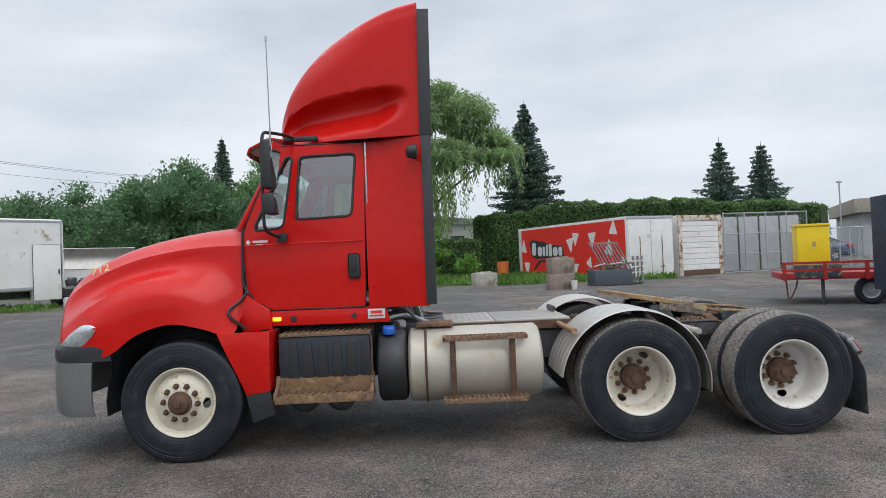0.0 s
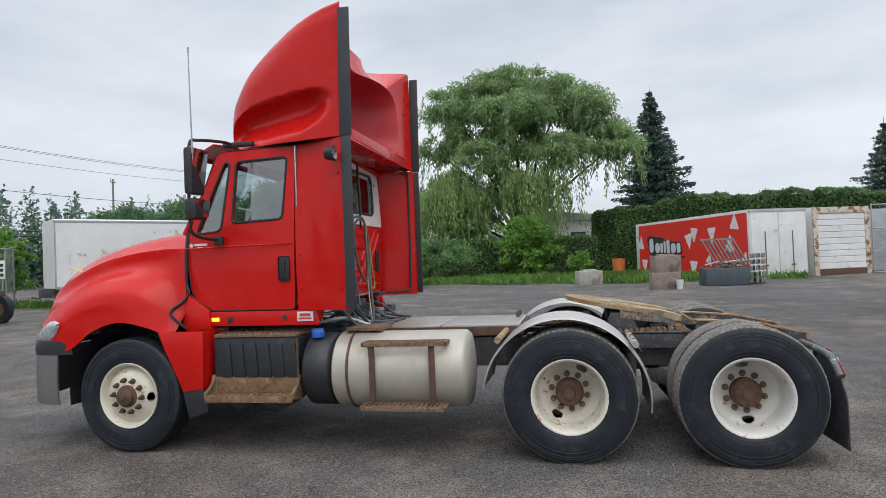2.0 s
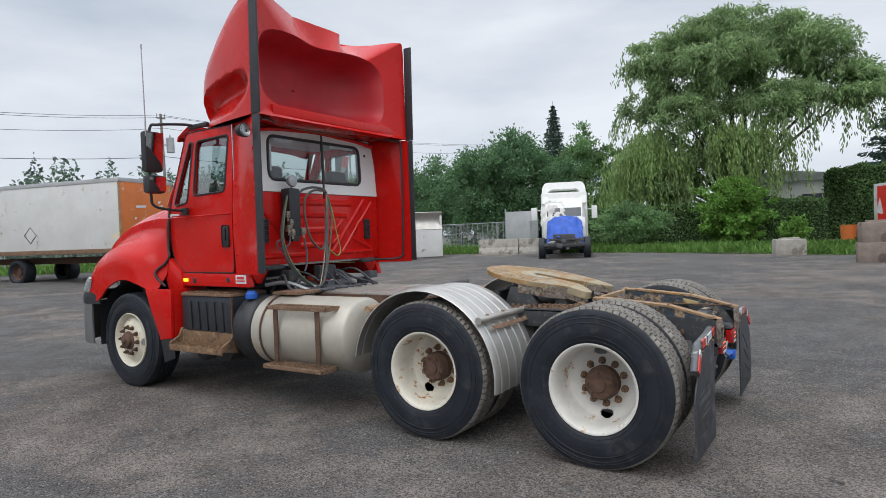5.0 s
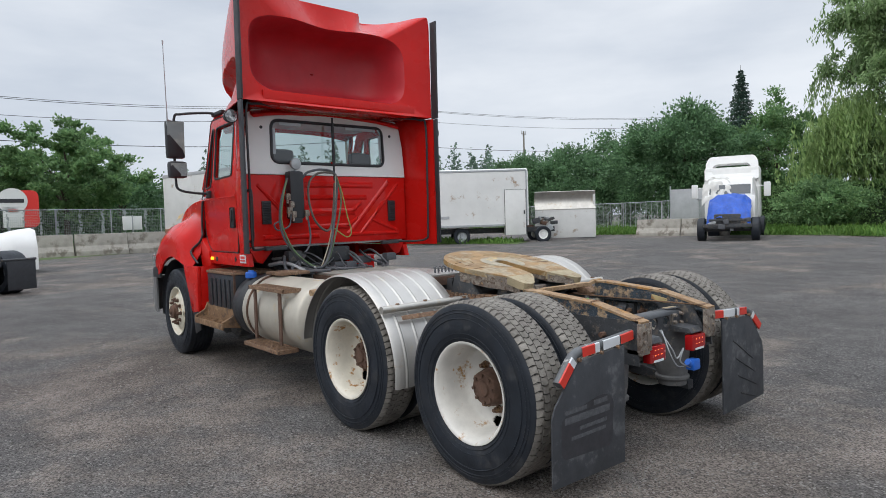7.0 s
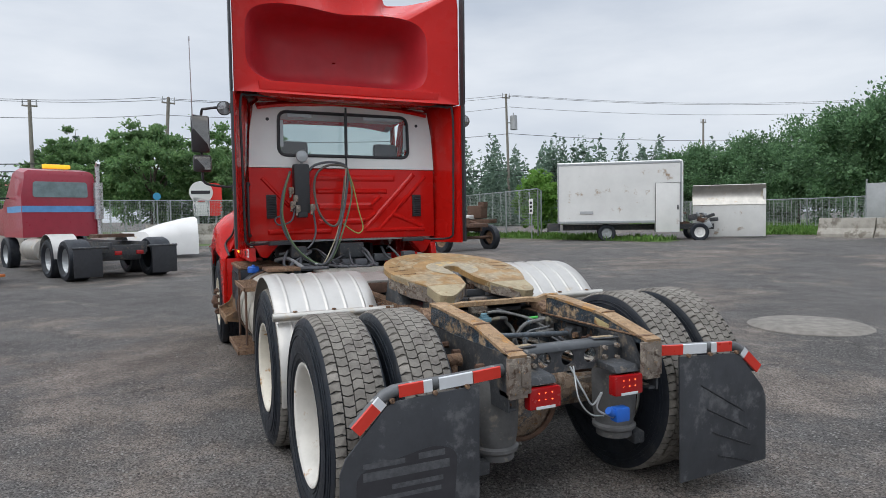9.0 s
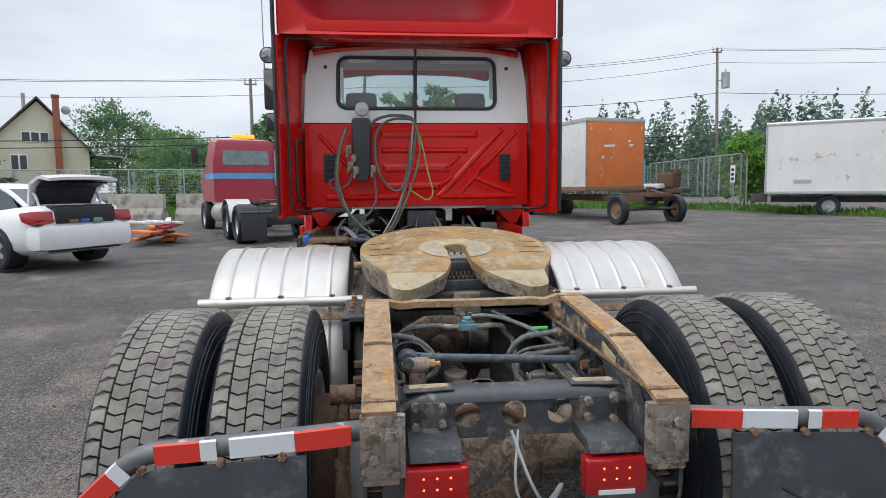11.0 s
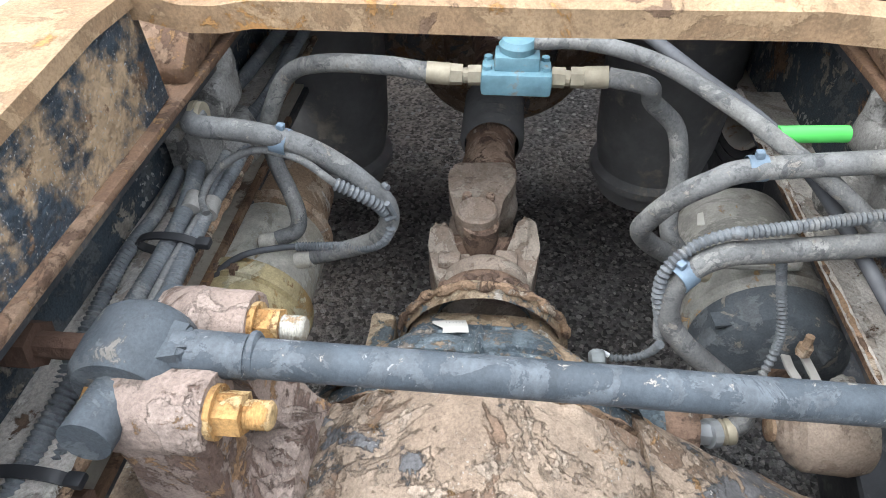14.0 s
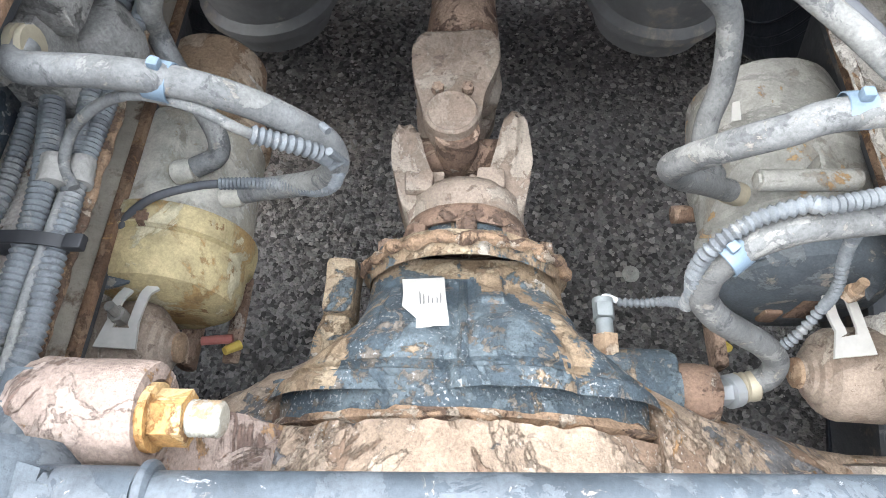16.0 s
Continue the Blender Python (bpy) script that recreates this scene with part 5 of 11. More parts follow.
for s in (-1, 1):
    one("pad", DARK, xb, lambda bm: prism(bm, [(5.622, s * 0.175), (5.682, s * 0.17), (5.70, s * 0.315), (5.628, s * 0.315)], "xy", 0.882, 0.887, 0.002), "black worn pad")
    one("pad_wear", PADW, xb, lambda bm: prism(bm, rounded([(5.632, s * 0.185), (5.665, s * 0.185), (5.675, s * 0.30), (5.638, s * 0.30)], 0.012), "xy", 0.887, 0.889), "cream worn strip on the pad")
    one("light_plate", DARK, xb, lambda bm: span(bm, (5.697, s * 0.19, 0.755), (5.707, s * 0.30, 0.855), 0.003))
    for y, z in ((0.21, 0.845), (0.21, 0.80), (0.285, 0.85), (0.285, 0.79)):
        one("beam_bolt", IRON, xb, lambda bm: (rod(bm, (5.705, s * y, z), (5.728, s * y, z), 0.012, seg=6)))
    # tail lamp
    def hood_(bm):
        prism(bm, [(5.70, 0.785), (5.83, 0.775), (5.85, 0.745), (5.70, 0.745)], "xz", s * 0.17, s * 0.31, 0.004)
    one("lamp_bracket", DARK, truck, hood_)
    tl = one("tail_lamp", LENS_RED, truck, lambda bm: box(bm, (5.835, s * 0.24, 0.685), (0.055, 0.17, 0.10), 0.012), "lit red rectangular tail lamp")
    for iy in range(3):
        for iz in range(2):
            one("lamp_dot", LED_ON, tl, lambda bm: lathe(bm, [(0.003, 0), (0.001, 0.002)], "x", (5.8635, s * 0.24 + (iy - 1) * 0.035, 0.695 + (iz - 0.5) * 0.03), 8))
    one("lamp_strip", TAPE_W, tl, lambda bm: box(bm, (5.864, s * 0.24, 0.645), (0.004, 0.10, 0.012)))
    # flap hanger bar with reflective tape
    pts = [(5.80, s * 0.43, 0.825), (5.82, s * 0.70, 0.815), (5.82, s * 0.96, 0.80), (5.825, s * 1.0, 0.785), (5.83, s * 1.06, 0.735), (5.835, s * 1.13, 0.665)]
    hb = one("flap_hanger", HANGER, truck, lambda bm: (tube(bm, pts, 0.027, 12)), "bent steel flap hanger bar")
    for a, b, mt in ((0.46, 0.60, TAPE_R), (0.60, 0.76, TAPE_W), (0.79, 0.83, TAPE_W), (0.83, 0.94, TAPE_R)):
        one("tape", mt, hb, lambda bm: half_wrap(bm, (5.8075 + 0.0125 * (a - 0.43) / 0.27 if a < 0.7 else 5.82, s * a, 0.826 - 0.047 * (a - 0.43)), (5.82, s * b, 0.826 - 0.047 * (b - 0.43)), 0.0284))
    p0, p1 = Vector(pts[3]), Vector(pts[5])
    for a, b, mt in ((0.1, 0.3, TAPE_W), (0.3, 1.0, TAPE_R)):
        one("tape", mt, hb, lambda bm: half_wrap(bm, p0.lerp(p1, a), p0.lerp(p1, b), 0.0286))
    for y in (0.63, 0.78, 0.97):
        one("hanger_bolt", RUST, hb, lambda bm: rod(bm, (5.842, s * y, 0.795 - 0.047 * (y - 0.43)), (5.86, s * y, 0.795 - 0.047 * (y - 0.43)), 0.011, seg=6))
    # mud flap
    fl = [(0.57, 0.785), (0.95, 0.765), (1.0, 0.745), (1.17, 0.56), (1.195, 0.50), (1.20, 0.15), (0.58, 0.13)]
    mud = one("mud_flap", FLAP, truck, lambda bm: prism(bm, [(s * y, z) for y, z in fl], "yz", 5.842, 5.852, 0.002), "black rubber mud flap hanging behind the wheels")
    if s < 0:
        for y0, y1, z, h in ((-1.10, -0.92, 0.505, 0.022), (-0.86, -0.74, 0.51, 0.026), (-1.10, -0.72, 0.455, 0.036), (-0.98, -0.75, 0.405, 0.02), (-1.05, -0.76, 0.365, 0.018)):
            one("print_bar", FADED, mud, lambda bm: span(bm, (5.852, y0, z), (5.8545, y1, z + h)), "faded print drawn as a bar")
        one("smudge", INK, mud, lambda bm: prism(bm, rounded([(-1.13, 0.28), (-0.70, 0.26), (-0.68, 0.52), (-0.78, 0.56), (-0.95, 0.53), (-1.13, 0.49)], 0.05), "yz", 5.852, 5.8533))
    else:
        for k in range(4):
            one("flap_rib", BLACK, mud, lambda bm: tube(bm, [(5.853, 0.72 + 0.04 * k, 0.62 - 0.13 * k), (5.853, 1.02 + 0.03 * k, 0.45 - 0.1 * k)], 0.004, 5))
    # rear air springs and drums
    def bag(bm, x, y, z0, z1, r):
        lathe(bm, [(0.02, z0 - 0.03), (r * 0.8, z0 - 0.03), (r * 0.82, z0), (r * 0.98, z0 + 0.015), (r * 0.98, z0 + 0.03), (r * 0.86, z0 + 0.04), (r * 0.95, z0 + 0.10), (r, (z0 + z1) / 2 + 0.03), (r, z1 - 0.06), (r * 0.93, z1 - 0.01), (r * 0.93, z1), (0.02, z1 + 0.001)], "z", (x, y, 0), 28)
    one("air_spring", BAG, truck, lambda bm: bag(bm, 5.60, s * 0.36, 0.38, 0.74, 0.115), "black rubber suspension air spring")
    one("air_spring", BAG, truck, lambda bm: bag(bm, 4.36, -0.385 if s < 0 else 0.29, 0.40, 0.80, 0.125), "black rubber suspension air spring")
    for x in (3.905, 5.225):
        one("brake_drum", RUST_DARK, truck, lambda bm: lathe(bm, [(0.03, s * 0.52), (0.21, s * 0.52), (0.21, s * 0.60), (0.2, s * 0.68), (0.15, s * 0.70)], "y", (x, 0, 0.52), 32), "rusty brake drum")
        one("axle_tube", IRON, truck, lambda bm: box(bm, (x, s * 0.36, 0.50), (0.14, 0.36, 0.15), 0.03), "rusty axle housing")
    one("trailing_arm", DARK, truck, lambda bm: prism(bm, [(4.55, 0.60), (4.66, 0.62), (5.2, 0.44), (5.68, 0.36), (5.68, 0.30), (5.15, 0.36), (4.6, 0.50)], "xz", s * 0.43, s * 0.50, 0.01))
    one("shock_absorber", RUST, truck, lambda bm: (rod(bm, (5.50, s * 0.50, 0.36), (5.46, s * 0.50, 0.60), 0.032), rod(bm, (5.46, s * 0.50, 0.60), (5.43, s * 0.50, 0.82), 0.02), rod(bm, (5.43, s * 0.46, 0.80), (5.43, s * 0.54, 0.80), 0.032)), "rusty shock absorber with a white sleeve")
one("data_plate", OCHRE, truck, lambda bm: box(bm, (5.52, 0.343, 0.925), (0.12, 0.004, 0.035), 0.002, Matrix.Rotation(radians(12), 4, "Y")), "yellow data plate drawn plain")
def pigtail(bm):
    hose(bm, [(5.74, -0.02, 0.78), (5.80, 0.02, 0.66), (5.81, 0.06, 0.60), (5.83, 0.10, 0.66), (5.82, 0.08, 0.58), (5.84, 0.16, 0.53)], 0.005, 6)
    hose(bm, [(5.74, 0.0, 0.78), (5.81, -0.02, 0.64), (5.82, 0.04, 0.56), (5.82, 0.12, 0.54)], 0.004, 6)
one("loose_wires", GALV, truck, pigtail)
one("blue_plug", BLUE, truck, lambda bm: (box(bm, (5.84, 0.20, 0.545), (0.06, 0.08, 0.07), 0.012), rod(bm, (5.84, 0.16, 0.55), (5.84, 0.13, 0.57), 0.02)), "blue trailer plug")

# ---- fifth wheel ----
def fz(x):
    return 1.163 - 0.17 * (x - 4.36) if x < 4.74 else 1.0984 - 0.30 * (x - 4.74)


def front_arc():
    return [(4.36 + 0.47 * math.cos(a), 0.465 * math.sin(a)) for a in (math.radians(75 + 210 * k / 26) for k in range(27))]


arc = front_arc()
SLOT = [(4.74, -0.085), (4.60, -0.05), (4.40, -0.045), (4.35, -0.055), (4.315, -0.04), (4.30, 0.0), (4.315, 0.04), (4.35, 0.055), (4.40, 0.045), (4.60, 0.05), (4.74, 0.085)]
outline = arc + [(4.60, -0.41), (4.74, -0.345)] + SLOT + [(4.74, 0.345), (4.60, 0.41)]
def plate(bm):
    holed(bm, outline, [], "xy", lambda u, v: fz(u))
fw = one("fifth_wheel", GREASE, truck, plate, "fifth wheel plate with ochre grease and worn centre", thick=0.036, smooth=30)
for s in (-1, 1):
    def ramp5(bm):
        poly = [(4.742, s * 0.345), (4.742, s * 0.085), (4.79, s * 0.12), (4.84, s * 0.17), (4.885, s * 0.215), (4.905, s * 0.25), (4.905, s * 0.285), (4.885, s * 0.32), (4.85, s * 0.335)]
        holed(bm, poly, [], "xy", lambda u, v: fz(u))
    one("pickup_ramp", CREAM, fw, ramp5, "cream greased pickup ramp", thick=0.055, smooth=30)
    def skirt(bm):
        rows = []
        line_ = [(4.36, 0.465), (4.5, 0.44), (4.60, 0.41), (4.742, 0.345), (4.84, 0.335)]
        for x, y in line_:
            rows.append([(x, s * y, fz(x) - 0.01), (x, s * (y - 0.01), fz(x) - 0.11 + 0.05 * max(0, x - 4.6))])
        grid(bm, rows)
        inner = [(4.45, 0.05), (4.60, 0.055), (4.742, 0.088), (4.79, 0.123), (4.84, 0.173), (4.882, 0.217)]
        grid(bm, [[(x, s * y, fz(x) - 0.01), (x + 0.01, s * (y + 0.012), fz(x) - 0.075 + 0.12 * max(0, x - 4.75))] for x, y in inner])
    one("plate_skirt", IRON, fw, skirt, thick=0.012)
    one("pivot_bracket", DARK, fw, lambda bm: prism(bm, [(4.22, 0.94), (4.28, 1.10), (4.44, 1.10), (4.52, 0.94)], "xz", s * 0.36, s * 0.44, 0.01))
    for r_, a0, a1 in ((0.27, 100, 170), (0.33, 108, 165), (0.38, 112, 150)):
        one("grease_groove", CREAM, fw, lambda bm: tube(bm, [(4.36 + r_ * math.cos(math.radians(a0 + (a1 - a0) * k / 10)), s * r_ * math.sin(math.radians(a0 + (a1 - a0) * k / 10)), fz(4.36 + r_ * math.cos(math.radians(a0 + (a1 - a0) * k / 10))) + 0.0005) for k in range(11)], 0.003, 5))
    for k in range(3):
        one("grease_groove", RUST_DARK, fw, lambda bm: tube(bm, [(4.45 - 0.1 * k, s * (0.30 + 0.02 * k), fz(4.45 - 0.1 * k)), (4.47 - 0.1 * k, s * 0.42, fz(4.47 - 0.1 * k))], 0.003, 5))
worn_ring = [(4.36 + 0.175 * math.cos(a), 0.18 * math.sin(a)) for a in (math.radians(22 + 316 * k / 30) for k in range(31))]
one("worn_centre", surf("worn_grey_grease", (0.36, 0.31, 0.22), 0.5, var=0.3, scale=14, bump=0.4, bscale=40, worn=((0.5, 0.36, 0.14), 0.25, 7, 0.5)), fw, lambda bm: holed(bm, worn_ring + [(4.52, -0.052), (4.40, -0.049), (4.35, -0.059), (4.31, -0.044), (4.295, 0.0), (4.31, 0.044), (4.35, 0.059), (4.40, 0.049), (4.52, 0.052)], [], "xy", lambda u, v: fz(u) + 0.003), "worn greyish centre of the plate")
one("lock_jaw", DARK, fw, lambda bm: (span(bm, (4.26, -0.13, 1.0), (4.42, 0.13, 1.10), 0.01), rod(bm, (4.52, -0.09, 1.03), (4.52, 0.09, 1.03), 0.018), span(bm, (4.62, -0.10, 1.0), (4.65, 0.10, 1.045), 0.008)))
for k in range(7):
    one("spring_coil", RUST_DARK, fw, lambda bm: tube(bm, [(4.55 + 0.012 * math.cos(a), -0.06 + 0.02 * k, 1.05 + 0.02 * math.sin(a)) for a in (2 * math.pi * j / 10 for j in range(11))], 0.004, 5, False))
one("slider_base", DARK, fw, lambda bm: span(bm, (4.0, -0.42, 0.92), (4.72, 0.42, 0.955), 0.006), "dark sliding base under the plate")
for x0, x1, z0, z1 in ((4.62, 4.72, 0.90, 1.0), (4.05, 4.12, 0.93, 1.05)):
    one("base_rib", DARK, fw, lambda bm: span(bm, (x0, -0.33, z0), (x1, 0.33, z1), 0.012))
one("stop_block", IRON, fw, lambda bm: box(bm, (4.735, 0.0, 0.955), (0.05, 0.12, 0.10), 0.012))

# ---- rear axle, drive shaft and their lines, seen from above ----
FLAKY = coats("flaking_rust_scale", (0.33, 0.25, 0.185), [((0.22, 0.15, 0.105), 0.4, 11, 0.5), ((0.37, 0.285, 0.215), 0.42, 6, 0.7), ((0.15, 0.148, 0.15), 0.3, 8, 0.8), ((0.3, 0.18, 0.09), 0.2, 13, 0.3), ((0.4, 0.32, 0.25), 0.2, 20, 0.3)], grain=0.32, specks=((0.5, 0.47, 0.43), 0.3, 300))
CASING = coats("chipped_slate_blue_casing", (0.06, 0.08, 0.095), [((0.1, 0.125, 0.14), 0.4, 16, 0.15), ((0.25, 0.19, 0.13), 0.22, 13, 0.3), ((0.15, 0.13, 0.11), 0.25, 40, 0.2), ((0.26, 0.25, 0.23), 0.12, 30, 0.2)], rough=0.6, grain=0.35, specks=((0.36, 0.36, 0.36), 0.4, 330))
CASING_R = coats("rusted_casing", (0.28, 0.205, 0.135), [((0.35, 0.275, 0.19), 0.4, 16, 0.3), ((0.2, 0.14, 0.09), 0.3, 26, 0.3), ((0.1, 0.12, 0.13), 0.24, 15, 0.3), ((0.38, 0.34, 0.29), 0.14, 24, 0.3)], grain=0.32)
CAST = coats("brown_dusty_casting", (0.255, 0.205, 0.165), [((0.215, 0.165, 0.13), 0.36, 18, 0.2), ((0.3, 0.255, 0.21), 0.34, 9, 0.2), ((0.16, 0.12, 0.095), 0.14, 40, 0.2)], grain=0.26, relief_=0.0014, var=0.18)
SHAFT = coats("brown_rusted_shaft", (0.19, 0.125, 0.09), [((0.28, 0.2, 0.15), 0.4, 14, 0.4), ((0.12, 0.08, 0.06), 0.35, 24, 0.5), ((0.36, 0.31, 0.26), 0.12, 22, 0.3)], grain=0.32, relief_=0.003)
PINK = coats("pinkish_rust_bracket", (0.33, 0.255, 0.215), [((0.19, 0.13, 0.105), 0.3, 13, 0.4), ((0.38, 0.3, 0.255), 0.34, 16, 0.3), ((0.34, 0.21, 0.12), 0.2, 20, 0.3)], grain=0.28)
PLATE = coats("speckled_slate_frame_plate", (0.048, 0.064, 0.078), [((0.1, 0.11, 0.118), 0.36, 24, 0.2), ((0.26, 0.235, 0.2), 0.24, 18, 0.3), ((0.2, 0.12, 0.075), 0.16, 10, 0.4)], rough=0.7, grain=0.35, specks=((0.36, 0.36, 0.35), 0.5, 120))
MUD = coats("pale_dried_mud", (0.44, 0.41, 0.37), [((0.33, 0.29, 0.25), 0.3, 14, 0.3), ((0.5, 0.48, 0.44), 0.38, 9, 0.2), ((0.15, 0.1, 0.07), 0.12, 20, 0.3)], grain=0.3)
EDGE = coats("flaking_rusty_edge", (0.3, 0.2, 0.13), [((0.13, 0.085, 0.06), 0.42, 26, 0.8), ((0.4, 0.33, 0.26), 0.3, 34, 0.6)], grain=0.4, relief_=0.006)
OCHRE_C = coats("ochre_stained_band", (0.44, 0.36, 0.2), [((0.36, 0.24, 0.11), 0.4, 9, 0.3), ((0.46, 0.41, 0.28), 0.4, 13, 0.2), ((0.22, 0.13, 0.06), 0.14, 20, 0.3)], rough=0.7, grain=0.2, relief_=0.0015)
CREAM_C = coats("dusty_cream_chamber", (0.5, 0.48, 0.42), [((0.37, 0.34, 0.28), 0.42, 8, 0.15), ((0.33, 0.24, 0.15), 0.16, 12, 0.2), ((0.5, 0.48, 0.43), 0.3, 10, 0.1)], rough=0.7, grain=0.16, relief_=0.0012)
GREY_C = coats("dusty_grey_chamber", (0.3, 0.295, 0.27), [((0.37, 0.36, 0.33), 0.4, 6, 0.15), ((0.22, 0.205, 0.18), 0.26, 11, 0.15), ((0.33, 0.22, 0.12), 0.09, 14, 0.2)], rough=0.75, grain=0.18, relief_=0.0012)
ORANGE_C = coats("orange_rust_crust", (0.45, 0.26, 0.1), [((0.33, 0.17, 0.06), 0.35, 26, 0.3), ((0.52, 0.36, 0.18), 0.35, 32, 0.3), ((0.24, 0.13, 0.06), 0.12, 45, 0.3)], grain=0.3, relief_=0.0015)
CAPRUST = coats("tan_rusted_cap", (0.32, 0.225, 0.15), [((0.22, 0.14, 0.09), 0.4, 13, 0.3), ((0.4, 0.31, 0.23), 0.36, 10, 0.3), ((0.46, 0.42, 0.36), 0.12, 16, 0.2)], grain=0.28, relief_=0.002)
HOSE_C = coats("scuffed_grey_hose", (0.165, 0.168, 0.166), [((0.215, 0.215, 0.205), 0.4, 14, 0.05), ((0.115, 0.118, 0.12), 0.25, 40, 0.1), ((0.24, 0.225, 0.2), 0.12, 60, 0.1)], rough=0.7, grain=0.22, relief_=0.0012)
LOOM = coats("grey_blue_corrugated_loom", (0.145, 0.158, 0.168), [((0.19, 0.195, 0.195), 0.35, 16, 0.05), ((0.11, 0.118, 0.128), 0.28, 28, 0.1)], rough=0.65, grain=0.2, relief_=0.0008)


def crust(bm, amp=0.008, f=22, cuts=2):
    """Uneven flakes of rust: push each point out by noise in steps."""
    bmesh.ops.subdivide_edges(bm, edges=bm.edges[:], cuts=cuts, use_grid_fill=True)
    bm.normal_update()
    for v in bm.verts:
        k = noise.noise(v.co * f) + 0.5 * noise.noise(v.co * f * 2.7)
        v.co += v.normal * amp * (round(k * 3) / 3 * 0.7 + k * 0.3)


def lump(x, y, cx, cy, rx, ry, power=2.0):
    """1 in the middle of an oval falling to 0 at its edge."""
    d = (abs(x - cx) / rx) ** power + (abs(y - cy) / ry) ** power
    return (1 - d) ** 0.5 if d < 1 else 0.0


def between(v, a, b, soft=0.004):
    """1 between a and b with soft shoulders."""
    up = min(1, max(0, (v - a) / soft))
    down = min(1, max(0, (b - v) / soft))
    return up * up * (3 - 2 * up) * down * down * (3 - 2 * down)


def carrier(bm):
    """The upper side of the differential carrier: a swelling casting with ribs, pads and a gear hump."""
    yc = -0.035
    xs = [4.985, 5.0, 5.02, 5.045, 5.07, 5.10, 5.128, 5.14]
    rs = [0.094, 0.1, 0.108, 0.138, 0.166, 0.18, 0.185, 0.185]
    ws = [0.100, 0.101, 0.102, 0.104, 0.11, 0.142, 0.175, 0.18]
    rows = []
    for i in range(61):
        x = 4.985 + 0.155 * i / 60
        r, w = np.interp(x, xs, rs), np.interp(x, xs, ws)
        row = []
        for j in range(101):
            v = -1 + j / 50
            y = yc + w * v
            z = 0.535 + r * (1 - abs(v) ** 5) ** (1 / 3)
            z += 0.009 * between(y, -0.041, -0.033, 0.003) * between(x, 5.01, 5.125, 0.01)
            z += 0.007 * between(y, -0.028, 0.002) * between(x, 4.995, 5.052)
            z += 0.005 * between(y, -0.108, -0.044) * between(x, 5.022, 5.088)
            z += 0.010 * lump(x, y, 5.105, -0.085, 0.024, 0.045)
            z += 0.020 * lump(x, y, 5.13, 0.0, 0.062, 0.05)
            z += 0.008 * between(y, 0.055, 0.075, 0.006) * between(x, 4.99, 5.07, 0.01)
            z -= 0.007 * between(x, 5.117, 5.125, 0.003)
            z += 0.0016 * noise.noise((x * 90, y * 90, 0)) + 0.0007 * noise.noise((x * 260, y * 260, 3))
            row.append((x, y, z))
        rows.append(row)
    grid(bm, rows)


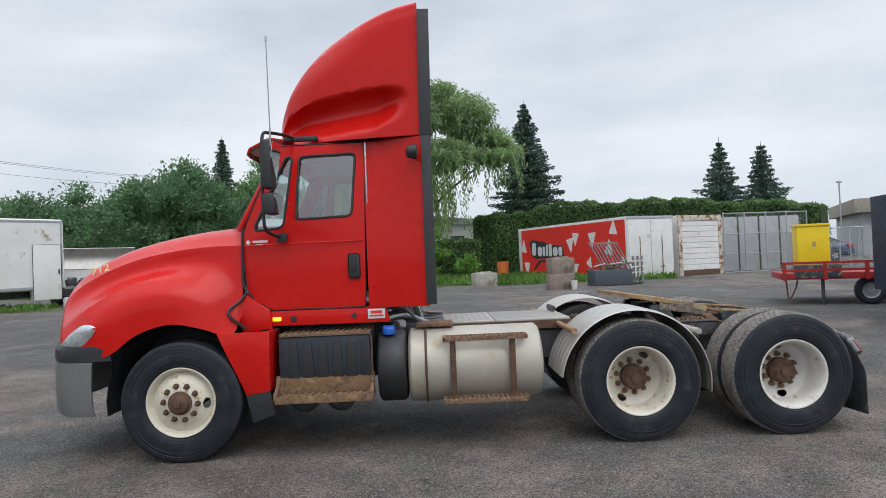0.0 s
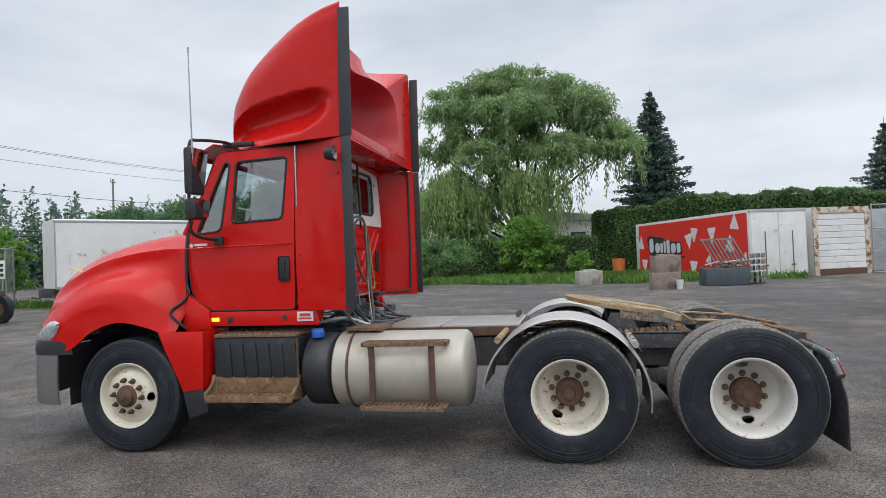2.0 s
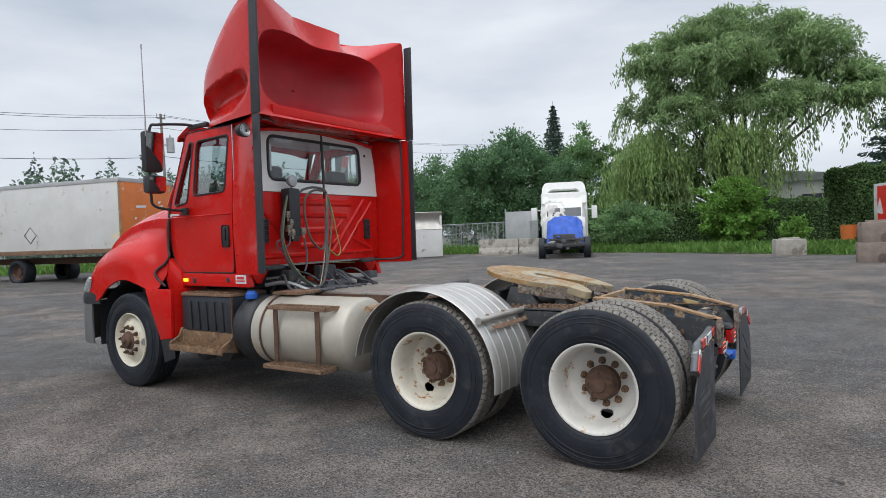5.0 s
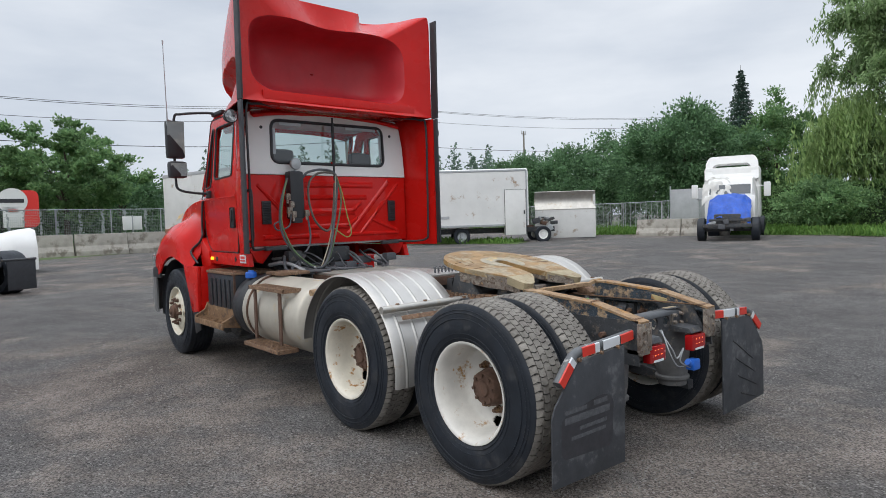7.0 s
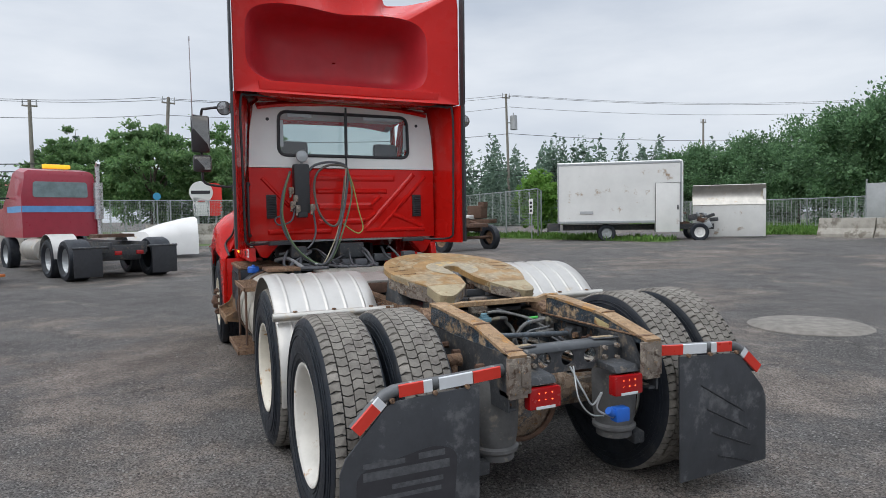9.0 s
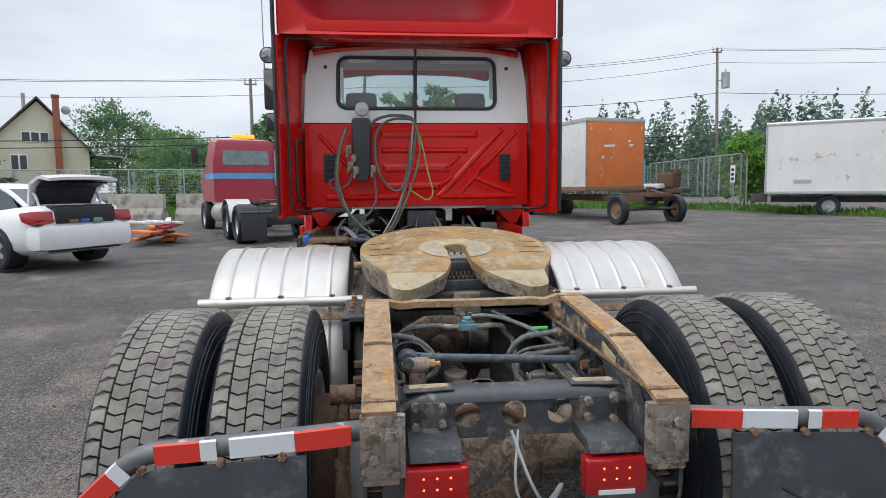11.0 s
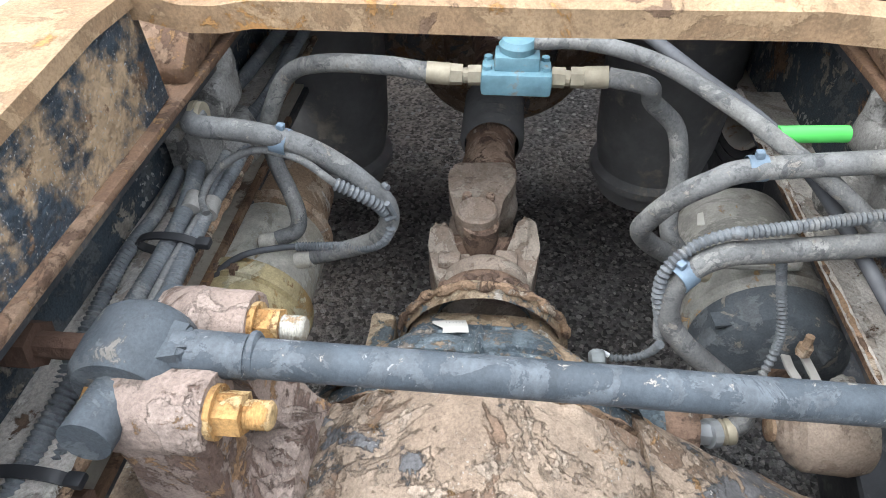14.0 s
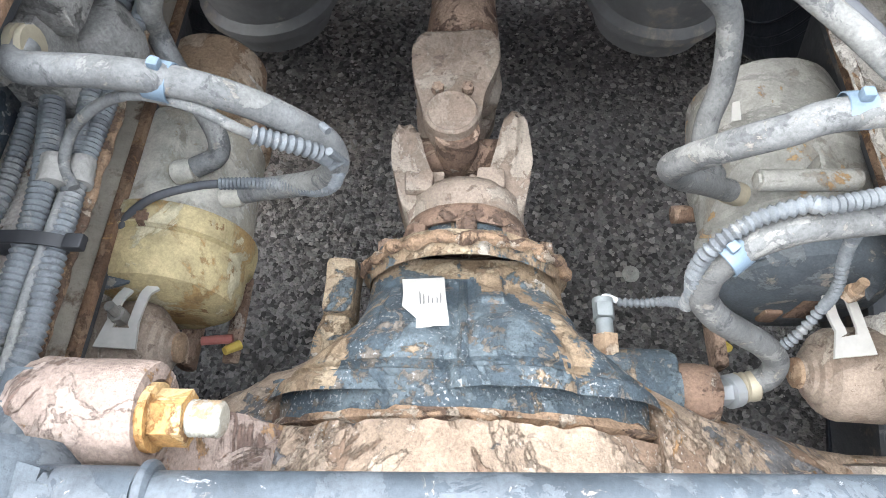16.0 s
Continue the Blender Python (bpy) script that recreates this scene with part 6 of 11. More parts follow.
def axle(x0, full):
    yc = -0.035
    # banjo: a ring-shaped swelling of the axle housing with a domed cover behind
    bj = one("axle_housing", FLAKY, truck, lambda bm: (lathe(bm, [(0.10, -0.064), (0.21, -0.064), (0.232, -0.06), (0.241, -0.03), (0.243, 0.0), (0.238, 0.05), (0.215, 0.075), (0.16, 0.11), (0.10, 0.135), (0.001, 0.14)], "x", (x0 + 0.0, yc, 0.503), 48), [tube(bm, [(x0, yc + q * 0.14, 0.54), (x0, yc + q * 0.23, 0.53), (x0, q * 0.34, 0.505), (x0, q * 0.52, 0.50)], [0.155, 0.115, 0.082, 0.078], 20) for q in (-1, 1)], crust(bm, 0.006, 30, 4) if full else 0), "axle housing covered with flaking rust", smooth=60)
    if not full:
        return
    one("cover_rim", RUST_DARK, bj, lambda bm: tube(bm, [(x0 + 0.105, yc + 0.205 * math.cos(a), 0.50 + 0.205 * math.sin(a)) for a in (2 * math.pi * k / 40 for k in range(41))], 0.014, 8, False))
    for a in (44, 66, 100, 124, 142):
        c_, s_ = math.cos(math.radians(a)), math.sin(math.radians(a))
        one("flange_bolt", CASING, bj, lambda bm: (rod(bm, (x0 - 0.098, yc + 0.204 * c_, 0.503 + 0.204 * s_), (x0 - 0.112, yc + 0.204 * c_, 0.503 + 0.204 * s_), 0.0125, seg=6), rod(bm, (x0 - 0.098, yc + 0.204 * c_, 0.503 + 0.204 * s_), (x0 - 0.101, yc + 0.204 * c_, 0.503 + 0.204 * s_), 0.017, seg=14)), smooth=20)
    diff = one("differential", CASING, bj, carrier, "chipped slate-blue differential carrier with rust stains", smooth=50)
    diff.data.materials.append(CASING_R)
    for f in diff.data.polygons:
        c = f.center
        k = max(0.9 * lump(c.x, c.y, 5.02, 0.045, 0.05, 0.045), 0.8 * lump(c.x, c.y, 5.11, -0.16, 0.05, 0.035), 0.8 * lump(c.x, c.y, 4.99, -0.035, 0.022, 0.1, 4), 0.7 * lump(c.x, c.y, 5.01, -0.013, 0.04, 0.017), 0.6 * lump(c.x, c.y, 5.09, 0.05, 0.05, 0.02))
        f.material_index = int(k + 0.32 * noise.noise(c * 60) + 0.2 * noise.noise(c * 170) > 0.42)
    one("carrier_flange", CASING, bj, lambda bm: (lathe(bm, [(0.15, -0.10), (0.212, -0.099), (0.219, -0.094), (0.221, -0.088), (0.221, -0.07)], "x", (x0, yc, 0.503), 64), crust(bm, 0.0012, 60, 1)), "chipped blue carrier flange", smooth=50)
    one("rust_seam", EDGE, bj, lambda bm: (lathe(bm, [(0.20, -0.072), (0.226, -0.071), (0.231, -0.064), (0.22, -0.06)], "x", (x0, yc, 0.503), 64), crust(bm, 0.0035, 46, 2)), "swollen flaking rust along the flange joint")
    one("lifting_ear", CASING_R, bj, lambda bm: (box(bm, (5.005, -0.163, 0.585), (0.062, 0.032, 0.05), 0.008), prism(bm, [(5.02, -0.178), (5.035, -0.15), (5.10, -0.13), (5.125, -0.20), (5.06, -0.185)], "xy", 0.53, 0.60, 0.012), crust(bm, 0.0015, 50, 2)), "chipped casting ear")
    one("bearing_cage", CASING_R, bj, lambda bm: (lathe(bm, [(0.07, -0.251), (0.098, -0.25), (0.105, -0.246), (0.107, -0.236), (0.101, -0.232), (0.1, -0.222)], "x", (x0, yc, 0.578), 48), crust(bm, 0.0016, 45, 1)), "chipped bearing cage", smooth=50)
    one("cage_scale", EDGE, bj, lambda bm: (tube(bm, [(x0 - 0.236 + 0.002 * math.sin(k), yc + 0.107 * math.cos(math.radians(a)), 0.578 + 0.107 * math.sin(math.radians(a))) for k, a in enumerate(range(12, 172, 4))], [0.003 + 0.004 * abs(math.sin(k * 0.9)) for k in range(40)], 7), crust(bm, 0.002, 60, 1)), "lifted rust scale round the cage")
    for a in (28, 60, 90, 122, 152):
        c_, s_ = math.cos(math.radians(a)), math.sin(math.radians(a))
        one("cage_bolt", SHAFT, bj, lambda bm: rod(bm, (x0 - 0.246, yc + 0.09 * c_, 0.578 + 0.09 * s_), (x0 - 0.262, yc + 0.09 * c_, 0.578 + 0.09 * s_), 0.0105, seg=6), smooth=20)
    one("pinion_neck", CASING, bj, lambda bm: lathe(bm, [(0.062, -0.24), (0.06, -0.262), (0.056, -0.275)], "x", (x0, yc, 0.60), 32))
    # lock cylinder at the side of the carrier
    lk = one("lock_housing", CASING, bj, lambda bm: (prism(bm, rounded([(5.058, 0.50), (5.06, 0.60), (5.085, 0.62), (5.128, 0.62), (5.142, 0.598), (5.143, 0.50)], 0.016, 4), "xz", 0.03, 0.166, 0.006), crust(bm, 0.0014, 60, 2)), "chipped blue lock cylinder housing", smooth=50)
    one("lock_cap", SHAFT, lk, lambda bm: (lathe(bm, [(0.001, 0.16), (0.029, 0.16), (0.03, 0.172), (0.03, 0.196), (0.027, 0.204), (0.014, 0.206)], "y", (5.104, 0, 0.588), 24), crust(bm, 0.001, 60, 1)), "rusty lock cylinder cap")
    one("lock_nut", GALV, lk, lambda bm: (rod(bm, (5.10, 0.204, 0.582), (5.098, 0.222, 0.579), 0.013, seg=6), rod(bm, (5.098, 0.222, 0.579), (5.095, 0.232, 0.577), 0.0165, seg=16)), smooth=20)
    lb = one("paper_tag", LABEL, bj, lambda bm: grid(bm, [[(5.017, -0.095, 0.648), (5.017, -0.081, 0.65), (5.016, -0.067, 0.65), (5.015, -0.055, 0.65)], [(5.045, -0.09, 0.68), (5.045, -0.078, 0.681), (5.043, -0.065, 0.68), (5.041, -0.053, 0.677)], [(5.066, -0.088, 0.704), (5.066, -0.076, 0.705), (5.064, -0.063, 0.703), (5.062, -0.051, 0.701)], [(5.08, -0.075, 0.714), (5.08, -0.075, 0.714), (5.079, -0.062, 0.714), (5.078, -0.049, 0.714)], [(5.088, -0.062, 0.718), (5.09, -0.074, 0.719), (5.088, -0.061, 0.718), (5.087, -0.048, 0.718)]]), "torn white paper tag", thick=0.0008)
    for p, q in (((5.023, -0.078, 0.655), (5.063, -0.073, 0.702)), ((5.023, -0.074, 0.655), (5.063, -0.07, 0.702)), ((5.022, -0.07, 0.654), (5.062, -0.066, 0.701)), ((5.022, -0.066, 0.654), (5.062, -0.063, 0.701)), ((5.021, -0.062, 0.653), (5.061, -0.059, 0.7)), ((5.02, -0.058, 0.652), (5.061, -0.056, 0.7))):
        one("tag_line", HOSE_C, bj, lambda bm: tube(bm, [Vector(p) + Vector((0, 0, 0.001)), Vector(q) + Vector((0, 0, 0.001))], 0.0007, 4), "faint print drawn as a bar")
    # pinion yoke, joint and shaft
    one("slinger", SHAFT, bj, lambda bm: lathe(bm, [(0.055, -0.268), (0.066, -0.264), (0.068, -0.27), (0.064, -0.284), (0.058, -0.292)], "x", (x0, yc, 0.60), 40), "rusty dust slinger")
    YOKE = [(4.955, -0.092), (4.91, -0.107), (4.867, -0.118), (4.825, -0.118), (4.816, -0.106), (4.823, -0.09), (4.864, -0.08), (4.892, -0.069), (4.899, -0.049), (4.896, -0.025), (4.88, -0.011), (4.835, -0.001), (4.801, 0.008), (4.794, 0.022), (4.816, 0.032), (4.863, 0.036), (4.907, 0.029), (4.944, 0.02)]
    yk = one("pinion_yoke", CAST, bj, lambda bm: (prism(bm, rounded(YOKE, 0.012, 3), "xy", 0.565, 0.632, 0.011), lathe(bm, [(0.03, -0.33), (0.05, -0.326), (0.062, -0.31), (0.062, -0.285)], "x", (x0, yc, 0.60), 32), crust(bm, 0.0009, 70, 1)), "dusty cast pinion yoke", smooth=60)
    for c_ in ((4.9, -0.085, 0.636), (4.894, -0.01, 0.636)):
        one("yoke_pad", CAST, yk, lambda bm: (box(bm, c_, (0.026, 0.03, 0.014), 0.005), crust(bm, 0.0006, 70, 1)))
    one("joint_cross", SHAFT, bj, lambda bm: (rod(bm, (4.84, yc - 0.065, 0.60), (4.84, yc + 0.055, 0.60), 0.021, seg=18), rod(bm, (4.84, yc - 0.012, 0.54), (4.84, yc - 0.012, 0.65), 0.025, seg=20)))
    FORK = [(4.809, -0.086), (4.837, -0.08), (4.85, -0.066), (4.852, -0.047), (4.842, -0.03), (4.82, -0.021), (4.787, -0.017), (4.747, -0.001), (4.72, 0.003), (4.688, -0.007), (4.694, -0.095), (4.727, -0.102), (4.763, -0.098)]
    fk = one("shaft_yoke", CAST, truck, lambda bm: (prism(bm, rounded(FORK, 0.01, 2), "xy", 0.626, 0.65, 0.008), prism(bm, rounded(FORK, 0.01, 2), "xy", 0.53, 0.555, 0.008), lathe(bm, [(0.02, -0.04), (0.045, -0.05), (0.05, -0.07), (0.046, -0.10)], "x", (4.80, -0.043, 0.59), 28), crust(bm, 0.0009, 70, 1)), "dusty cast shaft yoke", smooth=60)
    one("bearing_cap", CAST, fk, lambda bm: lathe(bm, [(0.029, 0.64), (0.029, 0.662), (0.0265, 0.665), (0.024, 0.6625), (0.001, 0.664)], "z", (4.826, -0.053, 0), 28))
    for c_ in ((4.789, -0.069, 0.652), (4.788, -0.036, 0.652)):
        one("cap_bolt", SHAFT, fk, lambda bm: rod(bm, c_, (c_[0], c_[1], 0.661), 0.007, seg=6), smooth=20)
    one("drive_shaft", SHAFT, truck, lambda bm: (lathe(bm, [(0.04, 0.0), (0.046, -0.02), (0.047, -0.10), (0.043, -0.14), (0.043, -0.2), (0.046, -0.21), (0.046, -0.55), (0.06, -0.6), (0.06, -0.75)], "x", (4.74, yc - 0.008, 0.59), 32), crust(bm, 0.001, 60, 1)), "rusty drive shaft", smooth=60)
    one("shaft_boot", BAG, truck, lambda bm: lathe(bm, [(0.048, -0.17)] + [(0.053 + 0.004 * (k % 2), -0.18 - 0.008 * k) for k in range(18)] + [(0.048, -0.34)], "x", (4.73, yc - 0.006, 0.59), 28), "black ribbed shaft boot")


axle(5.225, True)
axle(3.905, False)
one("front_axle", DARK, truck, lambda bm: span(bm, (-0.07, -0.95, 0.42), (0.07, 0.95, 0.52), 0.02))
BOWL = coats("dark_slate_paint", (0.075, 0.088, 0.1), [((0.11, 0.122, 0.132), 0.4, 14, 0.1), ((0.19, 0.175, 0.155), 0.14, 22, 0.15)], rough=0.6, grain=0.2, relief_=0.001)
# torque rod, its bracket, bolts and nuts
one("torque_rod", coats("dark_grey_rod_paint", (0.07, 0.085, 0.1), [((0.1, 0.115, 0.13), 0.4, 20, 0.05), ((0.3, 0.31, 0.32), 0.04, 60, 0.1), ((0.3, 0.28, 0.25), 0.04, 40, 0.05)], rough=0.5, grain=0.14, relief_=0.0008), truck, lambda bm: (rod(bm, (5.2365, -0.25, 0.8605), (5.2175, 0.35, 0.824), 0.0148, seg=28), rod(bm, (5.2365, -0.25, 0.8605), (5.2345, -0.198, 0.857), 0.0175, 0.0165, 28), tube(bm, [(5.2325 - 0.0001 * k, -0.198 + 0.002 * k, 0.857 - 0.0001 * k) for k in range(5)], [0.015, 0.0175, 0.018, 0.0175, 0.015], 28)), "dark grey torque rod across the frame")
one("rod_eye", BOWL, truck, lambda bm: (lathe(bm, [(0.018, -0.03), (0.034, -0.03), (0.04, -0.022), (0.041, 0.0), (0.04, 0.022), (0.034, 0.03), (0.018, 0.03)], "x", (5.237, -0.282, 0.848), 28), rod(bm, (5.17, -0.282, 0.838), (5.31, -0.282, 0.858), 0.018, seg=14), prism(bm, rounded([(5.218, -0.262), (5.224, -0.235), (5.249, -0.235), (5.256, -0.262)], 0.006), "xy", 0.838, 0.876, 0.006)), "black rod eye", smooth=50)
def lug(bm, x, zc):
    """A boss across the frame on a web that runs down to the axle."""
    lathe(bm, [(0.017, -0.217), (0.02, -0.212), (0.029, -0.213), (0.0305, -0.219), (0.031, -0.28), (0.028, -0.287), (0.017, -0.287), (0.017, -0.23)], "y", (x, 0, zc), 26)
    prism(bm, rounded([(-0.282, zc - 0.012), (-0.224, zc - 0.012), (-0.222, zc - 0.05), (-0.216, 0.74), (-0.17, 0.68), (-0.285, 0.62), (-0.287, 0.74)], 0.012, 3), "yz", x - 0.024, x + 0.024, 0.006)
    crust(bm, 0.0016, 50, 2)
for x, zc in ((5.186, 0.83), (5.27, 0.839)):
    one("bracket_lug", PINK, truck, lambda bm: lug(bm, x, zc), "pink-brown rust-crusted bracket boss on the axle", smooth=50)
    nut = one("nut", ORANGE_C, truck, lambda bm: (rod(bm, (x + 0.003, -0.214, zc + 0.006), (x + 0.003, -0.208, zc + 0.006), 0.0195, seg=20), rod(bm, (x + 0.003, -0.208, zc + 0.006), (x + 0.003, -0.19, zc + 0.006), 0.016, seg=6)), "orange rusted nut", smooth=20)
    one("bolt_end", CREAM_C if x < 5.2 else ORANGE_C, nut, lambda bm: tube(bm, [(x + 0.003, -0.190 + 0.0013 * k, zc + 0.006) for k in range(16)], [0.0098 + 0.0008 * (k % 2) for k in range(15)] + [0.008], 16))
    one("bolt_head", ORANGE_C, truck, lambda bm: rod(bm, (x, -0.306, zc), (x, -0.287, zc), 0.017, seg=6), smooth=20)
one("bracket_base", PINK, truck, lambda bm: (rod(bm, (5.235, -0.27, 0.63), (5.235, -0.17, 0.65), 0.085, 0.075, 20), crust(bm, 0.003, 40, 3)))
one("rod_mount", DARK, truck, lambda bm: (box(bm, (5.22, 0.40, 0.822), (0.16, 0.05, 0.10), 0.012), rod(bm, (5.185, 0.372, 0.822), (5.255, 0.372, 0.822), 0.04, seg=18), rod(bm, (5.145, 0.372, 0.822), (5.295, 0.372, 0.822), 0.02, seg=10)), "greasy rod mount on the rail")
for x in (5.155, 5.28):
    one("mount_nut", RUST, truck, lambda bm: rod(bm, (x, 0.335, 0.822), (x, 0.36, 0.822), 0.018, seg=6), smooth=20)
# brake chambers, long bodies lying along the frame
BOLT_C = surf("dull_zinc_bolt", (0.26, 0.25, 0.23), 0.6, metal=0.3, var=0.3, scale=60)
def can(bm, prof, x, y, z):
    lathe(bm, [(r, h) for h, r in prof], "x", (x, y, z), 40)
cl_ = one("brake_chamber", CREAM_C, truck, lambda bm: can(bm, [(-0.045, 0.06), (-0.04, 0.074), (-0.03, 0.079), (0.075, 0.081), (0.092, 0.082)], 4.85, -0.36, 0.572), "dusty cream brake chamber under the rail", smooth=28)
one("rusty_cap", CAPRUST, cl_, lambda bm: can(bm, [(-0.185, 0.001), (-0.18, 0.045), (-0.165, 0.06), (-0.075, 0.066), (-0.066, 0.078), (-0.058, 0.083), (-0.042, 0.083), (-0.04, 0.06)], 4.85, -0.36, 0.572), "tan rusted spring cap", smooth=28)
one("clamp_ring", OCHRE_C, cl_, lambda bm: can(bm, [(0.086, 0.08), (0.09, 0.089), (0.101, 0.0905), (0.116, 0.089), (0.12, 0.08)], 4.85, -0.36, 0.572), "ochre stained clamp ring", smooth=28)
one("front_bowl", OCHRE_C, cl_, lambda bm: can(bm, [(0.116, 0.083), (0.150, 0.082), (0.166, 0.077), (0.175, 0.06), (0.177, 0.001)], 4.85, -0.36, 0.572), "ochre stained bowl", smooth=28)
one("clamp_bolt", SHAFT, cl_, lambda bm: (rod(bm, (4.959, -0.381, 0.656), (4.96, -0.348, 0.658), 0.0055, seg=10), rod(bm, (4.959, -0.381, 0.656), (4.958, -0.376, 0.656), 0.009, seg=6), rod(bm, (4.96, -0.358, 0.658), (4.96, -0.351, 0.658), 0.009, seg=6)), smooth=20)
one("bowl_hole", INK, cl_, lambda bm: lathe(bm, [(0.003, 0), (0.001, 0.0008)], "z", (4.958, -0.363, 0.6565), 12))
cr_ = one("brake_chamber", GREY_C, truck, lambda bm: can(bm, [(-0.12, 0.001), (-0.118, 0.07), (-0.105, 0.084), (-0.07, 0.09), (-0.01, 0.094), (0.0, 0.099), (0.012, 0.099), (0.02, 0.094), (0.10, 0.093)], 4.83, 0.33, 0.56), "dusty grey brake chamber under the rail", smooth=28)
one("clamp_ring", GREY_C, cr_, lambda bm: can(bm, [(0.075, 0.092), (0.079, 0.1), (0.087, 0.1), (0.091, 0.092)], 4.83, 0.33, 0.56), smooth=50)
one("front_bowl", BOWL, cr_, lambda bm: can(bm, [(0.095, 0.092), (0.15, 0.09), (0.165, 0.07), (0.168, 0.001)], 4.83, 0.33, 0.56), "dark grey bowl", smooth=50)
one("boss", GREY_C, cr_, lambda bm: (lathe(bm, [(0.018, 0), (0.017, 0.008), (0.009, 0.01), (0.009, 0.016), (0.001, 0.017)], "z", (4.703, 0.313, 0), 16)))
one("spring_bolt", GREY_C, cr_, lambda bm: (rod(bm, (4.915, 0.247, 0.675), (4.912, 0.343, 0.675), 0.0108, seg=18), rod(bm, (4.915, 0.244, 0.675), (4.915, 0.248, 0.675), 0.0085, seg=6)))
one("fin", GREY_C, cr_, lambda bm: prism(bm, [(4.883, 0.312), (4.882, 0.316), (4.904, 0.316), (4.904, 0.31)], "xy", 0.64, 0.676))
one("bowl_hole", INK, cr_, lambda bm: lathe(bm, [(0.003, 0), (0.001, 0.001)], "z", (4.81, 0.277, 0), 12))
one("chamber_tag", LABEL, cr_, lambda bm: prism(bm, [(4.802, 0.25), (4.799, 0.258), (4.825, 0.255), (4.828, 0.244)], "xy", 0.654, 0.6555), "small worn paper tag", smooth=0)
one("rusty_rod", SHAFT, truck, lambda bm: (rod(bm, (4.852, 0.227, 0.5), (4.848, 0.292, 0.5), 0.0105, seg=14), rod(bm, (4.852, 0.226, 0.5), (4.851, 0.244, 0.5), 0.0115, seg=14)))
# straps, bushings and their clips
for sgn, name, pts in ((-1, "mount_strap", [(4.985, -0.327, 0.585), (4.997, -0.35, 0.605), (5.015, -0.371, 0.62), (5.026, -0.399, 0.62), (5.041, -0.412, 0.612), (5.061, -0.415, 0.6), (5.077, -0.424, 0.57)]), (1, "mount_strap", [(4.965, 0.245, 0.6), (4.961, 0.293, 0.607), (4.966, 0.33, 0.607), (4.978, 0.359, 0.6), (4.999, 0.379, 0.58)])):
    line_ = [p + Vector((0, 0, 0.02)) for p in smooth_line(pts, 6)]
    def strap(bm):
        rows = []
        for i, p in enumerate(line_):
            d = (line_[min(i + 1, len(line_) - 1)] - line_[max(i - 1, 0)]).normalized()
            n = Vector((0, 0, 1)).cross(d).normalized()
            rows.append([p + n * 0.011 + Vector((0, 0, 0.002)), p + n * 0.011 - Vector((0, 0, 0.002)), p - n * 0.011 - Vector((0, 0, 0.002)), p - n * 0.011 + Vector((0, 0, 0.002))])
        grid(bm, rows, True, True)
    one(name, BOWL, truck, strap, "black steel mounting strap")
CLIP_M = surf("dull_silver_clip", (0.5, 0.49, 0.46), 0.5, metal=0.3, var=0.15, scale=30)
def bush(bm, x, y, z, s):
    lathe(bm, [(0.001, s * 0.050), (0.013, s * 0.050), (0.015, s * 0.044), (0.021, s * 0.042), (0.023, s * 0.038), (0.029, s * 0.036), (0.031, s * 0.030), (0.041, s * 0.026), (0.047, s * 0.016), (0.049, s * -0.03), (0.044, s * -0.05)], "y", (x, y, z), 30)
for s, x, y, z, bolt_, u in ((-1, 5.067, -0.375, 0.578, (5.055, -0.364, 0.638), [[(5.025, -0.364, 0.632), (5.04, -0.37, 0.636), (5.061, -0.37, 0.636)], [(5.022, -0.337, 0.632), (5.033, -0.344, 0.636), (5.062, -0.348, 0.636)]]), (1, 5.07, 0.355, 0.556, (5.014, 0.333, 0.625), [[(5.011, 0.318, 0.62), (5.034, 0.314, 0.627), (5.051, 0.317, 0.628)], [(5.007, 0.34, 0.62), (5.027, 0.337, 0.627), (5.047, 0.338, 0.628)]])):
    b = one("bushing", CAST, truck, lambda bm: (bush(bm, x, y, z, -s), crust(bm, 0.0008, 60, 1)), "dusty suspension bushing", smooth=28)
    one("bushing_bolt", CAPRUST, b, lambda bm: lathe(bm, [(0.016, -s * 0.048), (0.0155, -s * 0.052), (0.009, -s * 0.054), (0.001, -s * 0.055)], "y", (x, y, z), 24))
    def bent_clip(bm):
        a_, b_ = smooth_line(u[0], 5), smooth_line(u[1], 5)
        end = [Vector((u[1][2][0] + 0.016, u[1][2][1] + 0.002, u[1][2][2] - 0.002)), Vector((u[0][2][0] + 0.016, u[0][2][1] - 0.006, u[0][2][2] - 0.002))]
        outer = a_ + end[::-1] + b_[::-1]
        rows = []
        for k, p in enumerate(outer):
            d = (outer[min(k + 1, len(outer) - 1)] - outer[max(k - 1, 0)]).normalized()
            n = Vector((-d.y, d.x, 0)).normalized() * (0.0055 if k < len(a_) or k >= len(a_) + 2 else 0.013)
            rows.append([p + n, p - n * 0.8])
        grid(bm, rows)
    one("silver_clip", CLIP_M, b, bent_clip, "bent silver clip", thick=0.003, smooth=60)
    one("clip_bolt", BOLT_C if s < 0 else CAPRUST, b, lambda bm: (rod(bm, (bolt_[0], bolt_[1], 0.628), (bolt_[0], bolt_[1], 0.642), 0.0085, seg=6), rod(bm, (bolt_[0], bolt_[1], 0.640), (bolt_[0] - 0.002, bolt_[1], 0.656), 0.005, seg=10)), smooth=20)
    one("caked_mud", MUD, b, lambda bm: (box(bm, (x - 0.02, y + s * 0.035, z + 0.01), (0.07, 0.03, 0.06), 0.012), crust(bm, 0.005, 55, 3)), "caked mud beside the bushing", smooth=60)
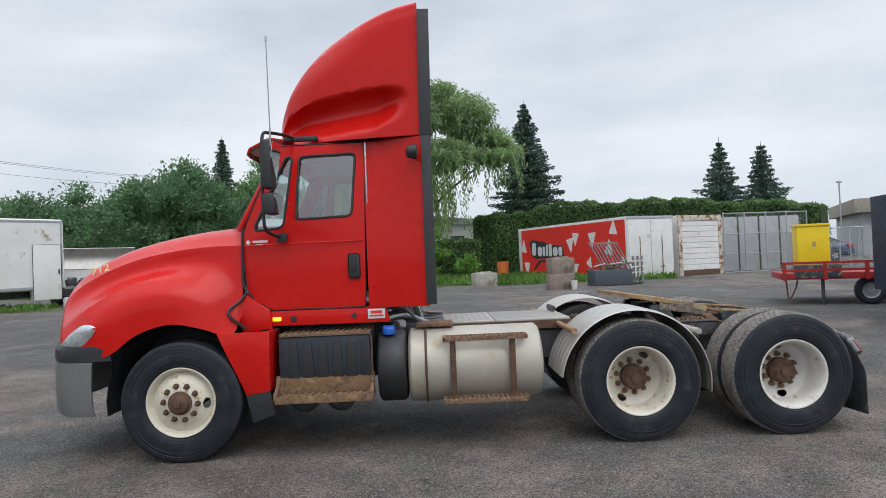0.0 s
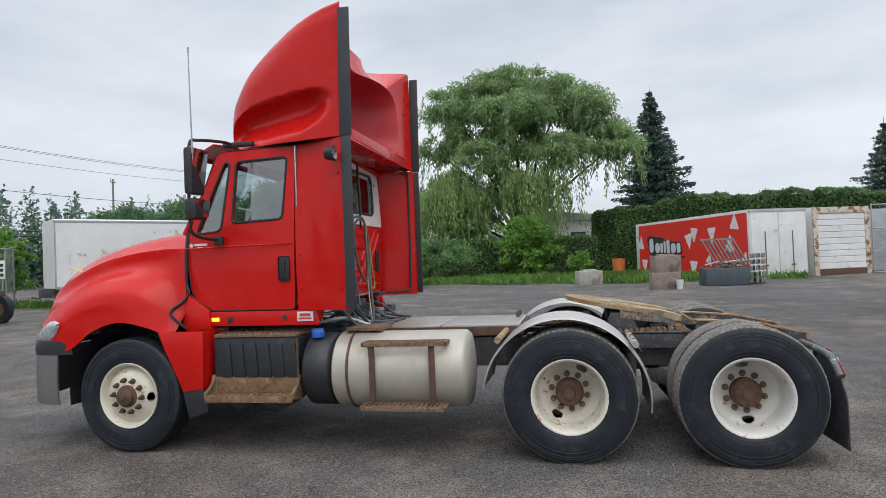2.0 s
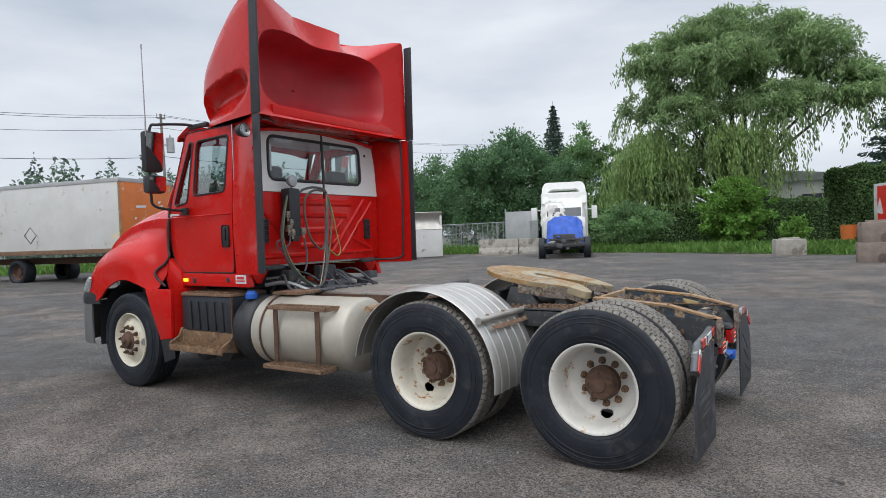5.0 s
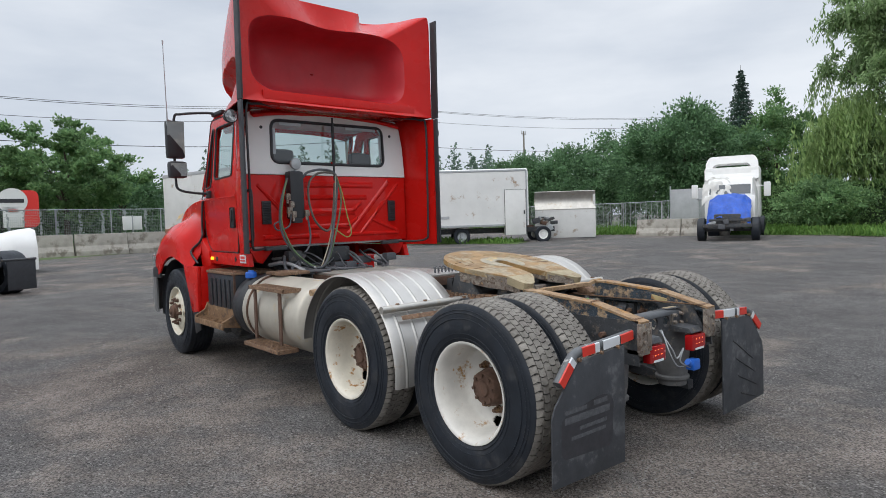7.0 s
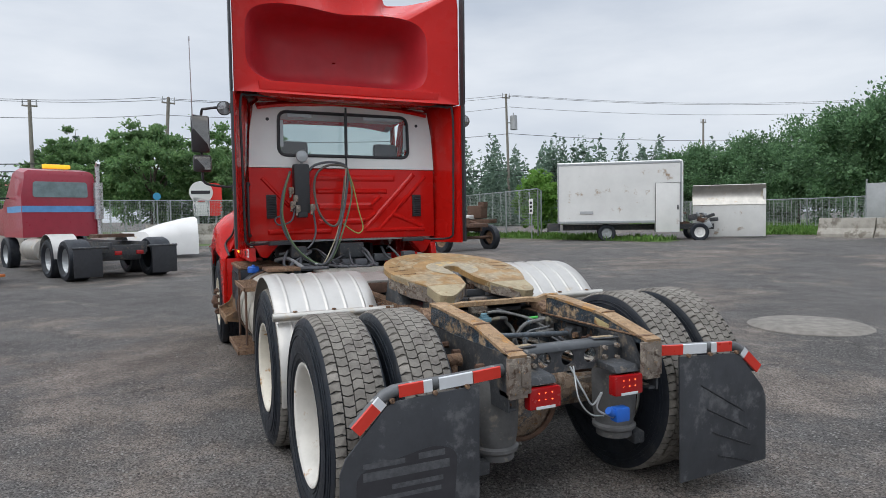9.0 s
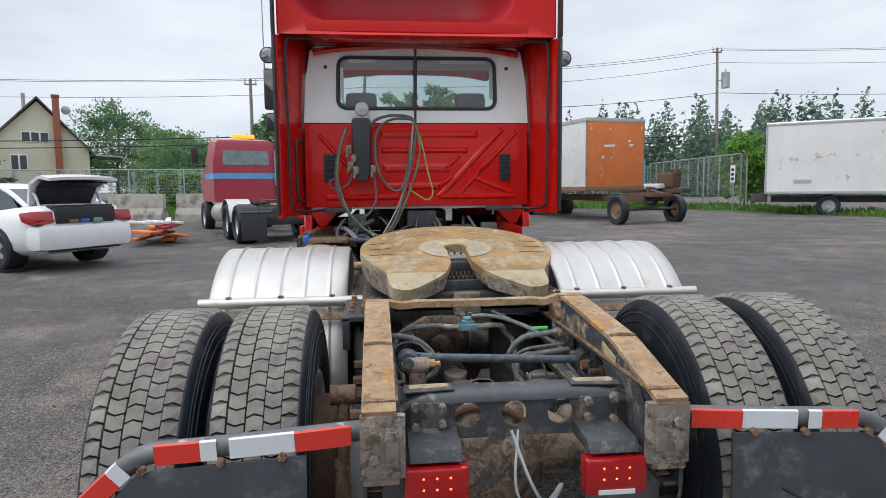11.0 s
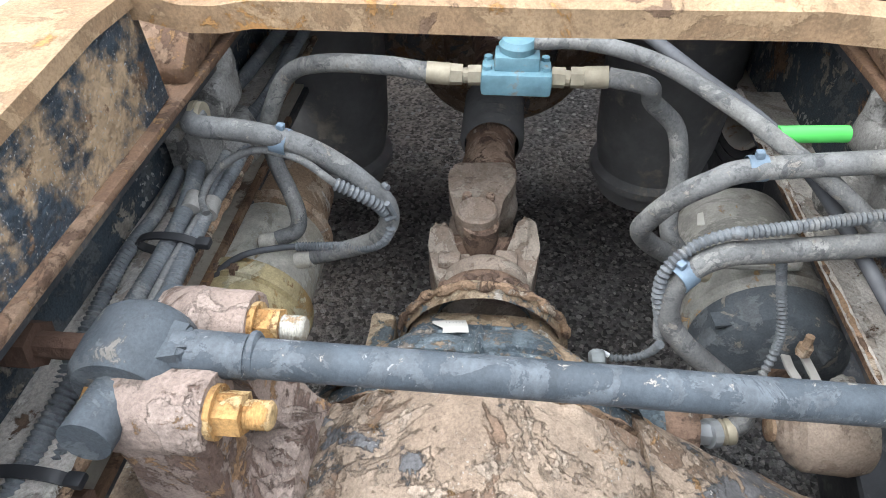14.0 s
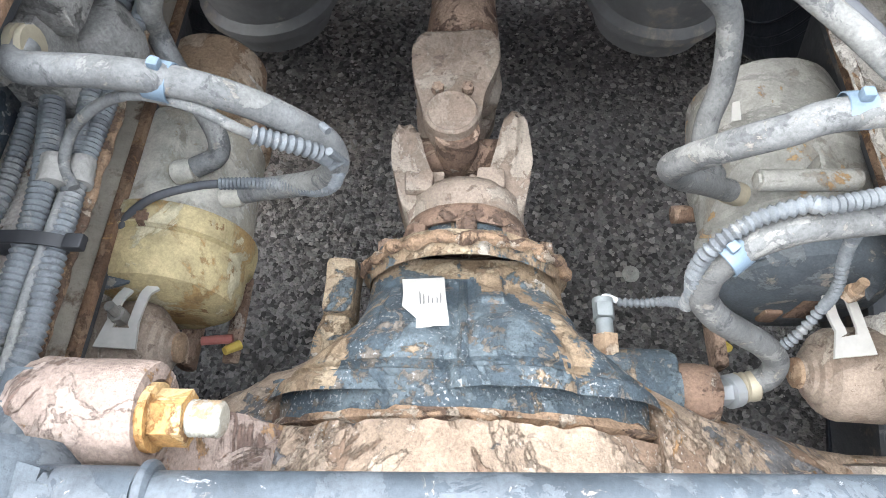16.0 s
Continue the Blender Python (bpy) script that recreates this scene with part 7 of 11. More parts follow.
# slack adjuster bars and pins below
for name, c_, d_ in (("bracket_bar", (5.002, -0.35, 0.5), (0.13, 0.016, 0.03)), ("bracket_bar", (4.945, -0.347, 0.5), (0.014, 0.075, 0.02)), ("slotted_bar", (4.995, -0.311, 0.47), (0.112, 0.02, 0.008)), ("bracket_bar", (5.005, 0.265, 0.47), (0.075, 0.014, 0.03)), ("bracket_bar", (4.947, 0.325, 0.52), (0.03, 0.10, 0.03)), ("bracket_bar", (4.974, 0.335, 0.55), (0.05, 0.03, 0.05)), ("bracket_bar", (4.971, 0.304, 0.53), (0.06, 0.02, 0.03))):
    one(name, SHAFT, truck, lambda bm: (box(bm, c_, d_, 0.004), crust(bm, 0.0008, 60, 1)), "rusty brake bracket bar")
for a_, b_ in (((4.976, -0.317, 0.478), (4.985, -0.327, 0.49)), ((5.03, -0.301, 0.478), (5.042, -0.313, 0.49)), ((5.004, 0.28, 0.45), (5.014, 0.284, 0.462))):
    one("yellow_pin", surf("worn_yellow_pin", (0.6, 0.45, 0.1), 0.6, var=0.25, scale=60), truck, lambda bm: rod(bm, a_, b_, 0.0062, 0.005, 10), "small yellow-tipped pin")
one("red_rod", surf("dusty_red_rod", (0.36, 0.13, 0.11), 0.7, var=0.25, scale=40), truck, lambda bm: rod(bm, (5.031, -0.349, 0.49), (5.025, -0.308, 0.485), 0.0055, seg=10), "dusty red rod")
# valves
for s, x in ((-1, 4.93), (1, 4.985)):
    v = one("relay_valve", coats("dusty_grey_alloy", (0.24, 0.235, 0.225), [((0.32, 0.31, 0.29), 0.4, 18, 0.3), ((0.14, 0.135, 0.13), 0.3, 24, 0.4)], grain=0.3, relief_=0.003), truck, lambda bm: (box(bm, (x - 0.045, s * 0.38, 0.815), (0.10, 0.05, 0.10), 0.015), box(bm, (x - 0.06, s * 0.365, 0.86), (0.07, 0.06, 0.05), 0.015), lathe(bm, [(0.03, -0.01), (0.036, 0.0), (0.04, 0.02), (0.03, 0.05), (0.001, 0.052)], "z", (x - 0.07, s * 0.36, 0.77), 18), lathe(bm, [(0.022, 0.0), (0.022, 0.02), (0.015, 0.03), (0.001, 0.032)], "z", (x - 0.075, s * 0.355, 0.88), 16), lathe(bm, [(0.014, 0.0), (0.015, 0.03), (0.001, 0.031)], "z", (x - 0.02, s * 0.368, 0.80), 12), box(bm, (x + 0.018, s * 0.383, 0.872), (0.04, 0.045, 0.04), 0.006), crust(bm, 0.002, 60, 1)), "dusty grey air valve on the rail", smooth=50)
    one("fitting", BRASS, v, lambda bm: (rod(bm, (x + 0.022, s * 0.368, 0.878), (x + 0.022, s * 0.352, 0.878), 0.0165, seg=6), [rod(bm, (x + 0.022, s * (0.352 - 0.007 * q), 0.878), (x + 0.022, s * (0.347 - 0.007 * q), 0.878), 0.0145 + 0.001 * (q % 2), seg=14) for q in range(3)]), smooth=30)
bv = one("blue_valve", TEAL, truck, lambda bm: (box(bm, (4.848, -0.012, 0.876), (0.04, 0.078, 0.026), 0.005), box(bm, (4.842, -0.012, 0.894), (0.034, 0.05, 0.022), 0.005), lathe(bm, [(0.02, 0.0), (0.021, 0.008), (0.017, 0.014), (0.001, 0.015)], "z", (4.838, -0.012, 0.904), 20), [rod(bm, (4.842 + 0.012 * a, -0.012 + 0.032 * b, 0.886), (4.842 + 0.012 * a, -0.012 + 0.032 * b, 0.893), 0.005, seg=6) for a in (-1, 1) for b in (-1, 1)]), "teal painted air valve between two hoses", smooth=30)
for q in (-1, 1):
    one("fitting", BRASS, bv, lambda bm: (rod(bm, (4.848, -0.012 + q * 0.039, 0.878), (4.849, -0.012 + q * 0.054, 0.878), 0.0115, seg=6), rod(bm, (4.849, -0.012 + q * 0.054, 0.878), (4.85, -0.012 + q * 0.06, 0.878), 0.0085, seg=14), rod(bm, (4.85, -0.012 + q * 0.06, 0.879), (4.851, -0.012 + q * 0.074, 0.88), 0.0118, seg=6), rod(bm, (4.851, -0.012 + q * 0.074, 0.88), (4.852, -0.012 + q * 0.1, 0.882), 0.0122, seg=16)), smooth=25)
one("elbow", IRON, bv, lambda bm: (rod(bm, (4.825, -0.03, 0.915), (4.825, -0.03, 0.93), 0.012, seg=6), rod(bm, (4.825, 0.0, 0.91), (4.825, 0.0, 0.932), 0.01, seg=8)))
# rail ledges with dried mud and flaking edges
for s, z, y in ((-1, 0.778, 0.332), (1, 0.705, 0.352)):
    lg = one("rail_ledge", MUD, truck, lambda bm: (grid(bm, [[(4.55 + 0.02 * i, s * yy, z + 0.002 * noise.noise((i * 0.7, yy * 60, s))) for i in range(60)] for yy in (0.4175, 0.405, 0.39, 0.375, 0.36, 0.345, y)])), "ledge inside the frame rail caked with pale mud", thick=0.006, smooth=60)
    one("ledge_edge", EDGE, lg, lambda bm: (tube(bm, [(4.55 + 0.01 * i, s * (y + 0.002 * noise.noise((i * 0.6, 1, s))), z - 0.002) for i in range(119)], [0.005 + 0.0025 * noise.noise((i * 0.8, 5, s)) for i in range(119)], 8), crust(bm, 0.0012, 70, 1)), "flaking rusty edge of the ledge")
    one("rail_liner", PLATE, truck, lambda bm: (grid(bm, [[(3.5 + 0.05 * i, s * (0.4165 + 0.0008 * noise.noise((i, k, s))), zz) for i in range(47)] for k, zz in enumerate((0.66, 0.72, 0.78, 0.84, 0.884))])), "speckled slate inner face of the rail", thick=0.002)
RB = {"hose": (HOSE_C, 0.0), "dark": (HOSE_D, 0.0), "loom": (LOOM, 0.0011)}
for nm, kind, r, pts in (
    ("air_hose", "hose", 0.0115, [(4.952, -0.342, 0.878), (4.97, -0.337, 0.878), (4.968, -0.289, 0.872), (4.965, -0.25, 0.862), (4.961, -0.218, 0.845), (4.955, -0.191, 0.82), (4.95, -0.166, 0.79), (4.95, -0.151, 0.77), (4.953, -0.149, 0.745), (4.949, -0.166, 0.715), (4.939, -0.195, 0.69), (4.932, -0.228, 0.672), (4.93, -0.258, 0.66)]),
    ("air_hose", "hose", 0.0108, [(4.852, -0.11, 0.882), (4.845, -0.16, 0.885), (4.825, -0.24, 0.875), (4.81, -0.29, 0.85), (4.825, -0.319, 0.8), (4.822, -0.328, 0.765), (4.836, -0.32, 0.735), (4.859, -0.301, 0.71), (4.878, -0.288, 0.685), (4.891, -0.291, 0.667), (4.902, -0.315, 0.66)]),
    ("air_hose", "hose", 0.0115, [(4.985, 0.345, 0.878), (4.986, 0.215, 0.862), (4.99, 0.178, 0.848), (4.983, 0.154, 0.822), (4.966, 0.138, 0.78), (4.956, 0.134, 0.752), (4.944, 0.156, 0.72), (4.93, 0.19, 0.69), (4.921, 0.222, 0.665)]),
    ("air_hose", "hose", 0.0108, [(4.852, 0.088, 0.882), (4.862, 0.13, 0.878), (4.846, 0.143, 0.85), (4.845, 0.174, 0.82), (4.858, 0.184, 0.79), (4.875, 0.186, 0.76), (4.893, 0.18, 0.735), (4.912, 0.182, 0.71), (4.918, 0.201, 0.685)]),
    ("air_hose", "hose", 0.0118, [(5.02, 0.37, 0.81), (5.032, 0.235, 0.8), (5.038, 0.199, 0.8), (5.044, 0.172, 0.79), (5.049, 0.159, 0.775), (5.053, 0.151, 0.75), (5.059, 0.156, 0.72), (5.066, 0.175, 0.695), (5.067, 0.206, 0.665), (5.069, 0.239, 0.635), (5.075, 0.26, 0.61), (5.084, 0.261, 0.588), (5.087, 0.252, 0.575)]),
    ("corrugated_loom", "loom", 0.0058, [(5.0, 0.36, 0.83), (5.032, 0.22, 0.825), (5.031, 0.198, 0.82), (5.035, 0.172, 0.812), (5.042, 0.153, 0.8), (5.05, 0.139, 0.783), (5.054, 0.138, 0.755), (5.057, 0.146, 0.725), (5.053, 0.153, 0.69)]),
    ("corrugated_loom", "loom", 0.0045, [(5.024, 0.256, 0.78), (5.02, 0.274, 0.73), (5.036, 0.283, 0.69), (5.045, 0.282, 0.655), (5.058, 0.272, 0.63), (5.064, 0.263, 0.61)]),
    ("corrugated_loom", "loom", 0.0088, [(4.55, -0.375, 0.80), (4.72, -0.385, 0.80), (4.814, -0.399, 0.8), (4.907, -0.378, 0.8), (4.994, -0.357, 0.8), (5.062, -0.351, 0.797), (5.127, -0.35, 0.797), (5.17, -0.352, 0.797), (5.25, -0.37, 0.785), (5.45, -0.38, 0.74), (5.60, -0.36, 0.70)]),
    ("corrugated_loom", "loom", 0.0078, [(4.55, -0.345, 0.79), (4.76, -0.345, 0.79), (4.807, -0.352, 0.79), (4.867, -0.355, 0.79), (4.94, -0.347, 0.79), (5.004, -0.337, 0.79), (5.073, -0.33, 0.795), (5.143, -0.326, 0.795), (5.20, -0.345, 0.79), (5.45, -0.36, 0.73), (5.62, -0.33, 0.69)]),
    ("corrugated_loom", "loom", 0.0066, [(4.60, -0.36, 0.785), (4.805, -0.333, 0.79), (4.866, -0.334, 0.79), (4.926, -0.333, 0.79), (4.987, -0.335, 0.79)]),
    ("corrugated_loom", "loom", 0.0066, [(4.60, -0.40, 0.765), (4.84, -0.40, 0.79), (5.0, -0.39, 0.79), (5.12, -0.39, 0.79), (5.45, -0.39, 0.72), (5.6, -0.37, 0.68)]),
    ("air_line", "hose", 0.0042, [(5.016, -0.329, 0.8), (4.999, -0.339, 0.805), (4.982, -0.331, 0.82), (4.975, -0.307, 0.84), (4.97, -0.281, 0.85), (4.971, -0.256, 0.85), (4.975, -0.228, 0.842), (4.977, -0.207, 0.825), (4.975, -0.199, 0.815)]),
    ("connector_sheath", "loom", 0.0066, [(4.975, -0.199, 0.815), (4.971, -0.179, 0.8), (4.965, -0.158, 0.78), (4.962, -0.149, 0.765)]),
    ("air_line", "dark", 0.0042, [(4.986, -0.411, 0.575), (4.971, -0.402, 0.6), (4.969, -0.381, 0.645), (4.958, -0.366, 0.662), (4.943, -0.341, 0.67), (4.932, -0.302, 0.673), (4.93, -0.279, 0.675)]),
    ("connector_sheath", "loom", 0.0052, [(4.93, -0.279, 0.675), (4.932, -0.243, 0.68), (4.94, -0.206, 0.69), (4.955, -0.174, 0.705), (4.961, -0.154, 0.725), (4.962, -0.144, 0.75)]),
    ("air_line", "hose", 0.0036, [(5.02, -0.338, 0.797), (5.05, -0.336, 0.8), (5.104, -0.336, 0.8), (5.157, -0.333, 0.8), (5.183, -0.329, 0.8)]),
    ("sensor_wire", "loom", 0.0042, [(5.013, 0.12, 0.595), (5.015, 0.144, 0.6), (5.021, 0.161, 0.62), (5.039, 0.163, 0.66)]),
    ("air_line", "hose", 0.0085, [(4.855, 0.005, 0.922), (4.86, 0.06, 0.925), (4.88, 0.13, 0.915), (4.93, 0.19, 0.90), (4.97, 0.24, 0.88), (4.99, 0.29, 0.85), (5.02, 0.36, 0.80)]),
    ("air_line", "dark", 0.007, [(4.80, 0.10, 0.93), (4.88, 0.17, 0.905), (4.96, 0.24, 0.88), (5.0, 0.32, 0.80), (5.2, 0.37, 0.73), (5.45, 0.38, 0.66)]),
    ("air_line", "dark", 0.008, [(4.99, 0.39, 0.80), (5.1, 0.39, 0.76), (5.3, 0.385, 0.715), (5.5, 0.38, 0.66), (5.65, 0.36, 0.70)]),
):
    mt, rib = RB[kind]
    one(nm, mt, truck, lambda bm: hose(bm, pts, r, 20 if rib == 0 else 14, 9, rib), "grey dusty air hose" if nm == "air_hose" else "")
CLIP = surf("blue_grey_clip", (0.16, 0.22, 0.28), 0.6, var=0.25, scale=60)
for c_, d_, r_ in (((4.963, -0.252, 0.858), (0.15, 1, -0.16), 0.0145), ((4.984, 0.217, 0.862), (0, 1, 0.1), 0.013), ((5.048, 0.157, 0.778), (0.55, -0.75, -0.35), 0.0155)):
    d_ = Vector(d_).normalized() * 0.009
    cp = one("hose_clip", CLIP, truck, lambda bm: lathe(bm, [(r_ - 0.001, -0.009), (r_, -0.0085), (r_, 0.0085), (r_ - 0.001, 0.009)], "z", seg=18), "pale blue plastic hose clip")
    cp.matrix_basis = Matrix.Translation(c_) @ d_.to_track_quat("Z", "Y").to_matrix().to_4x4()
    one("clip_tab", CLIP, cp, lambda bm: box(bm, (0, r_ + 0.003, 0), (0.008, 0.008, 0.008), 0.002))
for c_, d_, r_ in (((5.091, 0.242, 0.573), (-0.1, 1, 0.15), 0.0145), ((4.93, -0.269, 0.655), (0, -1, -0.25), 0.0122), ((4.902, -0.325, 0.655), (0.1, -1, -0.2), 0.012), ((4.92, 0.227, 0.66), (0, 1, -0.4), 0.0115)):
    d_ = Vector(d_).normalized()
    he = one("hose_end", BRASS if c_[1] > 0.2 else CREAM_C, truck, lambda bm: lathe(bm, [(r_ * 0.7, -0.018), (r_ * 0.75, -0.011), (r_, -0.010), (r_ * 1.06, -0.006), (r_ * 0.97, -0.003), (r_ * 1.06, 0.0), (r_ * 0.97, 0.003), (r_ * 1.06, 0.006), (r_, 0.012), (r_ * 0.8, 0.014)], "z", seg=20), "ringed brass hose end", smooth=40)
    he.matrix_basis = Matrix.Translation(c_) @ d_.to_track_quat("Z", "Y").to_matrix().to_4x4()
TAPE_G = surf("dusty_grey_tape", (0.3, 0.29, 0.27), 0.8, var=0.3, scale=40, bump=0.4, bscale=120)
for c_, r_ in (((5.002, -0.351, 0.8), 0.0105), ((4.996, -0.337, 0.79), 0.0095), ((4.852, -0.355, 0.79), 0.0095)):
    one("tape_wrap", TAPE_G, truck, lambda bm: (tube(bm, [(c_[0] - 0.012 + 0.004 * k, c_[1] + 0.0006 * k, c_[2]) for k in range(7)], [r_ + 0.0007 * (k % 2) for k in range(7)], 14)))
for x, z, y in ((5.062, 0.797, -0.352), (5.30, 0.775, -0.366), (5.42, 0.742, -0.372)):
    one("cable_tie", BLACK, truck, lambda bm: (grid(bm, [[(x + q, y + 0.033 * math.cos(a), z + 0.0125 * math.sin(a)) for a in (2 * math.pi * k / 20 for k in range(20))] for q in (-0.005, 0.005)], True), box(bm, (x, y + 0.038, z + 0.004), (0.012, 0.014, 0.008), 0.002)), thick=0.002)
for a_, b_ in (((4.968, -0.146, 0.785), (4.958, -0.139, 0.755)), ((4.967, -0.151, 0.76), (4.96, -0.139, 0.762)), ((4.954, -0.151, 0.8), (4.96, -0.145, 0.8))):
    one("cable_tie", LOOM, truck, lambda bm: rod(bm, a_, b_, 0.0035, seg=8))
one("green_fitting", GREEN, truck, lambda bm: rod(bm, (4.96, 0.235, 0.885), (4.955, 0.30, 0.885), 0.0085, seg=12), "bright green line fitting")
ss = one("speed_sensor", surf("grey_plug_plastic", (0.2, 0.22, 0.225), 0.6, var=0.25, scale=50), truck, lambda bm: (rod(bm, (5.012, 0.104, 0.6), (5.034, 0.104, 0.6), 0.0105, seg=14), rod(bm, (5.034, 0.104, 0.6), (5.051, 0.104, 0.6), 0.0085, seg=14), box(bm, (5.026, 0.103, 0.607), (0.016, 0.016, 0.012), 0.003)), "small grey sensor plug")
one("sensor_base", CAPRUST, ss, lambda bm: (rod(bm, (5.051, 0.104, 0.6), (5.07, 0.104, 0.6), 0.0135, seg=6), rod(bm, (5.058, 0.104, 0.6), (5.076, 0.104, 0.6), 0.0115, seg=12)), smooth=20)
one("sensor_elbow", TAPE_W, ss, lambda bm: hose(bm, [(5.013, 0.102, 0.6), (5.009, 0.108, 0.601), (5.012, 0.119, 0.598)], 0.0032, 8))

# ---- fuel tank, steps, boxes and the deck ----
tank = one("fuel_tank", TANK, truck, lambda bm: lathe(bm, [(0.001, -0.60), (0.20, -0.595), (0.30, -0.58), (0.325, -0.56), (0.325, 0.545), (0.30, 0.575), (0.2, 0.595), (0.001, 0.60)], "x", (2.51, -0.84, 0.695), 48), "dull aluminium cylindrical fuel tank", smooth=50)
for x in (2.08, 2.31, 2.82):
    one("tank_strap", RUST_DARK, tank, lambda bm: tube(bm, [(x, -0.84 + 0.332 * math.cos(a), 0.695 + 0.332 * math.sin(a)) for a in (math.pi * 0.35 + math.pi * 1.5 * k / 30 for k in range(31))], 0.011, 6) if x < 2.2 else prism(bm, [(x - 0.025, 0.47), (x + 0.025, 0.47), (x + 0.025, 0.95), (x - 0.025, 0.95)], "xz", -1.175, -1.19, 0.003), "rusty tank strap")
for z, x0, x1, y0, y1 in ((0.965, 2.23, 2.95, -1.21, -1.04), (0.45, 2.22, 2.94, -1.27, -1.08)):
    st = one("tread_step", RUST, truck, lambda bm: (span(bm, (x0, y0, z - 0.035), (x1, y0 + 0.012, z), 0.002), span(bm, (x0, y1, z - 0.035), (x1, y1 - 0.012, z), 0.002), span(bm, (x0, y0, z - 0.035), (x0 + 0.01, y1, z)), span(bm, (x1 - 0.01, y0, z - 0.035), (x1, y1, z))), "rusty open tread step on the tank")
    for k in range(18):
        x = x0 + 0.02 + k * (x1 - x0 - 0.04) / 17
        one("tread_bar", RUST, st, lambda bm: box(bm, (x, (y0 + y1) / 2, z - 0.008), (0.012, abs(y1 - y0) - 0.02, 0.012)), smooth=0)
    for y in (y0 + 0.055, y0 + 0.11):
        one("tread_bar", RUST, st, lambda bm: box(bm, ((x0 + x1) / 2, y, z - 0.012), (x1 - x0 - 0.02, 0.012, 0.01)), smooth=0)
one("top_step", RUST, truck, lambda bm: (span(bm, (2.0, -0.93, 1.03), (2.33, -0.62, 1.06), 0.006), span(bm, (2.02, -0.70, 0.98), (2.08, -0.64, 1.03))), "small rusty step plate over the tank")
one("fluid_tank", BLACK, truck, lambda bm: lathe(bm, [(0.001, -0.125), (0.29, -0.125), (0.318, -0.10), (0.318, 0.10), (0.29, 0.125), (0.001, 0.125)], "x", (1.785, -0.84, 0.70), 40), "black plastic fluid tank", smooth=50)
one("filler_cap", BLUE, truck, lambda bm: (lathe(bm, [(0.055, 0), (0.058, 0.02), (0.056, 0.05), (0.045, 0.062), (0.001, 0.064)], "z", (1.76, -0.98, 0.99), 18), box(bm, (1.76, -0.98, 1.055), (0.10, 0.025, 0.025), 0.008)), "bright blue filler cap")
bx = one("battery_box", NAVYBOX, truck, lambda bm: span(bm, (0.81, -1.09, 0.60), (1.60, -0.62, 1.01), 0.02), "black plastic battery box")
for k in range(6):
    x = 0.89 + k * 0.125
    one("box_rib", BLACK, bx, lambda bm: prism(bm, [(x, 0.66), (x + 0.02, 0.96), (x + 0.08, 0.96), (x + 0.10, 0.66)], "xz", -1.09, -1.105, 0.005))
one("box_tread", RUST, truck, lambda bm: (span(bm, (0.82, -1.10, 1.012), (1.60, -0.66, 1.04), 0.004), [box(bm, (0.86 + 0.05 * k, -0.88, 1.045), (0.02, 0.40, 0.012)) for k in range(15)]), "rusty ribbed top of the battery box")
one("cab_step", STEP_R, truck, lambda bm: (prism(bm, [(-1.06, 0.68), (-1.10, 0.68), (-1.13, 0.60), (-1.24, 0.55), (-1.24, 0.50), (-1.06, 0.47)], "yz", 0.79, 0.82, 0.004), prism(bm, [(-1.06, 0.68), (-1.10, 0.68), (-1.13, 0.60), (-1.24, 0.55), (-1.24, 0.50), (-1.06, 0.47)], "yz", 1.60, 1.63, 0.004), span(bm, (0.80, -1.24, 0.505), (1.62, -1.07, 0.525), 0.004), span(bm, (0.80, -1.10, 0.53), (1.62, -1.085, 0.665), 0.004), span(bm, (0.80, -1.245, 0.47), (1.62, -1.23, 0.53), 0.004), [box(bm, (0.86 + 0.06 * k, -1.16, 0.53), (0.025, 0.12, 0.01)) for k in range(13)]), "rust-brown cab entry step")
for x in (1.0, 1.32):
    one("air_tank", DARK, truck, lambda bm: lathe(bm, [(0.001, -1.02), (0.10, -1.015), (0.135, -0.98), (0.135, -0.55), (0.10, -0.52), (0.001, -0.515)], "y", (x, 0, 0.47), 24), "dark round air tank")
one("strap", RUST_DARK, truck, lambda bm: [box(bm, (x, -1.1, 0.80), (0.015, 0.02, 0.42)) for x in (1.615,)])
one("engine_bulk", DARK, truck, lambda bm: (span(bm, (-0.9, -0.34, 0.5), (0.9, 0.34, 1.25), 0.05), span(bm, (0.7, -0.33, 0.5), (1.8, 0.33, 1.0), 0.08), rod(bm, (1.7, 0, 0.75), (2.1, 0, 0.72), 0.16, 0.08, 20)), "dark engine and gearbox mass")
# deck plates behind the cab
for x0, x1, mt, lb in ((2.12, 2.75, ALU, "dull deck plate"), (2.76, 3.48, ALU_FEN, "bright patterned deck plate")):
    d = one("deck_plate", mt, truck, lambda bm: span(bm, (x0, -0.46, 1.0), (x1, 0.46, 1.02), 0.004), lb + " behind the cab")
    if mt is ALU_FEN:
        def dia(bm):
            for i in range(28):
                for j in range(34):
                    x, y = x0 + 0.025 + i * 0.0245, -0.43 + j * 0.026
                    a = 0.6 if (i + j) % 2 else -0.6
                    c, s_ = 0.009 * math.cos(a), 0.009 * math.sin(a)
                    vs = [bm.verts.new((x + c * u - s_ * 0.3 * w_, y + s_ * u + c * 0.3 * w_, 1.0205 + h_)) for u, w_, h_ in ((-1, 0, 0), (0, -1, 0.002), (1, 0, 0), (0, 1, 0.002))]
                    bm.faces.new(vs)
        tagged(one("diamond_bumps", ALU_FEN, d, dia, smooth=0), kind="stuff")
    else:
        for k in range(10):
            one("plate_rib", mt, d, lambda bm: box(bm, (x0 + 0.05 + k * 0.058, 0, 1.022), (0.012, 0.86, 0.006)))
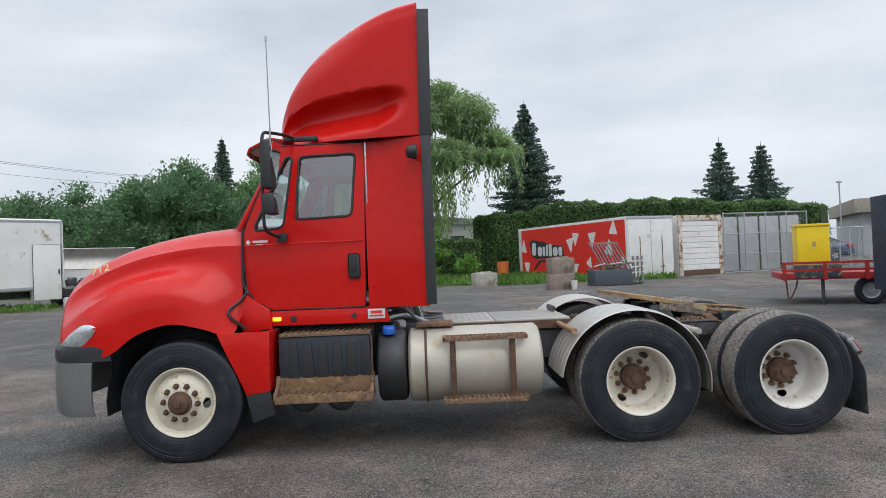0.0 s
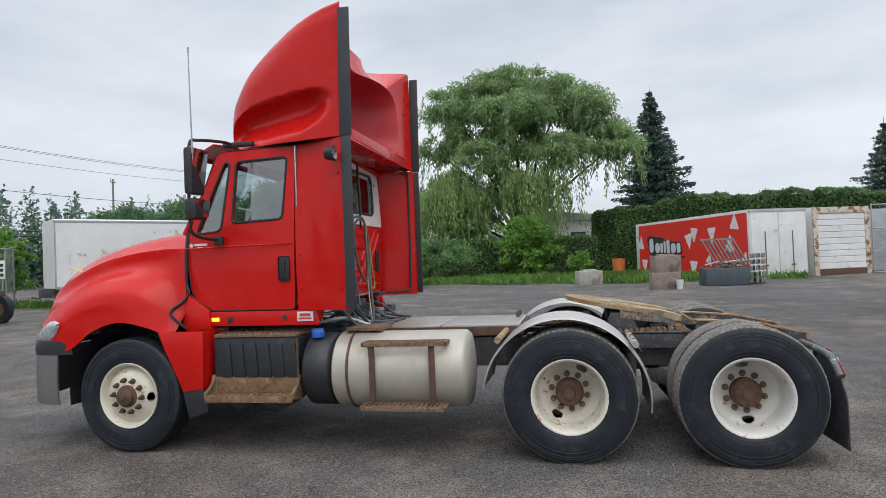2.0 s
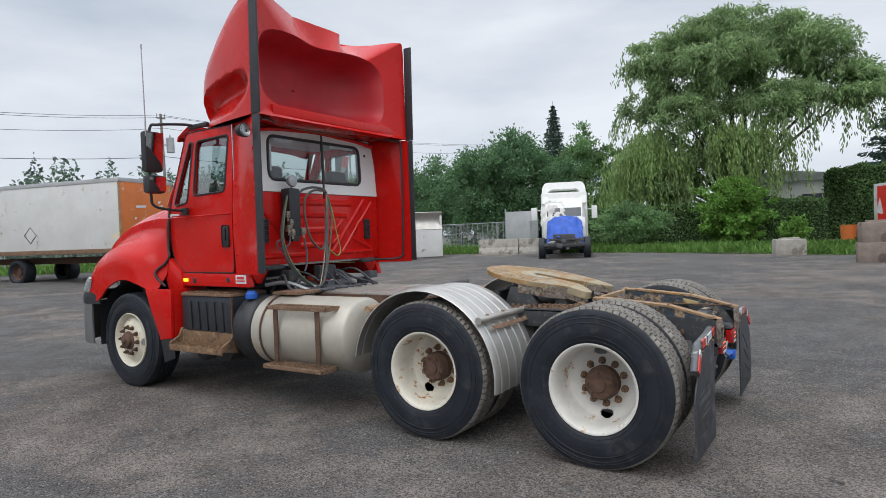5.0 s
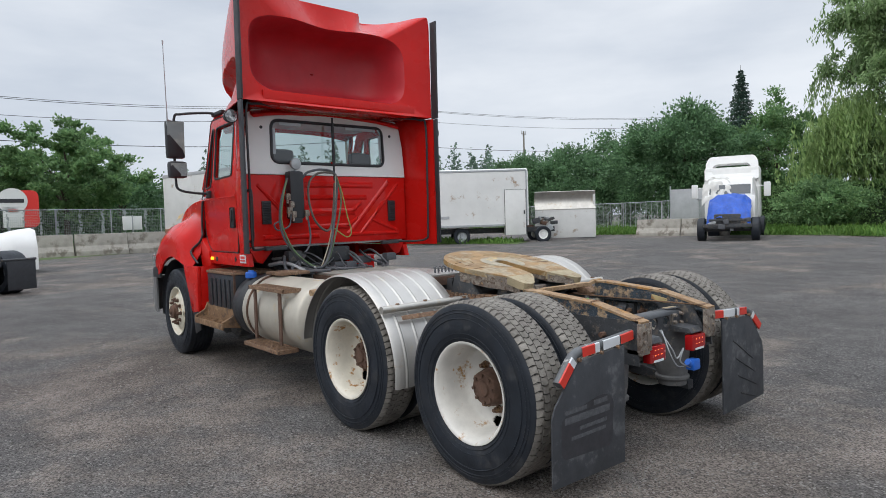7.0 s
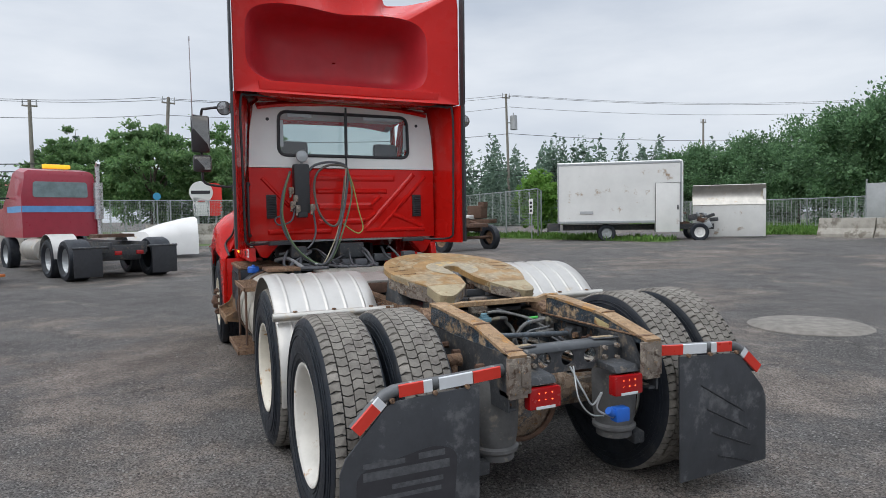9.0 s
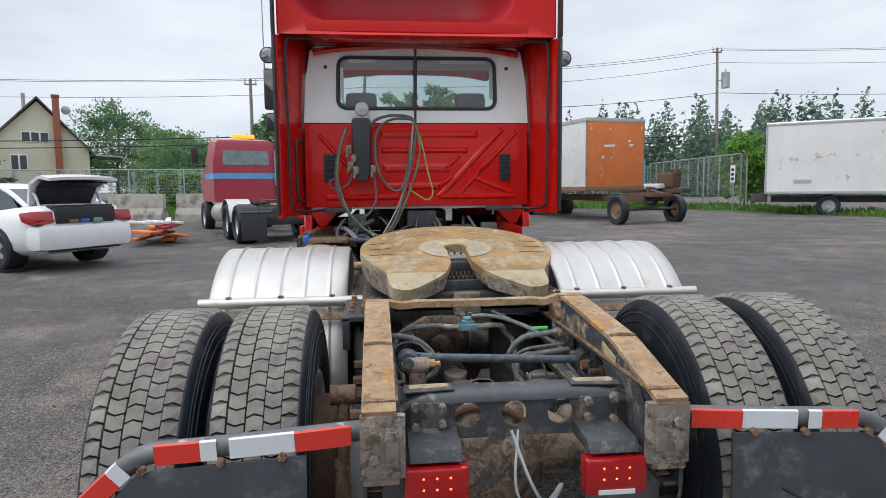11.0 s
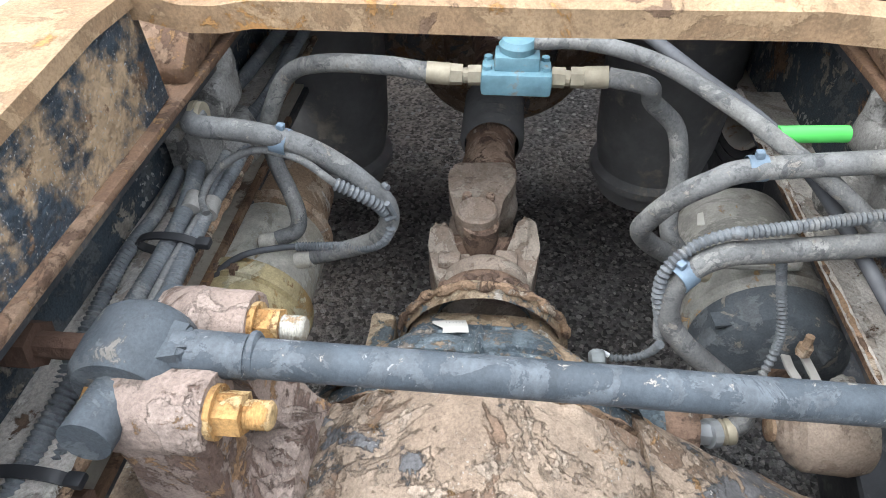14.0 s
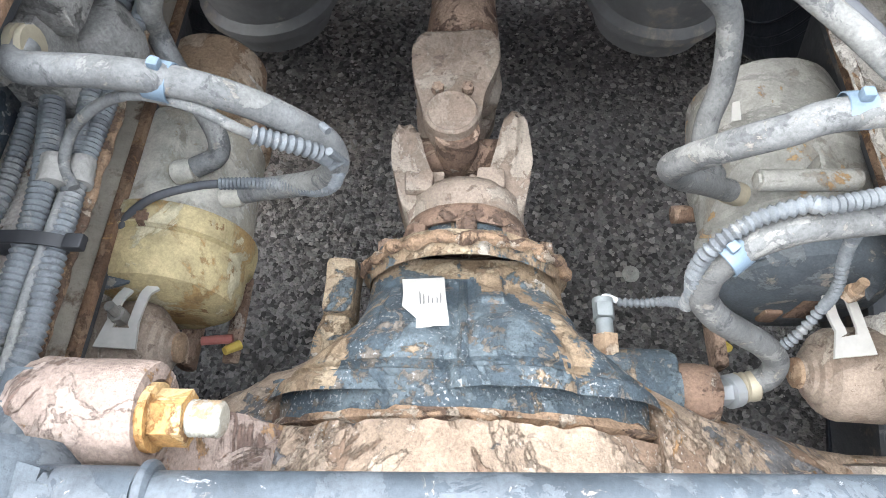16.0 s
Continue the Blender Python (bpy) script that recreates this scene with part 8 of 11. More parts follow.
one("deck_edge", RUST_DARK, truck, lambda bm: (span(bm, (2.1, -0.47, 0.92), (3.5, -0.455, 1.0), 0.003), span(bm, (2.1, 0.455, 0.92), (3.5, 0.47, 1.0), 0.003), span(bm, (3.46, -0.46, 0.92), (3.5, 0.46, 0.998), 0.003)))
# half-round aluminium fenders over the first drive axle
for s in (-1, 1):
    def fen(bm):
        ys = [(0.53, -0.012), (0.54, 0.0)]
        for c_ in (0.62, 0.74, 0.86, 0.98, 1.10):
            ys += [(c_ - 0.016, 0.0), (c_ - 0.0085, 0.0), (c_ - 0.004, 0.007), (c_ + 0.004, 0.007), (c_ + 0.0085, 0.0), (c_ + 0.016, 0.0)]
        ys += [(1.18, 0.0), (1.19, -0.012)]
        rows = []
        for k in range(41):
            a = math.radians(-8 + 180 * k / 40)
            rows.append([(3.875 + (0.645 + d_) * math.cos(a) * 1.01, s * y, 0.49 + (0.645 + d_) * math.sin(a)) for y, d_ in ys])
        grid(bm, rows)
    f = one("fender", ALU_FEN, truck, fen, "half-round ribbed aluminium fender over the drive wheels", smooth=85, thick=0.004)
    one("fender_tube", ALU, truck, lambda bm: (rod(bm, (4.415, s * 1.215, 0.925), (4.415, s * 0.43, 0.925), 0.026, seg=16)), "scratched aluminium fender support tube")
    one("fender_tube", RUST_TAN, truck, lambda bm: (rod(bm, (3.36, s * 1.17, 0.965), (3.36, s * 0.43, 0.965), 0.026, seg=16)), "rusty fender support tube")
    one("fender_strip", RUST, f, lambda bm: box(bm, (4.462, s * 0.80, 0.862), (0.006, 0.56, 0.035), 0.002, Matrix.Rotation(radians(-36), 4, "Y")))
    for y in (0.60, 0.84, 1.08):
        one("fender_bolt", RUST, f, lambda bm: lathe(bm, [(0.015, 0), (0.013, 0.008), (0.001, 0.01)], "z", (4.415, s * y, 0.95), 8))

# ---- behind the cab ----
can = one("black_canister", BLACK, truck, lambda bm: (box(bm, (1.84, -0.50, 1.82), (0.13, 0.16, 0.50), 0.03), box(bm, (1.85, -0.50, 1.56), (0.10, 0.10, 0.06), 0.01)), "black box with air connectors on the cab wall")
one("round_lamp", GALV, truck, lambda bm: (lathe(bm, [(0.001, -0.07), (0.03, -0.065), (0.055, -0.03), (0.062, 0.0), (0.055, 0.012), (0.001, 0.02)], "x", (1.87, -0.49, 2.145), 20), rod(bm, (1.85, -0.49, 2.03), (1.85, -0.49, 2.10), 0.012)), "small round grey work lamp")
for y, z in ((-0.61, 1.80), (-0.60, 1.66), (-0.55, 1.62), (-0.40, 1.63), (-0.57, 1.72)):
    one("glad_hand", IRON, truck, lambda bm: (box(bm, (1.90, y, z), (0.05, 0.05, 0.07), 0.015), rod(bm, (1.90, y, z), (1.93, y - 0.02, z - 0.07), 0.016, 0.01, 8)), "grey air coupling")
one("hose_pole", BLACK, truck, lambda bm: (rod(bm, (1.86, -0.03, 1.98), (1.84, -0.02, 2.66), 0.011), rod(bm, (1.86, -0.03, 2.15), (1.84, -0.02, 2.6), 0.016)), "black spring hose pole")
ring = (1.90, -0.04, 2.04)
for mt, r_, pts, lb in (
    (HOSE_D, 0.013, [(1.92, -0.62, 1.99), (1.93, -0.70, 1.75), (1.93, -0.72, 1.52), (1.95, -0.66, 1.32), (2.0, -0.50, 1.12), (2.05, -0.34, 1.06), (2.02, -0.22, 1.20), (1.96, -0.12, 1.50), (1.92, -0.05, 1.80), ring, (1.90, -0.20, 2.09), (1.88, -0.36, 2.06), (1.87, -0.42, 2.0)], "dark coupling hose hanging behind the cab"),
    (surf("green_grey_hose", (0.11, 0.17, 0.085), 0.6, var=0.4, scale=8), 0.009, [(1.93, -0.63, 1.97), (1.94, -0.68, 1.80), (1.94, -0.71, 1.60), (1.95, -0.69, 1.45), (1.99, -0.60, 1.24), (2.03, -0.42, 1.08), (2.03, -0.26, 1.10), (1.97, -0.10, 1.42), (1.93, 0.0, 1.75), (1.92, -0.02, 1.95), ring], "green coupling hose hanging behind the cab"),
    (surf("yellow_green_hose", (0.3, 0.38, 0.1), 0.6, var=0.3, scale=8), 0.006, [ring, (1.92, 0.02, 1.85), (1.93, 0.07, 1.60), (1.94, 0.11, 1.42), (1.94, 0.06, 1.36), (1.94, -0.02, 1.40), (1.94, -0.10, 1.46)], "thin yellow-green line"),
    (surf("brown_dusty_hose", (0.1, 0.085, 0.07), 0.65, var=0.3, scale=12), 0.012, [ring, (1.90, -0.10, 2.06), (1.90, -0.25, 2.05), (1.90, -0.36, 1.95), (1.92, -0.38, 1.75), (1.94, -0.33, 1.55), (1.96, -0.22, 1.44), (1.95, -0.14, 1.50), (1.93, -0.09, 1.75), (1.91, -0.06, 1.95)], "grey looped coupling hose"),
    (HOSE_D, 0.010, [(1.90, -0.40, 1.63), (1.92, -0.38, 1.40), (1.95, -0.42, 1.28), (1.98, -0.48, 1.22)], "short dark hose"),
    (HOSE_D, 0.008, [(1.90, -0.58, 1.62), (1.92, -0.62, 1.50), (1.92, -0.74, 1.46), (1.92, -0.78, 1.52), (1.92, -0.70, 1.56)], "small dark hose loop"),
    (BRASS, 0.007, [(1.92, -0.05, 2.03), (1.93, -0.08, 1.75), (1.95, -0.13, 1.50), (1.98, -0.2, 1.3), (2.03, -0.3, 1.12), (2.06, -0.36, 1.02), (2.1, -0.30, 0.98)], "pale thin line"),
):
    one("coupling_hose", mt, truck, lambda bm: hose(bm, pts, r_, 9, 6), lb)
for s in (-1, 1):
    one("edge_cable", BLACK, truck, lambda bm: hose(bm, [(1.80, s * 0.62, 2.715), (2.0, s * 0.86, 2.70), (2.06, s * 1.02, 2.685), (2.08, s * 1.09, 2.62), (2.08, s * 1.09, 2.0), (2.07, s * 1.085, 1.40), (2.05, s * 1.07, 1.30), (1.95, s * 1.0, 1.275), (1.80, s * 0.80, 1.28)], 0.012, 7), "black cable along the extender edge")
    one("latch", DARK, truck, lambda bm: box(bm, (1.80, s * 0.78, 2.735), (0.05, 0.22, 0.035), 0.01))
    one("latch", DARK, truck, lambda bm: box(bm, (1.80, s * 0.72, 1.275), (0.06, 0.24, 0.04), 0.01))
    one("grab_bar", BLACK, truck, lambda bm: hose(bm, [(1.80, -1.0, 1.86), (1.95, -1.03, 1.87), (2.0, -1.04, 1.80), (2.0, -1.04, 1.45), (1.95, -1.03, 1.36), (1.80, -1.0, 1.36)], 0.013, 7)) if s < 0 else None
    one("cab_support", RED, truck, lambda bm: prism(bm, [(s * 0.70, 1.28), (s * 0.98, 1.28), (s * 0.90, 1.14), (s * 0.84, 1.12)], "yz", 1.60, 1.74, 0.01))
one("trim_wire", RUST_TAN, truck, lambda bm: hose(bm, [(1.79, -0.6, 2.705), (1.80, 0.0, 2.70), (1.79, 0.6, 2.705)], 0.006, 5))
one("antenna", GALV, truck, lambda bm: (rod(bm, (0.81, -1.37, 2.66), (0.90, -1.46, 2.66), 0.009), rod(bm, (0.90, -1.46, 2.60), (0.90, -1.46, 2.75), 0.007), rod(bm, (0.90, -1.46, 2.75), (0.895, -1.465, 3.49), 0.006, 0.0045, 6), rod(bm, (0.895, -1.465, 3.45), (0.895, -1.465, 3.49), 0.008)), "thin whip antenna on the mirror arm")
def clutter(bm):
    rr = random.Random(5)
    for k in range(16):
        y = rr.uniform(-0.6, 0.5)
        pts = [(1.60, y, 1.1 + rr.uniform(-0.1, 0.1)), (1.85, y + rr.uniform(-0.1, 0.1), 1.1 + rr.uniform(-0.05, 0.1)), (2.05, y + rr.uniform(-0.2, 0.2), 1.05), (2.25, y * 0.7, 1.04)]
        hose(bm, pts, rr.uniform(0.006, 0.016), 7, 5)
    for k in range(10):
        y = rr.uniform(-0.7, 0.6)
        box(bm, (rr.uniform(1.65, 2.0), y, rr.uniform(1.0, 1.12)), (0.1, rr.uniform(0.08, 0.2), 0.08), 0.015)
tagged(one("line_tangle", HOSE_D, truck, clutter, "black tangle of lines under the cab's rear"), kind="stuff")
for c_, d_ in (((1.85, -0.55, 1.18), (0.12, 0.16, 0.12)), ((1.78, 0.02, 1.18), (0.1, 0.26, 0.16)), ((2.0, -0.72, 1.0), (0.2, 0.12, 0.1))):
    one("valve_block", DARK, truck, lambda bm: box(bm, c_, d_, 0.02))
one("silver_pipe", GALV, truck, lambda bm: (hose(bm, [(1.70, -0.75, 1.10), (1.90, -0.66, 1.12), (2.1, -0.55, 1.04)], 0.02, 8), hose(bm, [(1.66, -0.7, 1.16), (1.8, -0.6, 1.16), (2.05, -0.40, 1.06)], 0.013, 8)))
one("coil_spring_hose", HOSE_D, truck, lambda bm: tube(bm, [(3.42 + 0.02 * math.sin(k * 0.9), 0.05 + 0.006 * k, 1.06 + 0.03 * math.cos(k * 0.9)) for k in range(50)], 0.005, 6))

# ---- trees, hedges and grass ----
def leaf_mesh(name, pts, dirs, sizes, mat, slim=0.5, seed=1):
    """Many small four-cornered leaves, folded along the middle."""
    g = np.random.default_rng(seed)
    n = len(pts)
    d = dirs / (np.linalg.norm(dirs, axis=1, keepdims=True) + 1e-9)
    r = g.normal(size=(n, 3))
    side = np.cross(d, r)
    side /= np.linalg.norm(side, axis=1, keepdims=True) + 1e-9
    L, Wd = sizes[:, None], sizes[:, None] * slim
    v = np.empty((n, 4, 3))
    v[:, 0] = pts - d * L * 0.5
    v[:, 1] = pts + side * Wd * 0.5
    v[:, 2] = pts + d * L * 0.5
    v[:, 3] = pts - side * Wd * 0.5
    me = bpy.data.meshes.new(name)
    me.vertices.add(n * 4)
    me.vertices.foreach_set("co", v.reshape(-1).astype(np.float32))
    me.loops.add(n * 4)
    me.loops.foreach_set("vertex_index", np.arange(n * 4, dtype=np.int32))
    me.polygons.add(n)
    me.polygons.foreach_set("loop_start", np.arange(0, n * 4, 4, dtype=np.int32))
    me.update(calc_edges=True)
    me.materials.append(mat)
    return me


def crown_points(g, blobs, n, shell=0.55):
    """Points in and near the skin of several egg shapes: (x, y, z, rx, ry, rz)."""
    w = np.array([b[3] * b[4] + b[4] * b[5] + b[3] * b[5] for b in blobs])
    pick = g.choice(len(blobs), n, p=w / w.sum())
    u = g.normal(size=(n, 3))
    u /= np.linalg.norm(u, axis=1, keepdims=True)
    rad = shell + (1 - shell) * g.random(n) ** 0.7
    lump = 1 + 0.18 * np.sin(u[:, 0] * 7 + pick) * np.sin(u[:, 2] * 6 + pick * 2) + 0.08 * g.normal(size=n)
    b = np.array(blobs)[pick]
    return b[:, :3] + u * (rad * lump)[:, None] * b[:, 3:], u


def tree(name, x, y, h, w, mat, label, n=9000, leaf=0.28, seed=1, trunk=0.2, low=0.03, lumps=30, airy=False):
    g = np.random.default_rng(seed)
    h, w = h * 0.87, w * 0.9
    n, leaf = int(n * 1.1), leaf * 0.76
    z0 = ground_z(x, y)
    t = thing(name, label, "tree", loc=(x, y, z0))
    ph = g.random((8, 3)) * 6.283
    fr = g.uniform(2.0, 5.5, (8, 3))
    blobs = []
    for i in range(9):
        a, f = g.random() * 6.283, 0.35 + 0.55 * g.random()
        blobs.append((0.45 * w * math.cos(a), 0.45 * w * math.sin(a), h * f))
    # clumps of leaves spread through the crown, with gaps between them
    m = lumps * 9
    u = g.normal(size=(m, 3))
    u /= np.linalg.norm(u, axis=1, keepdims=True)
    lump = np.zeros(m)
    for q in range(8):
        lump += np.sin(u[:, 0] * fr[q, 0] * 1.6 + ph[q, 0]) * np.sin(u[:, 1] * fr[q, 1] * 1.6 + ph[q, 1]) * np.sin(u[:, 2] * fr[q, 2] * 1.8 + ph[q, 2])
    rad = (1 + 0.17 * lump) * (0.45 + 0.55 * g.random(m) ** 0.45)
    box_ = (np.abs(u) ** 3.2).sum(1) ** (-1 / 3.2)
    c0 = u * (rad * box_ ** 0.4)[:, None] * np.array([w, w, h * (0.5 - 0.5 * low)]) * 0.92
    taper = np.clip(1.05 - 0.4 * np.clip(u[:, 2], 0, 1) ** 2, 0.3, 1.1)
    c0[:, :2] *= taper[:, None]
    c0[:, 2] += h * (0.5 + 0.5 * low)
    pick = g.integers(m, size=n)
    d = g.normal(size=(n, 3))
    size = (0.6 + 0.8 * g.random(m))[pick, None] * (0.78 if airy else 1.4) * w / math.sqrt(m)
    p = c0[pick] + d * size * np.array([1, 1, 0.62])
    u = d * 0.5 + u[pick]
    p[:, 2] = np.where(p[:, 2] < 0.1, 0.1 + 0.4 * g.random(n), p[:, 2])
    me = leaf_mesh("crown", p, u + g.normal(size=u.shape) * 0.9, leaf * (0.6 + 0.8 * g.random(len(p))), mat, 0.55, seed)
    c = new("crown", me)
    c.parent = t
    tagged(c, kind="stuff")
    bm = bmesh.new()
    tube(bm, smooth_line([(0, 0, -0.2), (0.1 * w * 0.3, 0, h * 0.3), (0, 0.05 * w, h * 0.6), (0, 0, h * 0.85)], 4), [trunk * (1 - 0.85 * i / 12) for i in range(13)], 8)
    for b in blobs:
        s0 = Vector((0, 0, b[2] * 0.55))
        tube(bm, smooth_line([s0, s0.lerp(Vector(b[:3]), 0.5) + Vector((0, 0, 0.2)), Vector(b[:3])], 3), [trunk * 0.35 * (1 - 0.12 * i) for i in range(7)], 5)
    part("trunk", bm, BARK, t)
    return t


def spruce(x, y, h, w, label, seed=1, n=26, mat=None):
    g = np.random.default_rng(seed)
    t = thing("spruce_tree", label, "tree", loc=(x, y, ground_z(x, y)))
    P, D = [], []
    bm = bmesh.new()
    tube(bm, [(0, 0, -0.2), (0, 0, h * 0.5), (0, 0, h)], [w * 0.07, w * 0.045, 0.01], 7)
    for i in range(n):
        f = i / n
        z = h * (0.06 + 0.93 * f)
        reach = w * (1 - f) ** 0.9 * (0.7 + 0.45 * g.random()) + 0.06
        k = max(5, int(11 * (1 - f) + 5))
        for j in range(k):
            a = 6.283 * (j + g.random() * 0.7) / k
            r = reach * (0.7 + 0.45 * g.random())
            d = np.array([math.cos(a), math.sin(a), 0])
            droop = -0.22 * r
            tip = d * r + np.array([0, 0, z + droop + 0.1 * r])
            if i % 2 == 0:
                rod(bm, (0, 0, z), tuple(tip), 0.02, 0.006, 4)
            m = int(20 + 60 * r)
            s = g.random(m) ** 0.75
            q = d[None] * (r * s)[:, None]
            q[:, 2] += z + droop * s ** 1.2 + 0.12 * r * s ** 3
            sp = 0.17 * r * (1.15 - s) + 0.08
            q += np.stack([-d[1] * g.normal(size=m) * sp, d[0] * g.normal(size=m) * sp, -np.abs(g.normal(size=m)) * 0.27 * (1.2 - 0.7 * s)], 1)
            P.append(q)
            D.append(np.tile(d, (m, 1)) + g.normal(size=(m, 3)) * 0.5 + np.array([0, 0, -0.3]))
    P, D = np.concatenate(P), np.concatenate(D)
    me = leaf_mesh("bough_mass", P, D, (0.15 + 0.15 * g.random(len(P))) * (0.6 + 0.1 * w), mat or SPRUCE, 0.4, seed)
    c = new("bough_mass", me)
    c.parent = t
    tagged(c, kind="stuff")
    part("trunk", bm, BARK, t)
    return t


def willow(x, y, h, w, seed=3):
    """A broad willow: a rounded crown with hanging strands round its lower half."""
    g = np.random.default_rng(seed)
    t = thing("willow_tree", "large weeping willow with hanging yellow-green strands", "tree", loc=(x, y, ground_z(x, y)))
    blobs = [(-0.30, 0, 0.84, 0.42), (0.22, 0.1, 0.85, 0.46), (-0.62, -0.1, 0.78, 0.40), (0.58, 0, 0.74, 0.42), (0.0, -0.3, 0.70, 0.46), (-0.78, 0.1, 0.60, 0.34), (0.85, -0.1, 0.56, 0.36), (0.35, -0.4, 0.52, 0.38), (-0.3, -0.45, 0.50, 0.36), (-0.05, 0.1, 0.92, 0.30), (0.42, 0.2, 0.84, 0.32), (-0.45, 0.2, 0.86, 0.3), (-0.6, 0, 0.42, 0.34), (-0.15, -0.3, 0.36, 0.42), (-0.75, -0.1, 0.32, 0.34), (0.0, -0.1, 0.6, 0.48), (0.7, 0.0, 0.6, 0.4), (-0.45, -0.35, 0.24, 0.38), (-0.4, -0.1, 0.66, 0.42)]
    B = [(bx * w, by * w, bz * h, r * w * 0.62, r * w * 0.62, r * w * 0.5) for bx, by, bz, r in blobs]
    # each bough carries smaller clumps with gaps between them
    C = []
    for b in B:
        for _ in range(17):
            d = g.normal(size=3)
            d /= np.linalg.norm(d)
            d[2] = d[2] * 0.8 + 0.15
            k = 0.3 + 0.24 * g.random()
            C.append((b[0] + d[0] * b[3] * 0.8, b[1] + d[1] * b[4] * 0.8, b[2] + d[2] * b[5] * 0.85, b[3] * k * 1.25, b[4] * k * 1.25, b[5] * k * 0.75))
    p, u = crown_points(g, C, 110000, 0.1)
    P, D, S = [p], [u * 0.5 + np.array([0, 0, -0.5]) + g.normal(size=u.shape) * 0.6], [0.2 + 0.2 * g.random(len(p))]
    bm = bmesh.new()
    for b in B:
        tube(bm, smooth_line([(0, 0, h * 0.12), (b[0] * 0.35, b[1] * 0.35, b[2] * 0.6), b[:3]], 4), [0.2 * (1 - 0.1 * i) for i in range(9)], 6)
    tube(bm, [(0, 0, -0.3), (0.1, 0, h * 0.08), (0, 0, h * 0.2)], [0.6, 0.5, 0.4], 10)
    part("trunk", bm, BARK, t)
    for _ in range(430):
        b = B[g.integers(len(B))]
        a = g.random() * 6.283
        r = b[3] * (0.6 + 0.5 * g.random())
        s0 = np.array([b[0] + r * math.cos(a), b[1] + r * math.sin(a), b[2] - 0.15 * b[5] + 0.4 * b[5] * g.normal()])
        ln = min(s0[2] - 0.5, (0.05 + 0.14 * g.random()) * h)
        m = int(14 + ln * 7)
        f = np.linspace(0, 1, m)
        q = s0 + np.stack([0.5 * math.cos(a) * f ** 0.5, 0.5 * math.sin(a) * f ** 0.5, -ln * f], 1) + g.normal(size=(m, 3)) * 0.11
        P.append(q)
        D.append(np.tile([0.1 * math.cos(a), 0.1 * math.sin(a), -1.0], (m, 1)) + g.normal(size=(m, 3)) * 0.25)
        S.append(0.26 + 0.16 * g.random(m))
    c = new("crown", leaf_mesh("crown", np.concatenate(P), np.concatenate(D), np.concatenate(S), WILLOW, 0.28, seed))
    c.parent = t
    tagged(c, kind="stuff")
    P, D, S = [], [], []
    for _ in range(420):
        a = g.random() * 6.283
        cx, cy = -0.62 * w + 0.30 * w * g.normal() * 0.6, -0.45 * w + 0.2 * w * g.normal() * 0.6
        top = 0.40 * h - 0.12 * h * ((cx + 0.55 * w) / (0.35 * w)) ** 2 + 0.04 * h * g.normal()
        if g.random() < 0.4:
            cx, top = 0.12 * w + 0.16 * w * g.normal(), 0.42 * h + 0.03 * h * g.normal()
        ln = max(0.5, min(top - 0.6, (0.12 + 0.14 * g.random()) * h))
        m = int(16 + ln * 9)
        f = np.linspace(0, 1, m)
        q = np.array([cx, cy, top]) + np.stack([0.7 * math.cos(a) * f ** 0.5, 0.7 * math.sin(a) * f ** 0.5, -ln * f], 1) + g.normal(size=(m, 3)) * 0.09
        P.append(q)
        D.append(np.tile([0.1, 0.0, -1.0], (m, 1)) + g.normal(size=(m, 3)) * 0.2)
        S.append(0.24 + 0.14 * g.random(m))
    c = new("hanging_foliage", leaf_mesh("hanging_foliage", np.concatenate(P), np.concatenate(D), np.concatenate(S), WILLOW_Y, 0.28, seed + 1))
    c.parent = t
    tagged(c, kind="stuff")


